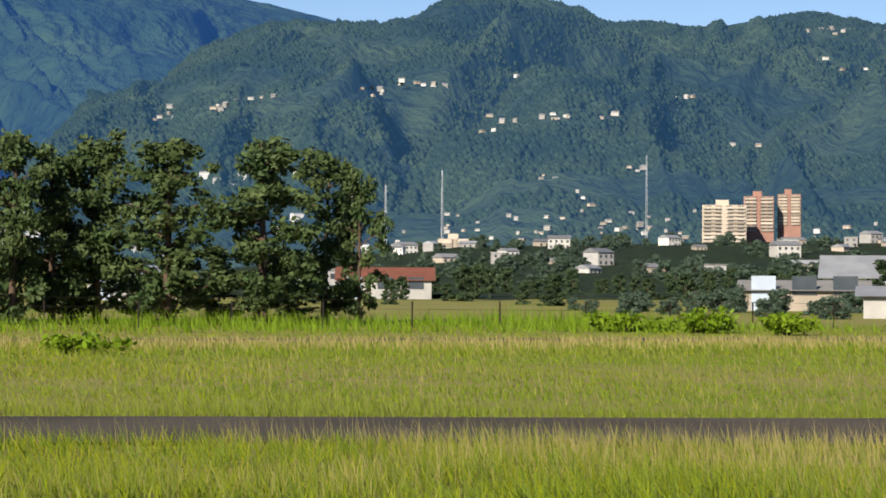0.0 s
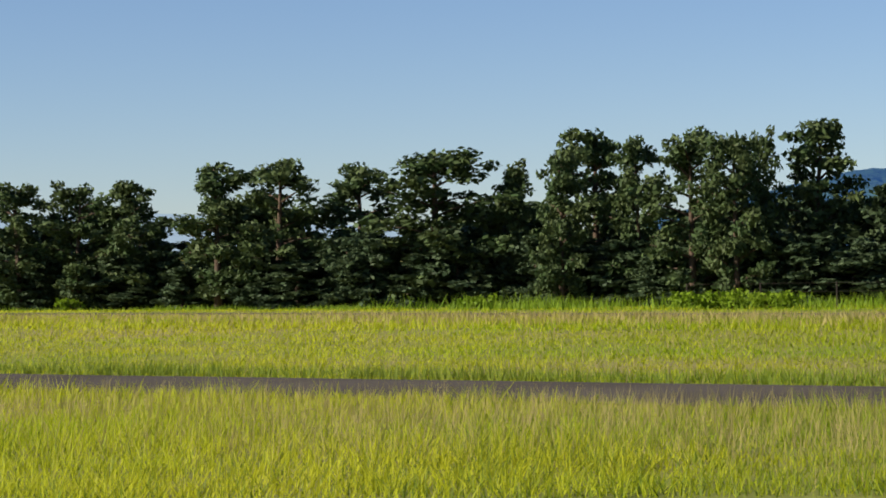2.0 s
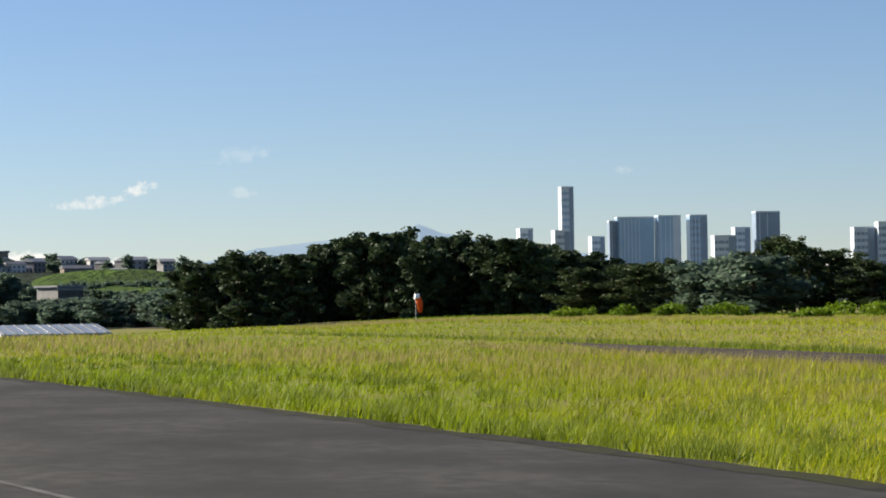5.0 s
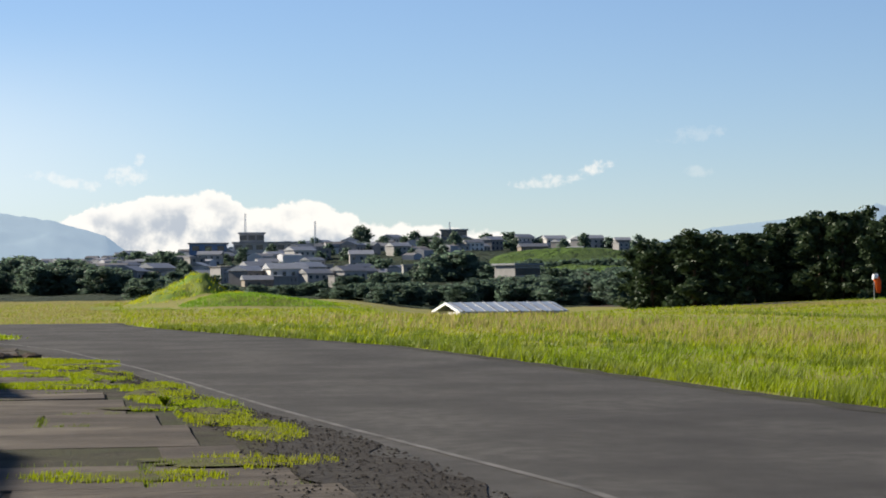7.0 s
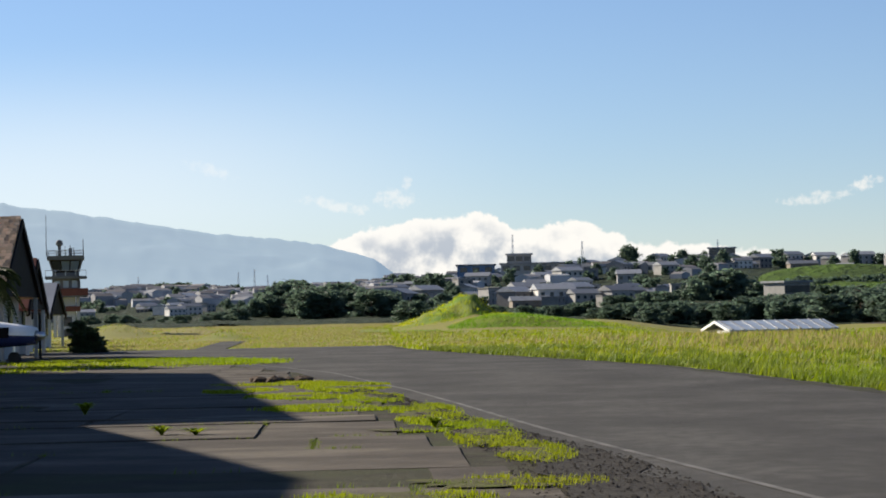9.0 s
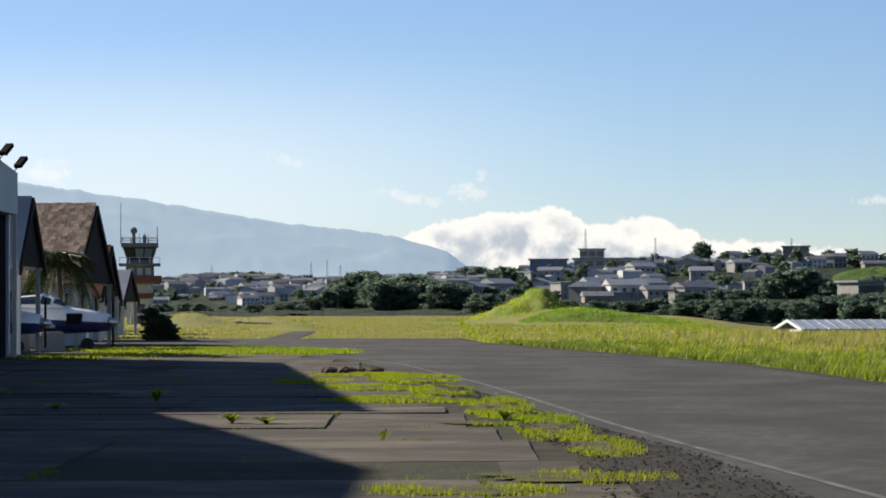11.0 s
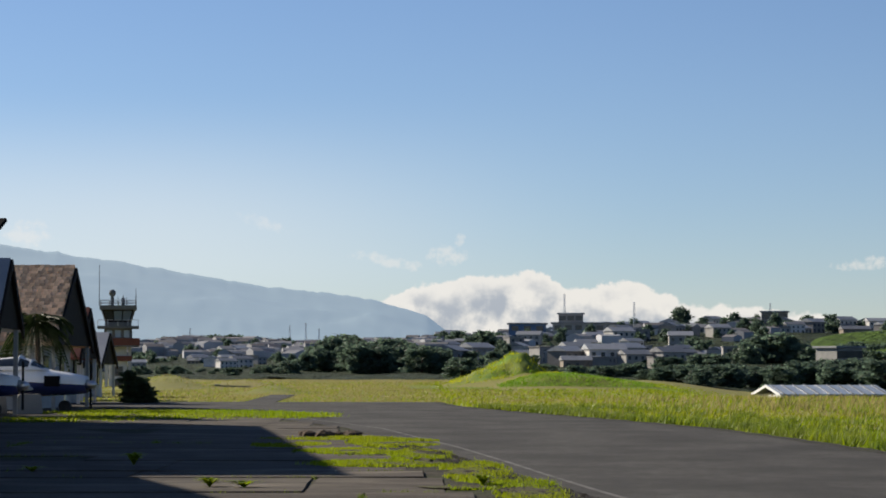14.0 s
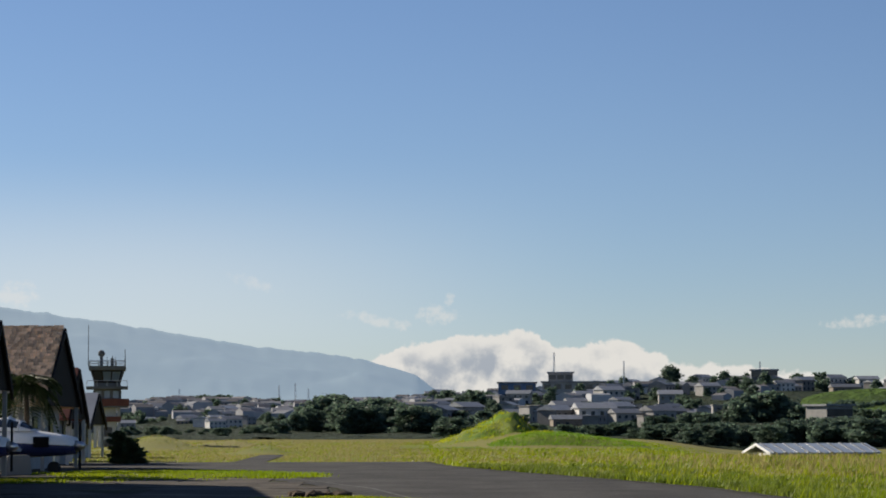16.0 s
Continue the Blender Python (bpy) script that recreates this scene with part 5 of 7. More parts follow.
def hangar(name, x_front, x_back, profile, door_top, label, posts, lamps):
    """A shed whose front wall follows profile, (y, z) from one end to the other; near-black panels below door_top paint
    the doorway's shade.
    """
    ob = new(name)
    y0, y1 = profile[0][0], profile[-1][0]
    top = list(profile)
    bm = bmesh.new()
    prism(bm, [(y1, door_top), (y0, door_top)] + top, "x", x_front - 0.25, x_front)
    part("fascia", bm, M["sheet"], ob, "grey sheet fascia above the doors")
    bm = bmesh.new()
    prism(bm, [(y1, 0), (y0, 0)] + [(a, b - 0.25) for a, b in top], "x", x_back, x_back + 0.25)
    part("back_wall", bm, M["sheet"], ob)
    for a, b in zip(top, top[1:]):
        bm = bmesh.new()
        prism(bm, [(a[0], a[1] - 0.32), (b[0], b[1] - 0.32), (b[0], b[1] - 0.2), (a[0], a[1] - 0.2)], "x", x_back, x_front - 0.25)
        part("roof", bm, M["zinc"], ob)
    for yy, zz in (top[0], top[-1]):
        boxes("side_wall", [(x_back + 0.25, x_front - 0.25, min(yy, yy + (0.25 if y1 > y0 else -0.25) * (1 if yy == y0 else -1)), max(yy, yy + (0.25 if y1 > y0 else -0.25) * (1 if yy == y0 else -1)), 0, zz - 0.33)], M["sheet"], ob)
    for p in posts:
        boxes("post", [(x_front - 0.16, x_front - 0.02, p - 0.07, p + 0.07, 0, door_top)], M["white"], ob, "white steel post")
    # panels that put the dark of the open doorway into their colour
    for i in range(6):
        w = abs(y1 - y0) / 6
        lo = min(y0, y1) + i * w
        boxes("door_leaf", [(x_front - 0.32 - 0.1 * (i % 2), x_front - 0.25 - 0.1 * (i % 2), lo + 0.03, lo + w - 0.03, 0.02, door_top - 0.05)], M["dark"], ob, "near-black panel for the shaded hangar opening")
    for ly, lz in lamps:
        bm = bmesh.new()
        tube(bm, [(x_front - 0.1, ly, lz - 0.1), (x_front + 0.15, ly + 0.1, lz + 0.25)], 0.025, 6)
        a = part("lamp_arm", bm, M["metal"], ob)
        bm = bmesh.new()
        box(bm, -0.14, 0.14, -0.28, 0.28, -0.07, 0.07, pose(x_front + 0.2, ly + 0.15, lz + 0.35, 35, 0, -20))
        bmesh.ops.bevel(bm, geom=bm.edges[:], offset=0.02, segments=1, affect="EDGES")
        part("lamp_head", bm, M["dark"], a, "dark floodlight head")
    return tagged(ob, label, "hangar", "hangars along the apron")


hangar("hangar", -14.0, -34, [(82, 6.12), (49.8, 8.6)], 4.75, "blue-grey steel hangar with a dark open front", (81.9,), ((81.3, 6.1), (78.6, 6.35)))
hangar("hangar", -14.0, -34, [(49.6, 5.7), (36.7, 8.8), (20, 8.8)], 4.6, "tall grey steel hangar shading the apron", (49.2,), ())


def gable_house(name, x0, x1, yc, half, eave, ridge, roof_mat, label, wall="white", tiles=False, over=0.5):
    """A steep-roofed house, gable to the apron: ridge along x at yc."""
    ob = new(name)
    bm = bmesh.new()
    prism(bm, [(yc - half, 0), (yc + half, 0), (yc + half, eave), (yc, ridge - 0.12), (yc - half, eave)], "x", x0, x1)
    part("wall", bm, M[wall], ob, "white plaster wall")
    slope = (ridge - eave) / half
    for s in (-1, 1):
        lo_y, lo_z = yc + s * (half + over), eave - slope * over
        bm = bmesh.new()
        prism(bm, [(yc, ridge), (lo_y, lo_z), (lo_y, lo_z + 0.14), (yc, ridge + 0.16)], "x", x0 - 0.3, x1 + 0.9)
        roof = part("roof", bm, roof_mat, ob, "steep weathered roof")
        if tiles:
            L = math.hypot(lo_y - yc, lo_z - ridge)
            rows_n, cols_n = 24, 26
            bm = bmesh.new()
            box(bm, -0.21, 0.21, -0.5 * L / rows_n * 1.15, 0.5 * L / rows_n * 1.15, 0, 0.035)
            me = bpy.data.meshes.new("tile")
            bm.to_mesh(me)
            bm.free()
            me.materials.append(M["tile"])
            if s < 0:
                ang = math.atan2(ridge - lo_z, yc - lo_y)
                for i in range(rows_n):
                    f = (i + 0.5) / rows_n
                    for j in range(cols_n):
                        t = new("tile", me)
                        t.parent = roof
                        tx = x0 - 0.3 + (x1 + 0.9 - x0 + 0.3) * (j + 0.5 + 0.5 * (i % 2) * 0.6) / (cols_n + 0.3)
                        t.matrix_local = Matrix.Translation((tx, lo_y + (yc - lo_y) * f, lo_z + (ridge - lo_z) * f + 0.16 + random.uniform(0, 0.025))) @ Euler((ang + 0.10, 0, random.uniform(-0.03, 0.03))).to_matrix().to_4x4() @ Matrix.Diagonal(((x1 - x0 + 1.2) / cols_n / 0.44, 1, 1, 1))
        bm = bmesh.new()
        prism(bm, [(yc, ridge - 0.25), (lo_y, lo_z - 0.25), (lo_y, lo_z + 0.1), (yc, ridge + 0.1)], "x", x1 + 0.9, x1 + 1.0)
        part("barge_board", bm, M["timber"], ob, "dark timber barge board")
    bm = bmesh.new()
    prism(bm, [(yc - half - over * 0.8, eave - slope * over * 0.8), (yc + half + over * 0.8, eave - slope * over * 0.8), (yc, ridge - 0.03)], "x", x1 + 0.76, x1 + 0.86)
    part("gable_boarding", bm, M["timber"], ob, "dark timber gable boarding")
    for k, (wy, wz, ww, wh) in enumerate(((yc - half * 0.45, 1.5, 0.5, 0.7), (yc + half * 0.45, 1.5, 0.5, 0.7), (yc, 3.1, 0.4, 0.45))):
        fr = boxes("window", [(x1 + 0.005, x1 + 0.06, wy - ww - 0.06, wy + ww + 0.06, wz - wh - 0.06, wz + wh + 0.06)], M["timber"], ob)
        boxes("pane", [(x1 + 0.062, x1 + 0.075, wy - ww, wy + ww, wz - wh, wz + wh)], M["window"], fr)
    for k in range(3):
        wx = x0 + (x1 - x0) * (0.25 + 0.25 * k)
        fr = boxes("window", [(wx - 0.5, wx + 0.5, yc - half - 0.06, yc - half - 0.004, 1.0, 2.3)], M["timber"], ob)
        boxes("pane", [(wx - 0.42, wx + 0.42, yc - half - 0.075, yc - half - 0.062, 1.08, 2.22)], M["window"], fr)
    for py_ in (yc - half + 0.1, yc + half - 0.1):
        boxes("post", [(x1 + 0.7, x1 + 0.85, py_ - 0.08, py_ + 0.08, 0, eave)], M["white"], ob)
    return tagged(ob, label, "house", "gabled buildings by the apron")


gable_house("gabled_house", -19.8, -15.5, 88.5, 2.2, 3.5, 5.5, M["zinc"], "small steep-gabled house with a striped metal roof")
gable_house("gabled_house", -20.3, -15.85, 107.5, 5.2, 2.95, 5.98, M["tile"], "white alpine-style house with a steep brown tiled roof", tiles=True)
gable_house("gabled_house", -21.5, -17.2, 122.5, 3.0, 2.5, 4.6, M["redroof"], "narrow steep-roofed white house with dark timber gable")
gable_house("gabled_house", -23.5, -18.9, 136.0, 2.8, 2.3, 4.0, M["zinc"], "small white gabled shed beside the apron")
gable_house("gabled_house", -24.7, -19.9, 152.0, 3.2, 2.2, 3.8, M["zinc"], "low gabled building with a dull metal roof")
gable_house("gabled_house", -29.0, -24.0, 172.0, 3.2, 2.0, 3.6, M["zinc"], "low white building with a grey roof")


# stained concrete, its colour darkened further for the tower's backlit shade
M["tower_wall"] = material("stained_backlit_concrete", (0.221, 0.221, 0.2125), (0.1445, 0.1445, 0.1445), 1.2, 0.85, c3=(0.102, 0.102, 0.102), scale3=0.5)


def control_tower(m):
    """A tower of stacked decks: shaft, red gallery, window storey, ledge, flared cab, roof with rails and masts."""
    ob = new("control_tower")
    ob.matrix_world = m
    W = M["tower_wall"]
    corners = ((-1, -1), (1, -1), (1, 1), (-1, 1))
    boxes("shaft", [(-0.85, 0.85, -0.85, 0.85, -0.5, 3.9)], M["white"], ob, "pale plastered shaft", bevel=0.03)
    for sx, sy in corners:
        boxes("corner_post", [(sx * 1.1 - 0.13, sx * 1.1 + 0.13, sy * 1.1 - 0.13, sy * 1.1 + 0.13, -0.5, 3.9)], M["white"], ob, "pale corner post")
    for z in (0.3, 1.5):
        boxes("opening", [(-0.5, 0.5, -0.90, -0.853, z - 0.45, z + 0.45)], M["window"], ob, "dark shaft window")
    boxes("red_band", [(-1.3, 1.3, -1.3, 1.3, 2.45, 2.95)], M["red_band"], ob, "faded red band")
    boxes("gallery_slab", [(-2.0, 2.0, -2.0, 2.0, 3.80, 3.95)], W, ob)
    for x0, x1, y0, y1 in ((-2.05, 2.05, -2.05, -1.95), (-2.05, 2.05, 1.95, 2.05), (-2.05, -1.95, -1.95, 1.95), (1.95, 2.05, -1.95, 1.95)):
        boxes("gallery_wall", [(x0, x1, y0, y1, 3.95, 4.62)], M["red_band"], ob, "faded red gallery wall")
    boxes("window_storey", [(-1.3, 1.3, -1.3, 1.3, 3.95, 5.55)], W, ob, "grey window storey")
    for k in range(3):
        o = -0.82 + 0.82 * k
        for box_row in ((o - 0.26, o + 0.26, -1.345, -1.302, 4.70, 5.38), (1.302, 1.345, o - 0.26, o + 0.26, 4.70, 5.38)):
            boxes("window", [box_row], M["light_glass"], ob, "pale glazed window")
    boxes("ledge", [(-1.95, 1.95, -1.95, 1.95, 5.55, 5.80)], W, ob, "projecting grey ledge")
    boxes("cab_sill", [(-1.25, 1.25, -1.25, 1.25, 5.80, 6.15)], W, ob)
    for sx in (-1.9, -0.95, 0.0, 0.95, 1.9):
        bm = bmesh.new()
        tube(bm, [(sx, -1.9, 5.8), (sx, -1.9, 6.35)], 0.025, 5)
        part("ledge_post", bm, M["metal"], ob)
    bm = bmesh.new()
    tube(bm, [(-1.9, -1.9, 6.35), (1.9, -1.9, 6.35), (1.9, 1.9, 6.35)], 0.025, 5)
    part("ledge_rail", bm, M["metal"], ob)
    # flared cab: four dark walls with tilted panes between stout mullions
    bm = bmesh.new()
    lo = [bm.verts.new((sx * 1.15, sy * 1.15, 6.15)) for sx, sy in corners]
    hi = [bm.verts.new((sx * 1.52, sy * 1.52, 7.33)) for sx, sy in corners]
    bm.faces.new(lo)
    bm.faces.new(hi[::-1])
    for i in range(4):
        bm.faces.new((lo[i], lo[(i + 1) % 4], hi[(i + 1) % 4], hi[i]))
    bmesh.ops.recalc_face_normals(bm, faces=bm.faces[:])
    cab = part("cab", bm, M["timber"], ob, "flared dark cab")
    for i in range(4):
        a, b = corners[i], corners[(i + 1) % 4]
        nx, ny = (a[0] + b[0]) / 2, (a[1] + b[1]) / 2
        for k in range(3):
            f0, f1 = 0.05 + 0.31 * k, 0.05 + 0.31 * k + 0.27
            bm = bmesh.new()
            ring = []
            for f, u in ((f0, 0.14), (f1, 0.14), (f1, 0.9), (f0, 0.9)):
                r = 1.15 + 0.37 * u
                px, py = a[0] + (b[0] - a[0]) * f, a[1] + (b[1] - a[1]) * f
                ring.append(bm.verts.new((px * r + nx * 0.03, py * r + ny * 0.03, 6.15 + 1.18 * u)))
            bm.faces.new(ring)
            bmesh.ops.solidify(bm, geom=bm.faces[:], thickness=0.02)
            part("pane", bm, M["light_glass"] if (i + k) % 3 else M["window"], cab, "tilted cab pane")
        bm = bmesh.new()
        tube(bm, [(a[0] * 1.17, a[1] * 1.17, 6.15), (a[0] * 1.54, a[1] * 1.54, 7.33)], 0.07, 6)
        part("mullion", bm, W, cab)
    boxes("roof", [(-1.75, 1.75, -1.75, 1.75, 7.33, 7.75)], W, ob, "flat concrete roof", bevel=0.04)
    for z in (8.0, 8.25):
        for s in (-1.68, 1.68):
            for pts in ([(-1.68, s, z), (1.68, s, z)], [(s, -1.68, z), (s, 1.68, z)]):
                bm = bmesh.new()
                tube(bm, pts, 0.025, 5)
                part("rail", bm, M["metal"], ob)
    for sx in (-1.68, -0.84, 0.0, 0.84, 1.68):
        for sy in (-1.68, 1.68):
            bm = bmesh.new()
            tube(bm, [(sx, sy, 7.75), (sx, sy, 8.26)], 0.03, 5)
            part("rail_post", bm, M["metal"], ob)
    for px, py, top, r in ((-1.78, -1.7, 11.6, 0.04), (1.68, -1.7, 9.3, 0.05), (0.45, 0, 8.75, 0.05), (0.75, 0.4, 8.6, 0.03), (-0.05, 0.3, 8.7, 0.03)):
        bm = bmesh.new()
        tube(bm, [(px, py, 7.7), (px, py, top)], [r, r * 0.6], 6)
        part("mast", bm, M["timber"], ob, "thin dark roof mast")
    boxes("beacon_base", [(-0.72, -0.42, -0.45, -0.15, 7.75, 8.7)], W, ob)
    bm = bmesh.new()
    bmesh.ops.create_uvsphere(bm, u_segments=14, v_segments=8, radius=0.34, matrix=pose(-0.57, -0.3, 8.95))
    part("beacon", bm, W, ob, "round beacon housing", smooth=True)
    boxes("roof_box", [(0.3, 0.62, -0.6, -0.3, 7.75, 8.5)], W, ob)
    return tagged(ob, "squat concrete control tower with a dark glass cab", "control tower")


# pale blue base colour stands in for sky reflected in the panes
M["light_glass"] = material("pale_sky_lit_glass", (0.30, 0.38, 0.45), (0.24, 0.31, 0.38), 0.8, 0.08)
tx, ty, _ = polar(-6.93, 240)
tower = control_tower(pose(tx, ty, 0, 0, 0, 6))


def palm(m, h, seed):
    r = np.random.default_rng(seed)
    ob = new("palm_tree")
    ob.matrix_world = m
    bm = bmesh.new()
    tube(bm, [(0, 0, -0.1), (0.08, 0, h * 0.4), (0.05, 0.05, h * 0.75), (0, 0, h)], [0.16, 0.12, 0.1, 0.09], 8)
    part("trunk", bm, M["bark"], ob)
    for i in range(34):
        a, up = math.tau * i / 17 + r.normal(0, 0.12), r.uniform(-0.5, 1.0)
        L = r.uniform(1.1, 1.8)
        pts = [(math.cos(a) * L * t, math.sin(a) * L * t, h + up * L * t - 1.1 * L * t * t) for t in (0, 0.3, 0.6, 0.85, 1.0)]
        bm = bmesh.new()
        tube(bm, pts, [0.025, 0.02, 0.015, 0.01, 0.004], 4)
        for k in range(20):
            t = 0.12 + 0.86 * k / 20
            q = [np.interp(t, (0, 0.3, 0.6, 0.85, 1.0), [p[j] for p in pts]) for j in range(3)]
            for sd in (-1, 1):
                l = 0.42 * math.sin(math.pi * (0.15 + 0.8 * t))
                dx, dy = -math.sin(a) * sd * l + math.cos(a) * l * 0.5, math.cos(a) * sd * l + math.sin(a) * l * 0.5
                v = [bm.verts.new(c) for c in ((q[0], q[1], q[2]), (q[0] + dx * 0.5 + 0.07 * math.cos(a), q[1] + dy * 0.5 + 0.07 * math.sin(a), q[2] - 0.05), (q[0] + dx, q[1] + dy, q[2] - 0.28 * l - 0.1))]
                bm.faces.new(v)
        part("frond", bm, M["palm"], ob)
    return tagged(ob, "small green palm tree beside the gabled house", "palm tree")


palm(pose(-15.2, 98.5, 0), 3.6, 5)


def light_plane(m, label, lower, spin=True):
    """A parked low-wing propeller plane, nose towards +x when built."""
    ob = new("propeller_plane")
    ob.matrix_world = m
    prof = [(-3.6, 1.35, 0.10, 0.16), (-2.2, 1.25, 0.28, 0.34), (-0.8, 1.2, 0.5, 0.56), (0.6, 1.2, 0.56, 0.6), (1.6, 1.15, 0.5, 0.5), (2.6, 1.1, 0.40, 0.40), (3.1, 1.08, 0.30, 0.32)]
    for nm, mat, flt in (("upper_body", M["jet_white"], 1), ("lower_body", lower, -1)):
        bm = bmesh.new()
        rings = []
        for s, z, w, h in prof:
            rings.append([bm.verts.new((s, w * math.cos(t), z + flt * h * math.sin(t))) for t in [math.pi * k / 14 for k in range(15)]])
        for a, b in zip(rings, rings[1:]):
            for k in range(14):
                bm.faces.new((a[k], a[k + 1], b[k + 1], b[k]))
        for rg in (rings[0], rings[-1]):
            bm.faces.new(rg)
        bmesh.ops.recalc_face_normals(bm, faces=bm.faces[:])
        part(nm, bm, mat, ob, smooth=True)
    bm = bmesh.new()
    rings = []
    for s, w, h in ((-1.5, 0.3, 0.02), (-0.7, 0.46, 0.42), (0.4, 0.5, 0.52), (0.9, 0.46, 0.36), (1.5, 0.40, 0.02)):
        rings.append([bm.verts.new((s, w * math.cos(t), 1.65 + h * math.sin(t))) for t in [math.pi * k / 12 for k in range(13)]])
    for a, b in zip(rings, rings[1:]):
        for k in range(12):
            bm.faces.new((a[k], a[k + 1], b[k + 1], b[k]))
    bmesh.ops.recalc_face_normals(bm, faces=bm.faces[:])
    can = part("cabin", bm, M["jet_white"], ob, "white cabin roof", smooth=True)
    for s0, s1, ka, kb in ((-0.65, 0.33, 8, 11), (-0.65, 0.33, 1, 4), (0.45, 0.86, 8, 11), (0.45, 0.86, 1, 4), (0.95, 1.42, 2, 6), (0.95, 1.42, 6, 10)):
        bm = bmesh.new()
        edge = []
        for f in (0.0, 0.5, 1.0):
            s = s0 + (s1 - s0) * f
            w, h = np.interp(s, (-0.7, 0.4, 0.9, 1.5), (0.46, 0.5, 0.46, 0.40)) + 0.012, np.interp(s, (-0.7, 0.4, 0.9, 1.5), (0.42, 0.52, 0.36, 0.02)) + 0.012
            edge.append([bm.verts.new((s, w * math.cos(math.pi * k / 12), 1.65 + h * math.sin(math.pi * k / 12))) for k in range(ka, kb + 1)])
        for a, b in zip(edge, edge[1:]):
            for k in range(kb - ka):
                bm.faces.new((a[k], a[k + 1], b[k + 1], b[k]))
        part("window", bm, M["window"], can, "dark cabin window")
    boxes("cowl_vent", [(1.55, 2.15, -0.53, -0.40, 1.02, 1.42)], M["dark"], ob, "open dark cowling panel")
    for s, w, h in ((-0.7, 0.47, 0.43), (0.4, 0.51, 0.53), (0.9, 0.47, 0.37)):
        bm = bmesh.new()
        tube(bm, [(s, w * math.cos(t), 1.65 + h * math.sin(t)) for t in [math.pi * k / 12 for k in range(13)]], 0.04, 5)
        part("canopy_frame", bm, M["jet_white"], can)
    for s in (1, -1):
        bm = bmesh.new()
        prism(bm, [(-0.6, s * 0.4), (1.1, s * 0.4), (0.75, s * 4.6), (-0.3, s * 4.6)], "z", 0.86, 1.0)
        bmesh.ops.bevel(bm, geom=bm.edges[:], offset=0.05, segments=2, affect="EDGES")
        part("wing", bm, M["jet_white"], ob)
        bm = bmesh.new()
        prism(bm, [(-3.6, s * 0.05), (-2.8, s * 0.05), (-3.0, s * 1.5), (-3.6, s * 1.5)], "z", 1.42, 1.50)
        part("tailplane", bm, M["jet_white"], ob)
    bm = bmesh.new()
    prism(bm, [(-3.8, 1.4), (-2.5, 1.4), (-3.3, 2.75), (-3.85, 2.75)], "y", -0.05, 0.05)
    part("tail_fin", bm, lower, ob)
    bm = bmesh.new()
    tube(bm, [(3.1, 0, 1.08), (3.4, 0, 1.08), (3.5, 0, 1.08)], [0.22, 0.14, 0.02], 14)
    part("spinner", bm, M["metal"], ob, smooth=True)
    bm = bmesh.new()
    box(bm, 3.22, 3.27, -0.07, 0.07, 0.2, 1.96)
    part("propeller", bm, M["dark"], ob)
    for lx, ly in ((2.2, 0.0), (-0.1, 1.3), (-0.1, -1.3)):
        bm = bmesh.new()
        tube(bm, [(lx, ly, 0.95), (lx, ly, 0.25)], 0.045, 7)
        leg = part("gear_leg", bm, M["metal"], ob)
        bm = bmesh.new()
        tube(bm, [(lx, ly - 0.09, 0.24), (lx, ly + 0.09, 0.24)], 0.24, 18)
        part("wheel", bm, M["rubber"], leg)
    return tagged(ob, label, "airplane", "parked light planes")


light_plane(pose(-15.75, 96.0, 0.03, 0, 0, -14), "white and navy blue propeller plane parked by the hangars", M["blue"])
light_plane(pose(-17.5, 90.0, 0.03, 0, 0, -8), "navy and white light plane in the hangar shade", M["blue"])

for bx, by, w in ((-14.55, 92.5, 0.5), (-15.9, 93.0, 0.45)):
    bm = bmesh.new()
    prism(bm, [(-w, 0), (w, 0), (w * 0.85, 0.75), (-w * 0.85, 0.75)], "y", -0.3, 0.3)
    bmesh.ops.bevel(bm, geom=bm.edges[:], offset=0.04, segments=2, affect="EDGES")
    o = part("barrier", bm, M["concrete"])
    o.matrix_world = pose(bx, by, 0.03, 0, 0, 20)
    tagged(o, "pale concrete barrier standing on the apron", "barrier", "barriers by the planes")


def windsock(m):
    ob = new("windsock")
    ob.matrix_world = m
    bm = bmesh.new()
    tube(bm, [(0, 0, -3.4), (0, 0, 2.5)], [0.06, 0.04], 8)
    part("pole", bm, M["metal"], ob, "thin steel pole")
    bm = bmesh.new()
    tube(bm, [(-0.1, 0, 2.42), (0.3, 0, 2.36)], [0.3, 0.36], 12)
    part("mouth", bm, M["jet_white"], ob, "pale windsock mouth")
    bm = bmesh.new()
    tube(bm, [(0.2, 0, 2.3), (0.42, 0, 1.8), (0.45, 0, 0.8)], [0.34, 0.32, 0.2], 12)
    part("sock", bm, M["orange"], ob, "limp orange cloth sock", smooth=True)
    return tagged(ob, "limp orange windsock on a pole in the field", "windsock")


wx, wy, _ = polar(17.67, 250)
windsock(pose(wx, wy, 0.0))

# the marker post by the strip
bm = bmesh.new()
tube(bm, [(0, 0, -0.05), (0.01, 0, 0.32), (0.0, 0, 0.36)], [0.045, 0.04, 0.02], 8)
tagged(part("marker_post", bm, M["bark"]), "short brown stub post in the grass", "post").matrix_world = pose(33.0, 13.0, 0)


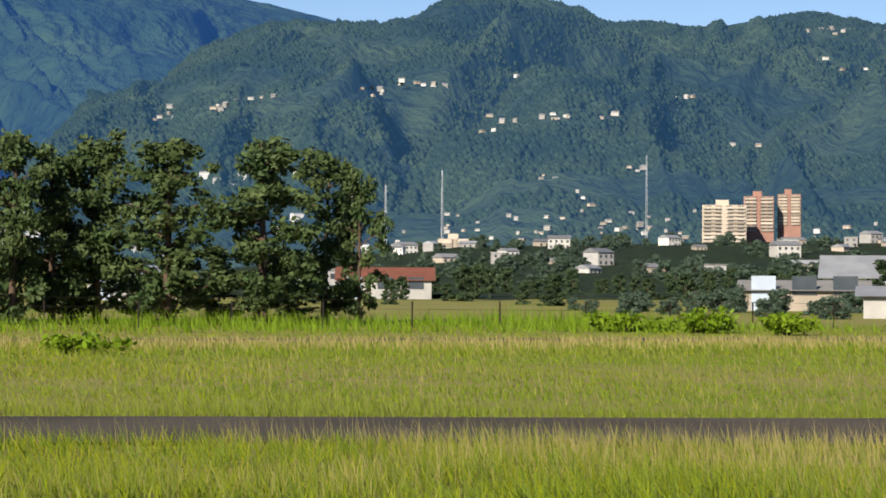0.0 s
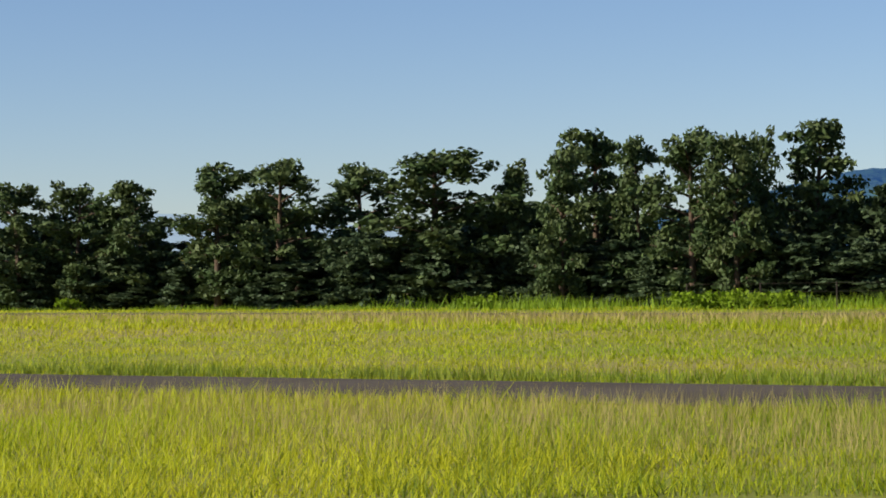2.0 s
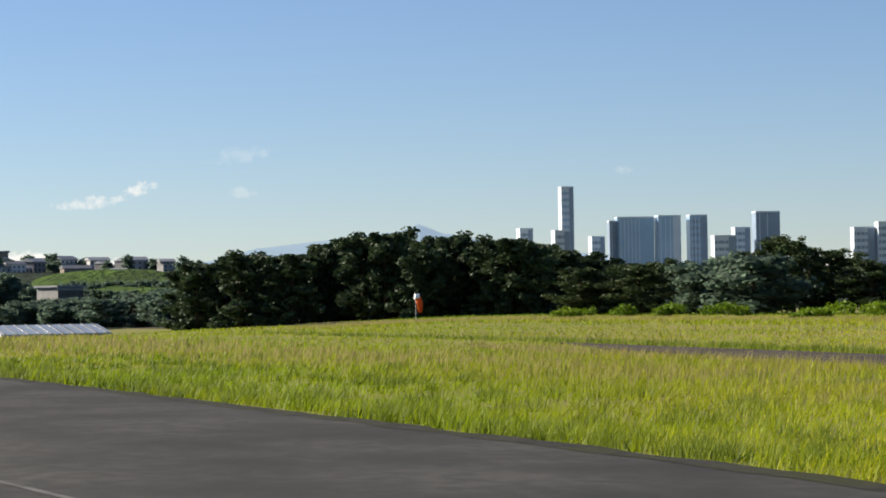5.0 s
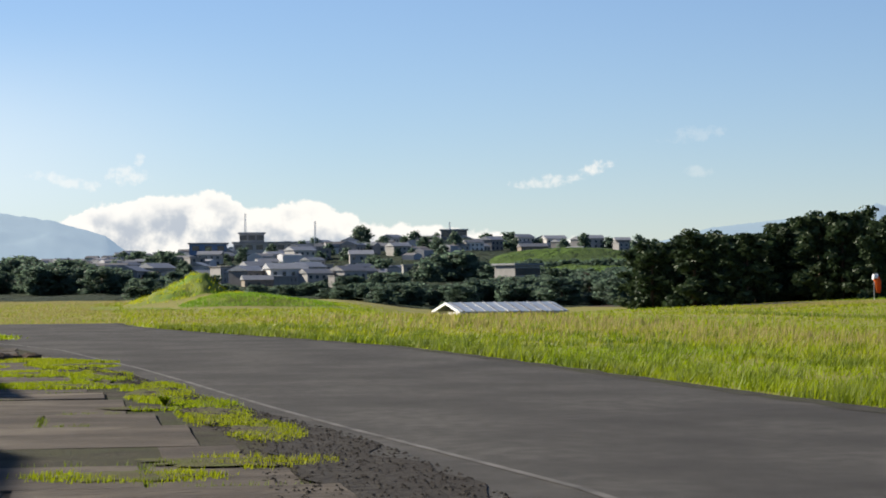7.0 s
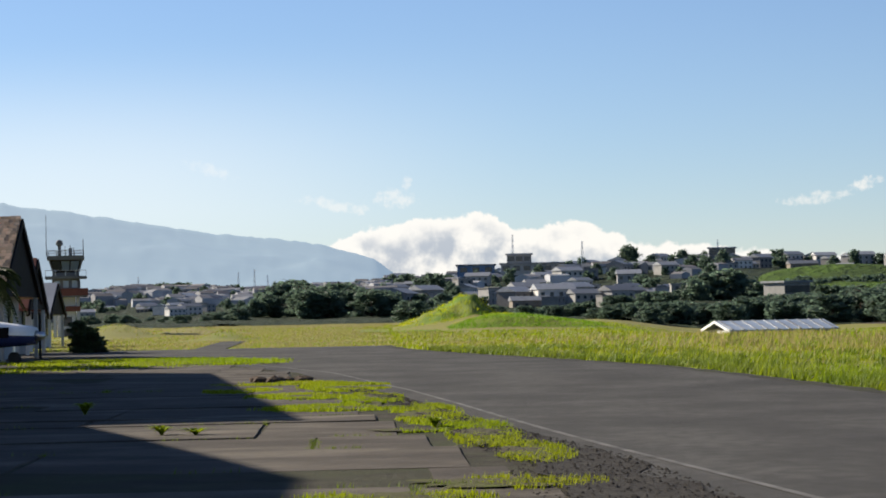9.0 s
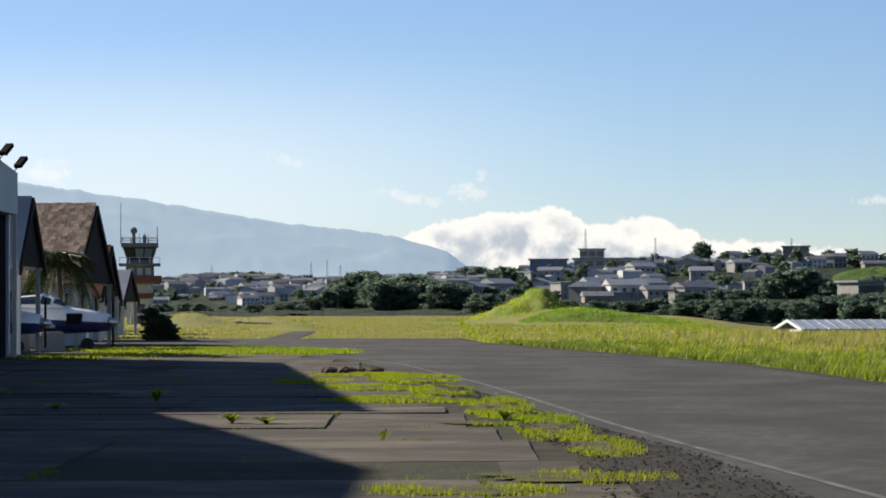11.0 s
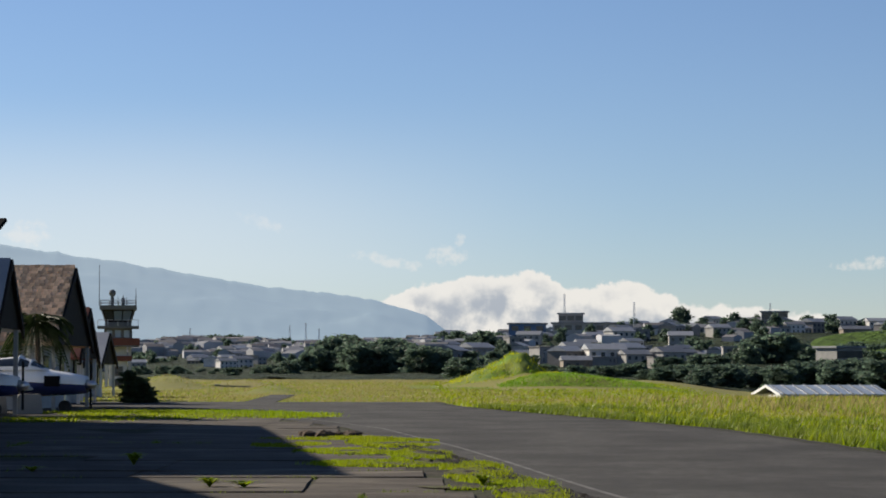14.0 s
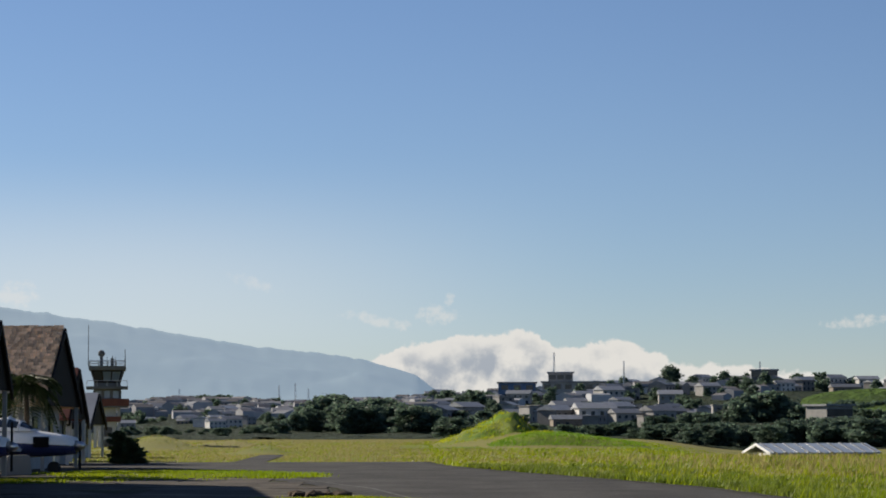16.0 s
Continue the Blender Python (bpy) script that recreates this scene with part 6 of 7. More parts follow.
def shed(m):
    ob = new("long_shed")
    ob.matrix_world = m
    boxes("wall", [(-5.2, 5.2, -3.0, 3.0, -3.2, 0.35)], M["white"], ob, "white plaster wall")
    for s in (-1, 1):
        bm = bmesh.new()
        prism(bm, [(0, 1.15), (s * 3.6, 0.30), (s * 3.6, 0.42), (0, 1.27)], "x", -5.6, 5.6)
        part("roof", bm, M["sheet"], ob, "pale blue-grey metal roof slope")
        bm = bmesh.new()
        prism(bm, [(0, 1.05), (s * 3.6, 0.2), (s * 3.6, 0.45), (0, 1.3)], "x", -5.72, -5.6)
        part("barge_board", bm, M["jet_white"], ob, "white barge board")
    for k in range(10):
        bm = bmesh.new()
        prism(bm, [(0, 1.28), (-3.6, 0.43), (-3.6, 0.48), (0, 1.33)], "x", -5.3 + 1.15 * k, -5.14 + 1.15 * k)
        part("roof_rib", bm, M["zinc"], ob)
    return tagged(ob, "low shed with a pale metal roof behind the grass", "shed")


sx, sy, _ = polar(9.15, 240)
shed(pose(sx, sy, -1.0, 0, 0, 14))

# ---- the town on the hill ----


def house(seed, w, d, h, roof, wall, label, flat_roof=False):
    """A small town house at the origin: walls, roof, windows and a door."""
    r = random.Random(seed)
    ob = new("house")
    boxes("wall", [(-w / 2, w / 2, -d / 2, d / 2, -2.0, h)], M[wall], ob)
    if flat_roof:
        boxes("roof", [(-w / 2 - 0.35, w / 2 + 0.35, -d / 2 - 0.35, d / 2 + 0.35, h, h + 0.3)], M[roof], ob)
    else:
        bm = bmesh.new()
        prism(bm, [(-d / 2 - 0.6, h - 0.1), (d / 2 + 0.6, h - 0.1), (0, h + d * 0.2)], "x", -w / 2 - 0.5, w / 2 + 0.5)
        part("roof", bm, M[roof], ob)
    n = max(2, int(w / 3))
    for fl in range(max(1, int(h / 2.9))):
        for k in range(n):
            x = -w / 2 + w * (k + 0.5) / n
            boxes("window", [(x - 0.6, x + 0.6, -d / 2 - 0.06, -d / 2 - 0.004, 0.9 + 2.8 * fl, 2.2 + 2.8 * fl)], M["window"], ob)
    boxes("door", [(w / 2 - 1.6, w / 2 - 0.7, -d / 2 - 0.05, -d / 2 - 0.004, 0.0, 2.05)], M["timber"], ob)
    return tagged(ob, label, "house", "houses on the hill")


houses = [house(1, 10, 8, 3.2, "zinc", "white", "small white house with a grey metal roof"), house(2, 9, 8, 3.0, "zinc", "cream", "cream house with a dull metal roof"),
          house(3, 12, 9, 6.0, "zinc", "white", "two-storey white house with a grey roof"), house(4, 8, 8, 5.8, "concrete", "concrete", "grey two-storey block with a flat roof", True),
          house(5, 14, 8, 3.4, "zinc", "cream", "long cream house under a metal roof"), house(6, 10, 9, 6.2, "zinc", "concrete", "grey two-storey house with a metal roof")]
rh = np.random.default_rng(31)
first = set()


def settle(k, x, y, turn, scale=1.0, lift=0.0):
    ob = houses[k % len(houses)]
    m = pose(x, y, gz(x, y) + lift, 0, 0, turn)
    if k % len(houses) in first:
        ob = copy_thing(ob, m)
    else:
        first.add(k % len(houses))
        ob.matrix_world = m
    ob.scale = (scale, scale, scale)
    return ob


def town(n, a0, a1, d0, d1, keep=lambda a, d: True, turn0=28.0, size=(0.42, 0.68)):
    for i in range(n):
        az = a0 + (a1 - a0) * rh.random()
        dd = d0 + (d1 - d0) * rh.random()
        if not keep(az, dd):
            continue
        x, y, _ = polar(az, dd)
        settle(int(rh.integers(0, 6)), x, y, -az + turn0 + rh.normal(0, 24), rh.uniform(*size))


town(88, -7.8, 0.5, 620, 1000, size=(0.26, 0.46))
town(88, 0.0, 8.2, 560, 960, size=(0.38, 0.66))
town(28, -0.5, 7.2, 500, 620)
town(14, -7.5, -2.2, 520, 640, size=(0.28, 0.42))
town(22, 8.0, 13.0, 780, 960)
town(14, 19.5, 30.5, 620, 950)
town(36, 103.8, 118, 520, 1000)
town(4, 84, 103, 300, 560)



def crowded_roofs(n, a0, a1, d0, d1, seed, label, on=None):
    """Many small gabled houses too far off to tell apart, joined: walls pale, roofs dull metal."""
    r = np.random.default_rng(seed)
    verts, faces, kinds = [], [], []
    for i in range(n):
        az, dd = r.uniform(a0, a1), r.uniform(d0, d1)
        x, y, _ = polar(az, dd)
        z, big = gz(x, y), 1.0
        if on:
            hit, at, _, _ = on.ray_cast(Vector((x, y, 2000)), Vector((0, 0, -1)))
            if not hit:
                continue
            z, big = at.z, 1.1
        w, d, h, up = big * r.uniform(1.6, 3.6), big * r.uniform(1.6, 2.6), big * r.uniform(1.5, 3.4), big * r.uniform(0.3, 0.9)
        a = radians(-az + r.normal(20, 30))
        c, sn = math.cos(a), math.sin(a)
        k = len(verts)
        for px, py, pz in ((-w, -d, -1.5), (w, -d, -1.5), (w, d, -1.5), (-w, d, -1.5), (-w, -d, h), (w, -d, h), (w, d, h), (-w, d, h), (-w, 0, h + up), (w, 0, h + up)):
            verts.append((x + px * c - py * sn, y + px * sn + py * c, z + pz))
        for f, kind in (((0, 1, 5, 4), 0), ((1, 2, 6, 9, 5), 0), ((2, 3, 7, 6), 0), ((3, 0, 4, 8, 7), 0), ((4, 5, 9, 8), 1), ((6, 7, 8, 9), 1)):
            faces.append(tuple(k + v for v in f))
            kinds.append(kind)
    ob = raw("crowded_houses", verts, faces, M["far_wall"])
    ob.data.materials.append(M["far_roof"])
    ob.data.polygons.foreach_set("material_index", kinds)
    return tagged(ob, label, "houses", kind="stuff")


M["far_wall"] = material("mixed_far_walls", (0.42, 0.43, 0.44), (0.26, 0.26, 0.27), 0.05, 0.8, space="World", per="island")
M["far_roof"] = material("mixed_far_roofs", (0.22, 0.23, 0.25), (0.13, 0.12, 0.12), 0.05, 0.8, space="World", per="island")
crowded_roofs(330, -8.5, 1.0, 660, 1050, 5, "small pale houses crowded on the far slope")
crowded_roofs(50, 1.0, 8.6, 700, 960, 6, "small pale houses crowded below the hilltop")

crowded_roofs(330, 79, 103, 1960, 2330, 7, "pale houses crowded on the lower mountain slope", blue_ob)
crowded_roofs(60, 88, 104, 1150, 1450, 8, "pale houses scattered at the foot of the hillside", hill_ob)

# white houses on the green hillside, bearing and height as angles
rg = np.random.default_rng(8)
depsgraph = bpy.context.evaluated_depsgraph_get()
SPECKS = [(98.9, 3.70), (99.2, 3.74), (99.5, 3.88), (100.4, 3.94), (100.6, 3.9), (101.5, 4.11), (101.2, 4.05), (103.5, 4.3), (103.8, 4.35), (104.0, 4.37), (105.0, 4.50), (105.3, 4.52), (105.5, 4.55), (106.9, 4.66), (107.2, 4.62), (107.3, 3.72), (108.2, 3.77),
          (108.6, 3.74), (109.0, 3.76), (106.7, 3.42), (114.5, 5.7), (114.8, 5.75), (115.2, 5.7), (114.2, 5.1), (115.3, 4.9), (111.0, 4.2), (94.5, 3.5), (92.4, 3.1), (98.0, 3.2), (110.0, 2.6), (112.5, 3.1), (108.0, 2.4)]
SPECKS += [(104.5 + 13 * rg.random(), 0.95 + 1.0 * rg.random() ** 1.6) for _ in range(34)]
for i, (az, el) in enumerate(SPECKS):
    ray = Vector(aimed(az, el)) - Vector(EYE)
    hit, place, normal, _, ob_hit, _ = scene.ray_cast(depsgraph, Vector(EYE), ray.normalized())
    if hit and place.length > 900:
        for k in range(3 if i < 32 else 2):
            off = Vector((math.cos(radians(az)), -math.sin(radians(az)), 0)) * rg.normal(0, 0.006) * place.length
            s = rg.uniform(7, 13) * place.length / 56000
            o = copy_thing(houses[(i + k) % 6], pose(place.x + off.x, place.y + off.y, place.z + rg.uniform(-1, 4), 0, 0, -az + rg.normal(0, 25)))
            o.name = "cottage"
            o.scale = (s, s, s)
            tagged(o, "pale hillside house far above the airfield", group="houses on the mountain side")


def long_block(name, m, w, d, floors, wall, label, roof="zinc", band="window"):
    ob = new(name)
    ob.matrix_world = m
    h = floors * 3.0
    boxes("wall", [(-w / 2, w / 2, -d / 2, d / 2, -3, h)], M[wall], ob)
    boxes("roof", [(-w / 2 - 0.5, w / 2 + 0.5, -d / 2 - 0.5, d / 2 + 0.5, h, h + 0.4)], M[roof], ob)
    n = max(3, int(w / 3.2))
    for f in range(floors):
        for k in range(n):
            x = -w / 2 + w * (k + 0.5) / n
            boxes("window", [(x - 1.1, x + 1.1, -d / 2 - 0.08, -d / 2 - 0.004, f * 3 + 0.9, f * 3 + 2.4)], M[band], ob)
    return tagged(ob, label, "building", "large buildings on the hill")


M["blue_wall"] = material("blue_painted_wall", (0.0975, 0.18, 0.315), (0.0825, 0.15, 0.27), 0.2, 0.7)


def on_hill(az, d, lift=0.0):
    x, y, _ = polar(az, d)
    return pose(x, y, gz(x, y) + lift - 1.0, 0, 0, -az)


long_block("town_hall", on_hill(3.75, 800, 0.0), 20, 14, 2, "white", "wide pale two-storey building on the hilltop")
long_block("town_block", on_hill(2.45, 805, 0.5), 12, 14, 2, "blue_wall", "blue-walled hall on the hilltop")
long_block("stair_tower", on_hill(3.45, 815, 6.2), 8, 8, 1, "concrete", "grey roof block on the hilltop building")
long_block("square_block", on_hill(8.1, 860, 1.0), 9, 9, 2, "concrete", "grey block with a flat roof on the hilltop")
hall_place = on_hill(9.55, 520) @ Euler((0, 0, radians(38))).to_matrix().to_4x4()
hall_place.translation.z = 3.2
long_block("white_hall", hall_place, 6.6, 7, 1, "white", "small white building below the green bank")
long_block("yellow_block", on_hill(6.6, 800, 0.2), 10, 9, 1, "cream", "cream low building near the hilltop")
long_block("terrace", on_hill(5.4, 780, 0.2), 13, 10, 1, "white", "long pale terrace under a grey roof")
long_block("depot", on_hill(0.3, 640, 0.0), 10, 9, 1, "concrete", "grey depot among dark trees")
for az, el in ((9.6, 1.0), (10.4, 1.0), (11.3, 0.98), (12.1, 0.98)):
    settle(int(az * 10), *polar(az, 880)[:2], -az + 20, 0.62)

# the terraced green bank between town and wood
bm = bmesh.new()
cols, rows = 60, 16
grid = []
for i in range(rows + 1):
    row = []
    for k in range(cols + 1):
        az = 8.9 + 3.9 * k / cols
        dd = 540 + 170 * i / rows
        x, y, _ = polar(az, dd)
        step = math.floor(i / 4) * 1.5 + smooth(0.3, 0.8, (i % 4) / 4) * 1.5
        edge_f = math.sin(math.pi * k / cols) ** 0.5
        row.append(bm.verts.new((x, y, gz(x, y) + edge_f * (step * 0.75 + 0.5 * noise.noise((x * 0.05, y * 0.05, 1))) + 0.05)))
    grid.append(row)
for i in range(rows):
    for k in range(cols):
        bm.faces.new((grid[i][k], grid[i][k + 1], grid[i + 1][k + 1], grid[i + 1][k]))
M["bank"] = material("terraced_turf", (0.0936, 0.1728, 0.0144), (0.0576, 0.108, 0.0108), 0.09, 0.9, space="World", c3=(0.036, 0.0648, 0.00864), scale3=0.035, bump=1.5, bump_scale=0.4)
tagged(part("trim_green_bank", bm, M["bank"], smooth=True), "terraced bright green bank below the houses", "bank", kind="structure")

# ---- trees of the town ----
rt2 = np.random.default_rng(17)
used.clear()
used.update(t.name for t in broads if t.users_collection and t.location.length > 1)
used.update(t.name for t in hedges + pines)


LOW = [lumpy_crown(np.random.default_rng(90 + k), 0.5, 34, 1) for k in range(5)]
WOODS = {"town": [], "suburb": []}


def far_tree(az, x, y, z, h, wide):
    V, T = LOW[int(rt2.integers(0, 5))]
    a = rt2.uniform(0, math.tau)
    c, s = math.cos(a) * wide, math.sin(a) * wide
    WOODS["town" if az < 60 else "suburb"].append((np.stack([x + V[:, 0] * c - V[:, 1] * s, y + V[:, 0] * s + V[:, 1] * c, z + (V[:, 2] - 0.6) * h / 10], 1), T))


def grove(n, a0, a1, d0, d1, h0, h1, kinds, group, label, sink=0.7):
    for i in range(n):
        az = a0 + (a1 - a0) * (i + rt2.random()) / n
        dd = d0 + (d1 - d0) * rt2.random()
        x, y, _ = polar(az, dd)
        h = rt2.uniform(h0, h1)
        if dd > 575:
            far_tree(az, x, y, gz(x, y) - sink, h, h / 10 * rt2.uniform(1.0, 1.6))
            continue
        plant(kinds, int(rt2.integers(0, 99)), x, y, gz(x, y) - sink, h, h / 10 * rt2.uniform(0.95, 1.5), rt2.uniform(0, 360), group, label)


LB = "round dark green tree among the town houses"


def band(n, tops, d0, d1, group, label, kinds=broads, wide=(1.5, 2.2)):
    """A closed belt of trees whose tops follow a line of heights given as angles."""
    for i in range(n):
        az = tops[0][0] + (tops[-1][0] - tops[0][0]) * (i + rt2.random()) / n
        dd = d0 + (d1 - d0) * rt2.random()
        x, y, _ = polar(az, dd)
        h = 1.72 + dd * math.tan(radians(between(tops, az))) - gz(x, y) + 0.5 - rt2.random() ** 2 * 1.4
        h = max(1.6, h)
        if dd > 555:
            far_tree(az, x, y, gz(x, y) - 0.5, h, h / 10 * rt2.uniform(*wide))
            continue
        plant(kinds, int(rt2.integers(0, 99)), x, y, gz(x, y) - 0.5, h, h / 10 * rt2.uniform(*wide), rt2.uniform(0, 360), group, label)


band(44, [(0.7, 0.42), (1.6, 0.3), (2.9, 0.16), (4.4, 0.13), (5, 0.19), (6.2, 0.15), (7.2, 0.22), (7.9, 0.12), (8.8, 0.26), (9.2, 0.14), (10, 0.14), (10.4, 0.3), (11, 0.34), (12, 0.28), (12.8, 0.7)], 396, 432, "trees along the field edge", "low dark green tree along the field edge", broads, (1.9, 2.9))
band(34, [(1.0, 0.5), (2.4, 0.42), (3.6, 0.28), (4.6, 0.36), (5.4, 0.3), (6.2, 0.42), (7.0, 0.4)], 500, 600, "trees below the town", LB)
band(20, [(8.9, 0.3), (10.2, 0.32), (11.0, 0.4), (12.6, 0.45)], 450, 500, "trees below the town", LB)
band(16, [(-7.0, 0.3), (-5.5, 0.36), (-3.9, 0.34), (-2.8, 0.5)], 600, 680, "trees below the town", LB)
band(46, [(-2.75, 0.32), (-2.5, 0.5), (-1.82, 0.88), (-1.29, 0.66), (-0.75, 0.8), (-0.1, 0.64), (0.58, 0.46), (1.2, 0.3)], 490, 560, "trees below the town", LB)
band(26, [(-6.8, 0.1), (-5.66, 0.1), (-4.6, 0.05), (-3.6, 0.12), (-2.7, 0.28)], 470, 540, "trees below the town", LB)
band(20, [(6.8, 0.3), (7.1, 0.52), (7.69, 0.86), (8.23, 1.0), (8.9, 0.57), (9.1, 0.3)], 560, 610, "trees below the town", "large dark green tree on the slope below the town")
band(15, [(1.0, 0.6), (1.39, 1.02), (1.9, 0.85), (2.1, 0.7)], 720, 800, "trees on the skyline", LB)
band(22, [(-5.2, 0.7), (-4.93, 0.8), (-4.34, 0.86), (-3.48, 0.75), (-3.2, 0.6)], 860, 930, "trees on the skyline", LB)
band(26, [(9.0, 0.55), (10.2, 0.50), (11.5, 0.47), (12.6, 0.6)], 585, 600, "bushes on the terraces", "dark bush on the terraced green bank", broads, (1.6, 2.4))
band(22, [(9.6, 0.70), (10.9, 0.73), (12.6, 0.66)], 640, 655, "bushes on the terraces", "dark bush on the terraced green bank", broads, (1.6, 2.4))
grove(110, -7.6, 0.5, 590, 960, 2.4, 5.5, broads, "trees in the town", LB)
grove(95, 0.3, 8.6, 590, 940, 3.2, 6.8, broads, "trees in the town", LB)
grove(16, 6.0, 12.8, 800, 930, 4.5, 8.0, broads, "trees on the skyline", LB)
grove(22, 19.0, 31.0, 500, 800, 4.0, 7.0, broads, "trees below the city", "dark green tree among roofs below the city")
grove(100, 104.0, 119.0, 380, 1000, 4.0, 7.5, broads, "trees of the suburb", "green tree among suburb houses")
grove(44, 104.2, 119, 190, 420, 2.6, 5.2, hedges, "bushes behind the runway", "dark green bushy tree behind the runway")
grove(14, 108.5, 116, 140, 190, 1.6, 2.8, broads, "bushes behind the runway", "olive green bushy tree behind the runway")
x, y, _ = polar(5.95, 810)
plant(broads, 1, x, y, gz(x, y) - 0.2, 9.5, 1.25, 40, "trees on the skyline", "umbrella-shaped tree on the hill skyline")
for i in range(9):
    az = -6.72 + 0.5 * i / 8
    x, y, _ = polar(az, 124 + 1.2 * (i % 3))
    plant(hedges, i, x, y, 0.0, between([(-6.72, 1.7), (-6.5, 1.4), (-6.2, 0.8)], az), 0.2, i * 50, "hedge by the tower", "dark clipped bush at the edge of the apron")

for key, lb in (("town", "dark green trees growing between the town houses"), ("suburb", "dark green trees between the suburb houses")):
    shift_n, vs, ts = 0, [], []
    for V, T in WOODS[key]:
        vs.append(V)
        ts.append(T + shift_n)
        shift_n += len(V)
    tagged(array_mesh(key + "_trees", np.concatenate(vs), np.concatenate(ts), M["leaf"]), lb, "trees", kind="stuff")

# lattice masts on the skyline


def mast(m, h, label):
    ob = new("radio_mast")
    ob.matrix_world = m
    for a in range(3):
        c, s = math.cos(a * 2.094), math.sin(a * 2.094)
        bm = bmesh.new()
        tube(bm, [(c * 0.5, s * 0.5, -1), (c * 0.2, s * 0.2, h)], 0.09, 5)
        part("leg", bm, M["metal"], ob)
    for k in range(int(h / 2)):
        bm = bmesh.new()
        r0, r1 = 0.5 - 0.3 * (2 * k) / h, 0.5 - 0.3 * (2 * k + 2) / h
        tube(bm, [(r0, 0, 2 * k), (-r1 * 0.5, r1 * 0.87, 2 * k + 2)], 0.05, 4)
        part("brace", bm, M["metal"], ob)
    return tagged(ob, label, "mast", "masts over the town")


for az, d, h in ((-3.02, 960, 9), (-2.65, 960, 10), (-2.35, 960, 8), (3.3, 815, 15), (-5.3, 950, 7), (41.0, 700, 22), (104.3, 900, 26), (110.3, 1050, 38), (105.6, 1050, 34), (4.9, 830, 11), (8.0, 865, 9)):
    x, y, _ = polar(az, d)
    mast(pose(x, y, gz(x, y)), h, "slim grey lattice mast above the roofs")

# ---- the city skyline ----


def tower_block(name, az, wide, el, d, depth, kind, label, face="glass_tower", side="dark_tower", crown=0.0, base_el=0.55, ribs=5):
    """A city tower by its bearing, angular width and angular height."""
    x, y, _ = polar(az, d)
    w = d * math.tan(radians(wide))
    top = 1.72 + d * math.tan(radians(el))
    lo = 1.72 + d * math.tan(radians(base_el)) - 25
    ob = new(name)
    ob.matrix_world = pose(x, y, 0, 0, 0, -az + 14)
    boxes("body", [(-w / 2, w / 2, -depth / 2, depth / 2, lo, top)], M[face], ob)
    # side strip; in the dark tone it paints the tower's shaded face
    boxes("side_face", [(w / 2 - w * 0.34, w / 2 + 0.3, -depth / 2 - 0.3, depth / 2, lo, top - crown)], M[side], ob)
    boxes("parapet", [(-w / 2 - 0.2, w / 2 + 0.4, -depth / 2 - 0.4, depth / 2 + 0.2, top, top + 1.5)], M["pale_tower"], ob)
    fl = int((top - lo - 25) / 7)
    for k in range(fl):
        z = top - 4 - 7 * k
        boxes("window_band", [(-w / 2 + 0.5, w / 2 - w * 0.34 - 0.3, -depth / 2 - 0.25, -depth / 2 - 0.01, z - 3.2, z)], M["dark_tower"] if kind == "bands" else M["glass_tower"], ob)
    for k in range(ribs):
        xx = -w / 2 + (w * 0.64) * (k + 0.5) / ribs
        boxes("rib", [(xx - 0.4, xx + 0.4, -depth / 2 - 0.5, -depth / 2 - 0.26, lo, top - 1)], M["pale_tower"], ob)
    return tagged(ob, label, "skyscraper", "towers of the city")


CITY = 2600
tower_block("skyscraper", 21.16, 0.28, 2.60, CITY, 14, "plain", "tall slender skyscraper with a sunlit and a shaded face painted in", "pale_tower", "dark_tower", ribs=2)
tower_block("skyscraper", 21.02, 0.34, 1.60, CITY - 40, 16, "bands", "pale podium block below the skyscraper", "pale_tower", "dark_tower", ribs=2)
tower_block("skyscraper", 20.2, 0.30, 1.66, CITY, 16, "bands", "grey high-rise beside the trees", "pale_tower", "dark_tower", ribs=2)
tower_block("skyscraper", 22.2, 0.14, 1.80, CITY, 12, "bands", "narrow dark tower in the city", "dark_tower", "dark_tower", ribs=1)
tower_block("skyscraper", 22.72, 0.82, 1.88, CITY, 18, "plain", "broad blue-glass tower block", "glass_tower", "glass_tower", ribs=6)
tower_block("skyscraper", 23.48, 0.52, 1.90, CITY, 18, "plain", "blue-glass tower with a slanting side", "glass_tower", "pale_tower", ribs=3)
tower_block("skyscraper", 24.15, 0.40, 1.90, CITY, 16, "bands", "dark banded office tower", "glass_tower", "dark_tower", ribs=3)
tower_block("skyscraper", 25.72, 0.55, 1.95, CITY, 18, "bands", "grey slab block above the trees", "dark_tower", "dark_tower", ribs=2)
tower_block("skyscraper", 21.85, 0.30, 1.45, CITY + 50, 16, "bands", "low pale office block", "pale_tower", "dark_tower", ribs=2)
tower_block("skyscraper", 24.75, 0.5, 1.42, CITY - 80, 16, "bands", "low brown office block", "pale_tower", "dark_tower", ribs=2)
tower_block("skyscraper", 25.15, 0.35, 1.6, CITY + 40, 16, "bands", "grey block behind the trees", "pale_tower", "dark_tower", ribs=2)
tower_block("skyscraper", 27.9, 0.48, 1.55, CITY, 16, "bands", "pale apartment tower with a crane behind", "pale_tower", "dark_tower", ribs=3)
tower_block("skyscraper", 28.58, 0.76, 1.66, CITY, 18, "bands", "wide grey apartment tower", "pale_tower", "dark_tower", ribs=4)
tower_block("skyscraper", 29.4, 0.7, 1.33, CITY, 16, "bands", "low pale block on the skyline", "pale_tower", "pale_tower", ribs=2)

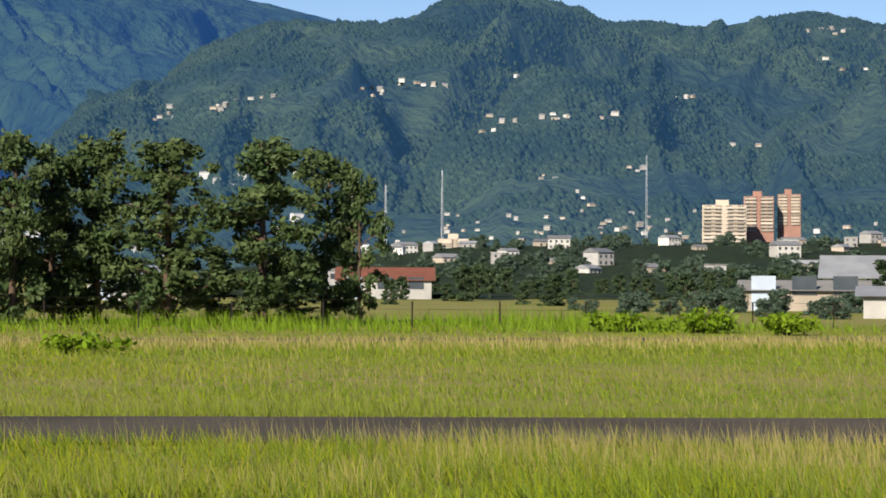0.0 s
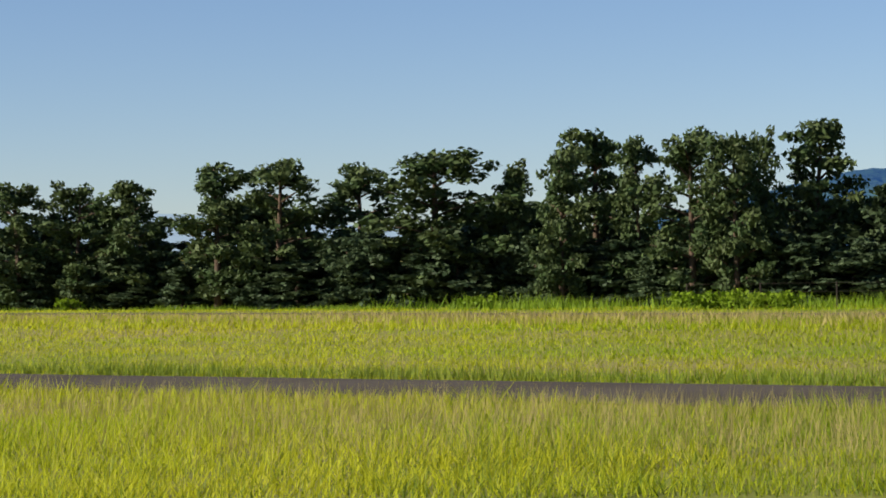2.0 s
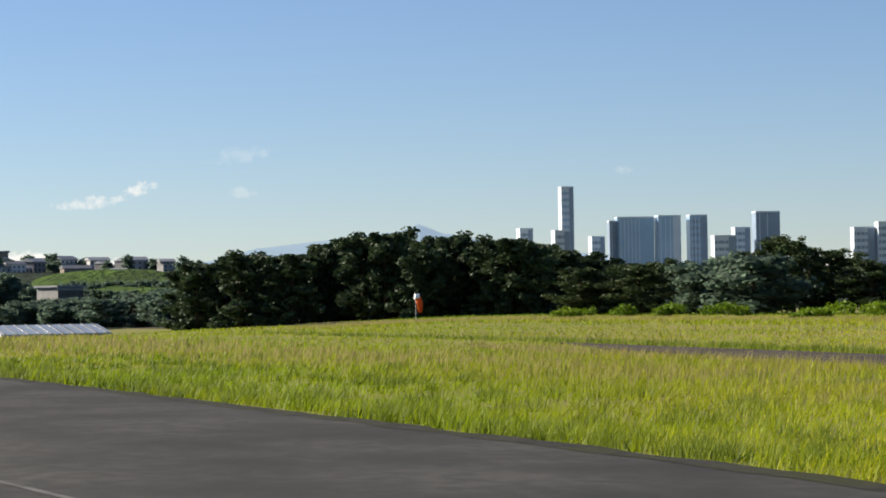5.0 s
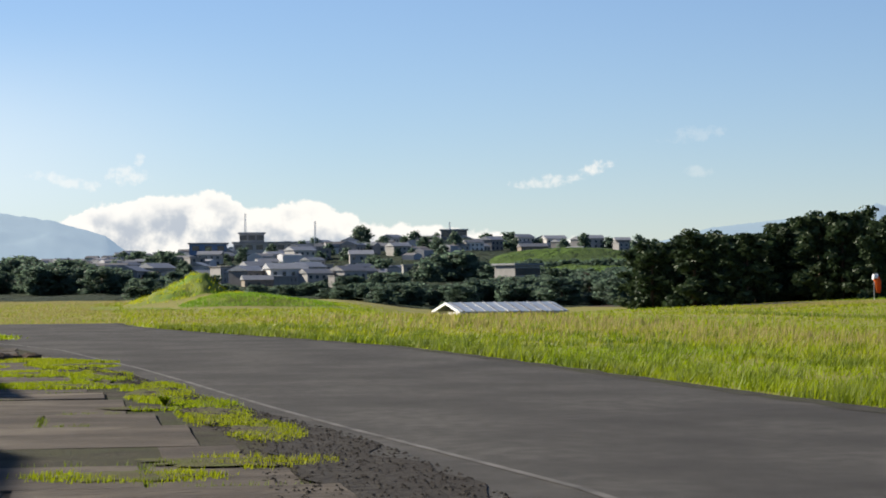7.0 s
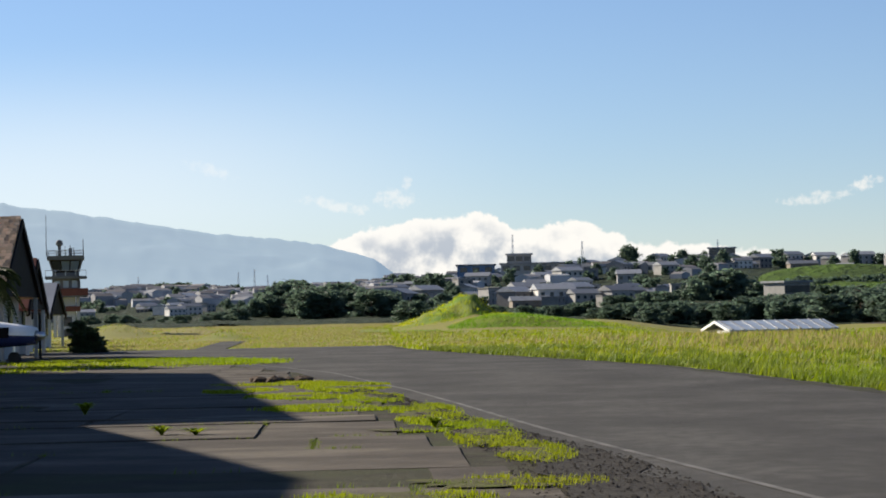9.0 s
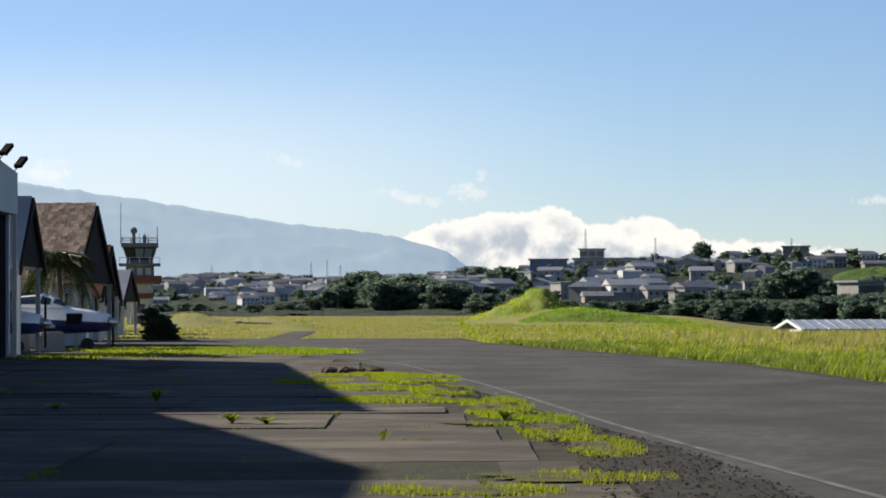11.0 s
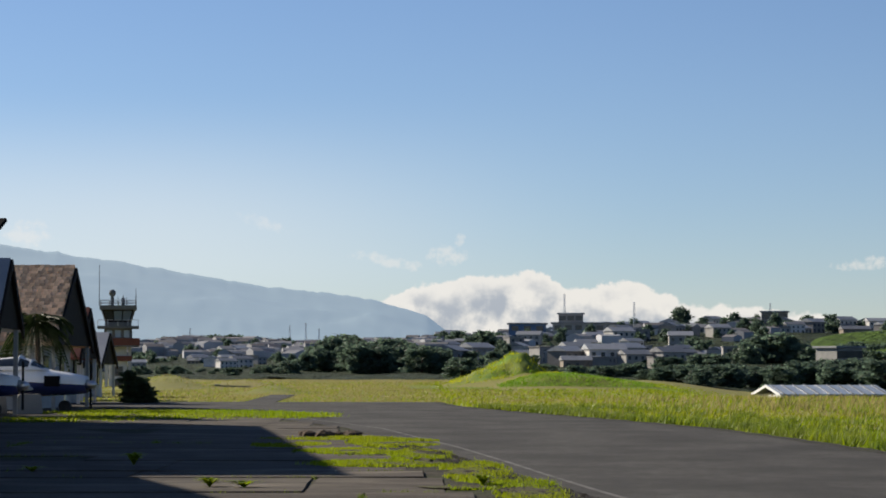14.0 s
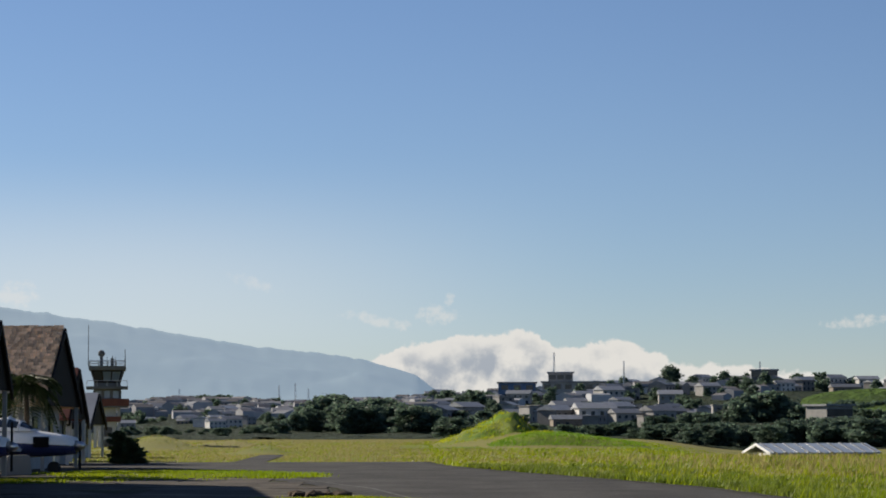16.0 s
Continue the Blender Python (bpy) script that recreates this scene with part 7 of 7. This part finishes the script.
# ---- apartments, warehouses and roofs by the suburb ----


def apartment(az, wide, el_lo, el_hi, d, wall, label):
    x, y, _ = polar(az, d)
    w, lo, hi = d * math.tan(radians(wide)), 1.72 + d * math.tan(radians(el_lo)), 1.72 + d * math.tan(radians(el_hi))
    ob = new("apartment_block")
    ob.matrix_world = pose(x, y, 0, 0, 0, -az)
    floors = 10
    fh = (hi - lo) / floors
    boxes("wall", [(-w / 2, w / 2, -7, 7, gz(x, y) - 3, hi)], M[wall], ob)
    boxes("roof_block", [(-w * 0.2, w * 0.1, -4, 4, hi, hi + 2.2)], M[wall], ob)
    n = 4
    for f in range(floors):
        boxes("balcony", [(-w / 2 + 0.4, -w * 0.08, -7.7, -7.01, lo + fh * f, lo + fh * f + 0.9), (w * 0.08, w / 2 - 0.4, -7.7, -7.01, lo + fh * f, lo + fh * f + 0.9)], M["cream"], ob)
        for k in range(n):
            xx = -w / 2 + w * (k + 0.5) / n
            boxes("window", [(xx - w / n * 0.3, xx + w / n * 0.3, -7.12, -7.005, lo + fh * f + 0.95, lo + fh * f + fh * 0.82)], M["window"], ob)
    return tagged(ob, label, "apartment block", "apartments by the suburb")


apartment(112.08, 1.0, 0.95, 1.80, 1040, "cream", "tan ten-storey apartment block with balconies")
apartment(112.86, 0.68, 1.2, 2.0, 1070, "brick_pink", "pink brick apartment tower")
apartment(113.55, 0.52, 1.35, 2.05, 1085, "brick_pink", "pink brick apartment tower beside another")
apartment(105.9, 0.8, 0.55, 1.0, 1000, "cream", "cream apartment block behind the runway")
apartment(104.6, 0.4, 0.5, 0.85, 1000, "concrete", "pale office block behind the pines")


def warehouse(az, d, w, depth, eave, ridge, wall, roof, label, turn=0):
    x, y, _ = polar(az, d)
    ob = new("warehouse")
    ob.matrix_world = pose(x, y, gz(x, y), 0, 0, -az + turn)
    boxes("wall", [(-w / 2, w / 2, -depth / 2, depth / 2, -0.5, eave)], M[wall], ob)
    bm = bmesh.new()
    prism(bm, [(-depth / 2 - 0.5, eave), (depth / 2 + 0.5, eave), (0, ridge)], "x", -w / 2 - 0.5, w / 2 + 0.5)
    part("roof", bm, M[roof], ob)
    n = int(w / 3)
    for k in range(n):
        xx = -w / 2 + w * (k + 0.5) / n
        boxes("door" if k % 3 == 0 else "window", [(xx - 0.9, xx + 0.9, -depth / 2 - 0.08, -depth / 2 - 0.004, 0.0 if k % 3 == 0 else 1.2, 2.6)], M["window"] if k % 3 else M["sheet"], ob)
    return tagged(ob, label, "warehouse", "sheds behind the runway")


warehouse(115.9, 260, 14, 14, 2.6, 5.0, "white", "zinc", "white-roofed warehouse behind the runway")
warehouse(113.9, 190, 9, 8, 1.5, 2.3, "cream", "concrete", "low cream shed behind the hedge")
warehouse(116.2, 150, 5, 5, 1.3, 1.9, "white", "zinc", "small white hut near the hedge")
warehouse(104.3, 300, 11, 10, 2.2, 3.8, "concrete", "redroof", "brown-roofed shed beside the pines")
warehouse(98.5, 260, 9, 8, 2.6, 3.6, "white", "zinc", "white shed seen between the trunks")
warehouse(88.0, 230, 12, 8, 2.0, 3.0, "white", "zinc", "pale shed seen between the trunks")
warehouse(72.0, 220, 10, 8, 1.8, 2.8, "white", "zinc", "white shed half hidden by trunks")

# wire fence behind the runway


def fence():
    ob = new("wire_fence")
    for i in range(28):
        y = -48 + i * 4.0
        boxes("post", [(105.0, 105.06, y - 0.03, y + 0.03, gz(105, y) - 0.1, gz(105, y) + 1.15)], M["timber"], ob)
    for z in (0.7, 1.1):
        bm = bmesh.new()
        tube(bm, [(105.04, -48, z + gz(105, -40)), (105.04, 0, z), (105.04, 60, z)], 0.008, 4)
        part("wire", bm, M["timber"], ob)
    return tagged(ob, "low wire fence on dark timber posts before the trees", "fence")


fence()
# thin paved lane running on through the far field
strip("pavement_lane", [(128, -9.1), (165, -9.9)], [(128, -7.5), (165, -8.3)], 0.03, M["asphalt"], "narrow asphalt path through the far grass", "path", 2.0)
# rubble heap at the corner of the broken apron
for i in range(16):
    bm = bmesh.new()
    bmesh.ops.create_icosphere(bm, subdivisions=1, radius=0.14 + 0.1 * random.random())
    for v in bm.verts:
        v.co *= 1 + 0.35 * noise.noise(v.co * 6 + Vector((i, 0, 0)))
        v.co.z *= 0.6
    o = part("rubble", bm, M["bark"])
    o.matrix_world = pose(-2.9 + 1.3 * random.random(), 61.8 + random.random(), 0.08, 0, 0, i * 40)
    tagged(o, "dark clod of earth heaped on the pavement edge", "earth clod", "clods on the apron")

# the concrete slabs of the apron, heaved and broken, with soil and grass in the joints
SLABS = []
for k in range(6):
    unit = bmesh.new()
    ring = []
    for i in range(28):
        # a square outline with crumbled, wandering edges
        side, f = divmod(i, 7)
        f /= 7
        ex = 0.5 - 0.014 * abs(noise.noise((i * 0.9, k * 5.0, 1))) - (0.03 if i % 7 == 0 else 0.0) * abs(noise.noise((i, k, 4)))
        ring.append([(-ex, -0.5 + f), (-0.5 + f, ex), (ex, 0.5 - f), (0.5 - f, -ex)][side])
    top = [unit.verts.new((px, py, 0.0)) for px, py in ring]
    low = [unit.verts.new((px * 1.004, py * 1.004, -0.06)) for px, py in ring]
    unit.faces.new(top)
    for i in range(28):
        unit.faces.new((top[i], top[(i + 1) % 28], low[(i + 1) % 28], low[i]))
    bmesh.ops.recalc_face_normals(unit, faces=unit.faces[:])
    me = bpy.data.meshes.new("slab")
    unit.to_mesh(me)
    unit.free()
    me.materials.append(M["slab"])
    SLABS.append(me)
joints = []
for y, last, rp in ((15.0, 127.0, random.Random(12)), (-9.0, 14.99, random.Random(3))):
    while y < last:
        deep = rp.uniform(2.2, 5.2) if y < 72 else rp.uniform(5.5, 8.0)
        deep = min(deep, last - y + 0.01)
        right = between(TAXI_L, y + deep / 2) - (1.9 if y < 60 else 1.0)
        x = -23.5 + rp.uniform(0, 1.5)
        while x < right - 0.8:
            wide = min(rp.uniform(4.5, 9.5), right - x)
            if rp.random() > 0.01:
                gap = rp.uniform(0.015, 0.06)
                t = new("slab", rp.choice(SLABS))
                t.parent = apron
                t.matrix_local = Matrix.Translation((x + wide / 2, y + deep / 2, 0.040 + rp.uniform(-0.010, 0.008))) @ Euler((rp.gauss(0, 0.004), rp.gauss(0, 0.003), rp.gauss(0, 0.006))).to_matrix().to_4x4() @ Matrix.Diagonal((wide - gap, deep - gap, 1, 1))
            joints.append((x, y, x + wide, y))
            joints.append((x, y, x, y + deep))
            x += wide
        y += deep
rj = np.random.default_rng(9)
J = np.array([j for j in joints if j[1] < 75])
pick = rj.integers(0, len(J), 26000)
f = rj.random(26000)
jx = J[pick, 0] + (J[pick, 2] - J[pick, 0]) * f + rj.normal(0, 0.05, 26000)
jy = J[pick, 1] + (J[pick, 3] - J[pick, 1]) * f + rj.normal(0, 0.05, 26000)
ok = (clumpy(jx, jy, 1.7, 7.0) > 0.25) & ~((jx < -3) & (jy > 62))
blades("joint_grass", jx[ok], jy[ok], rj.uniform(0.02, 0.075, ok.sum()), np.maximum(0.016, 0.0006 * jy[ok]), M["green_blade"], "short grass growing along the slab joints", rj, base=0.03)
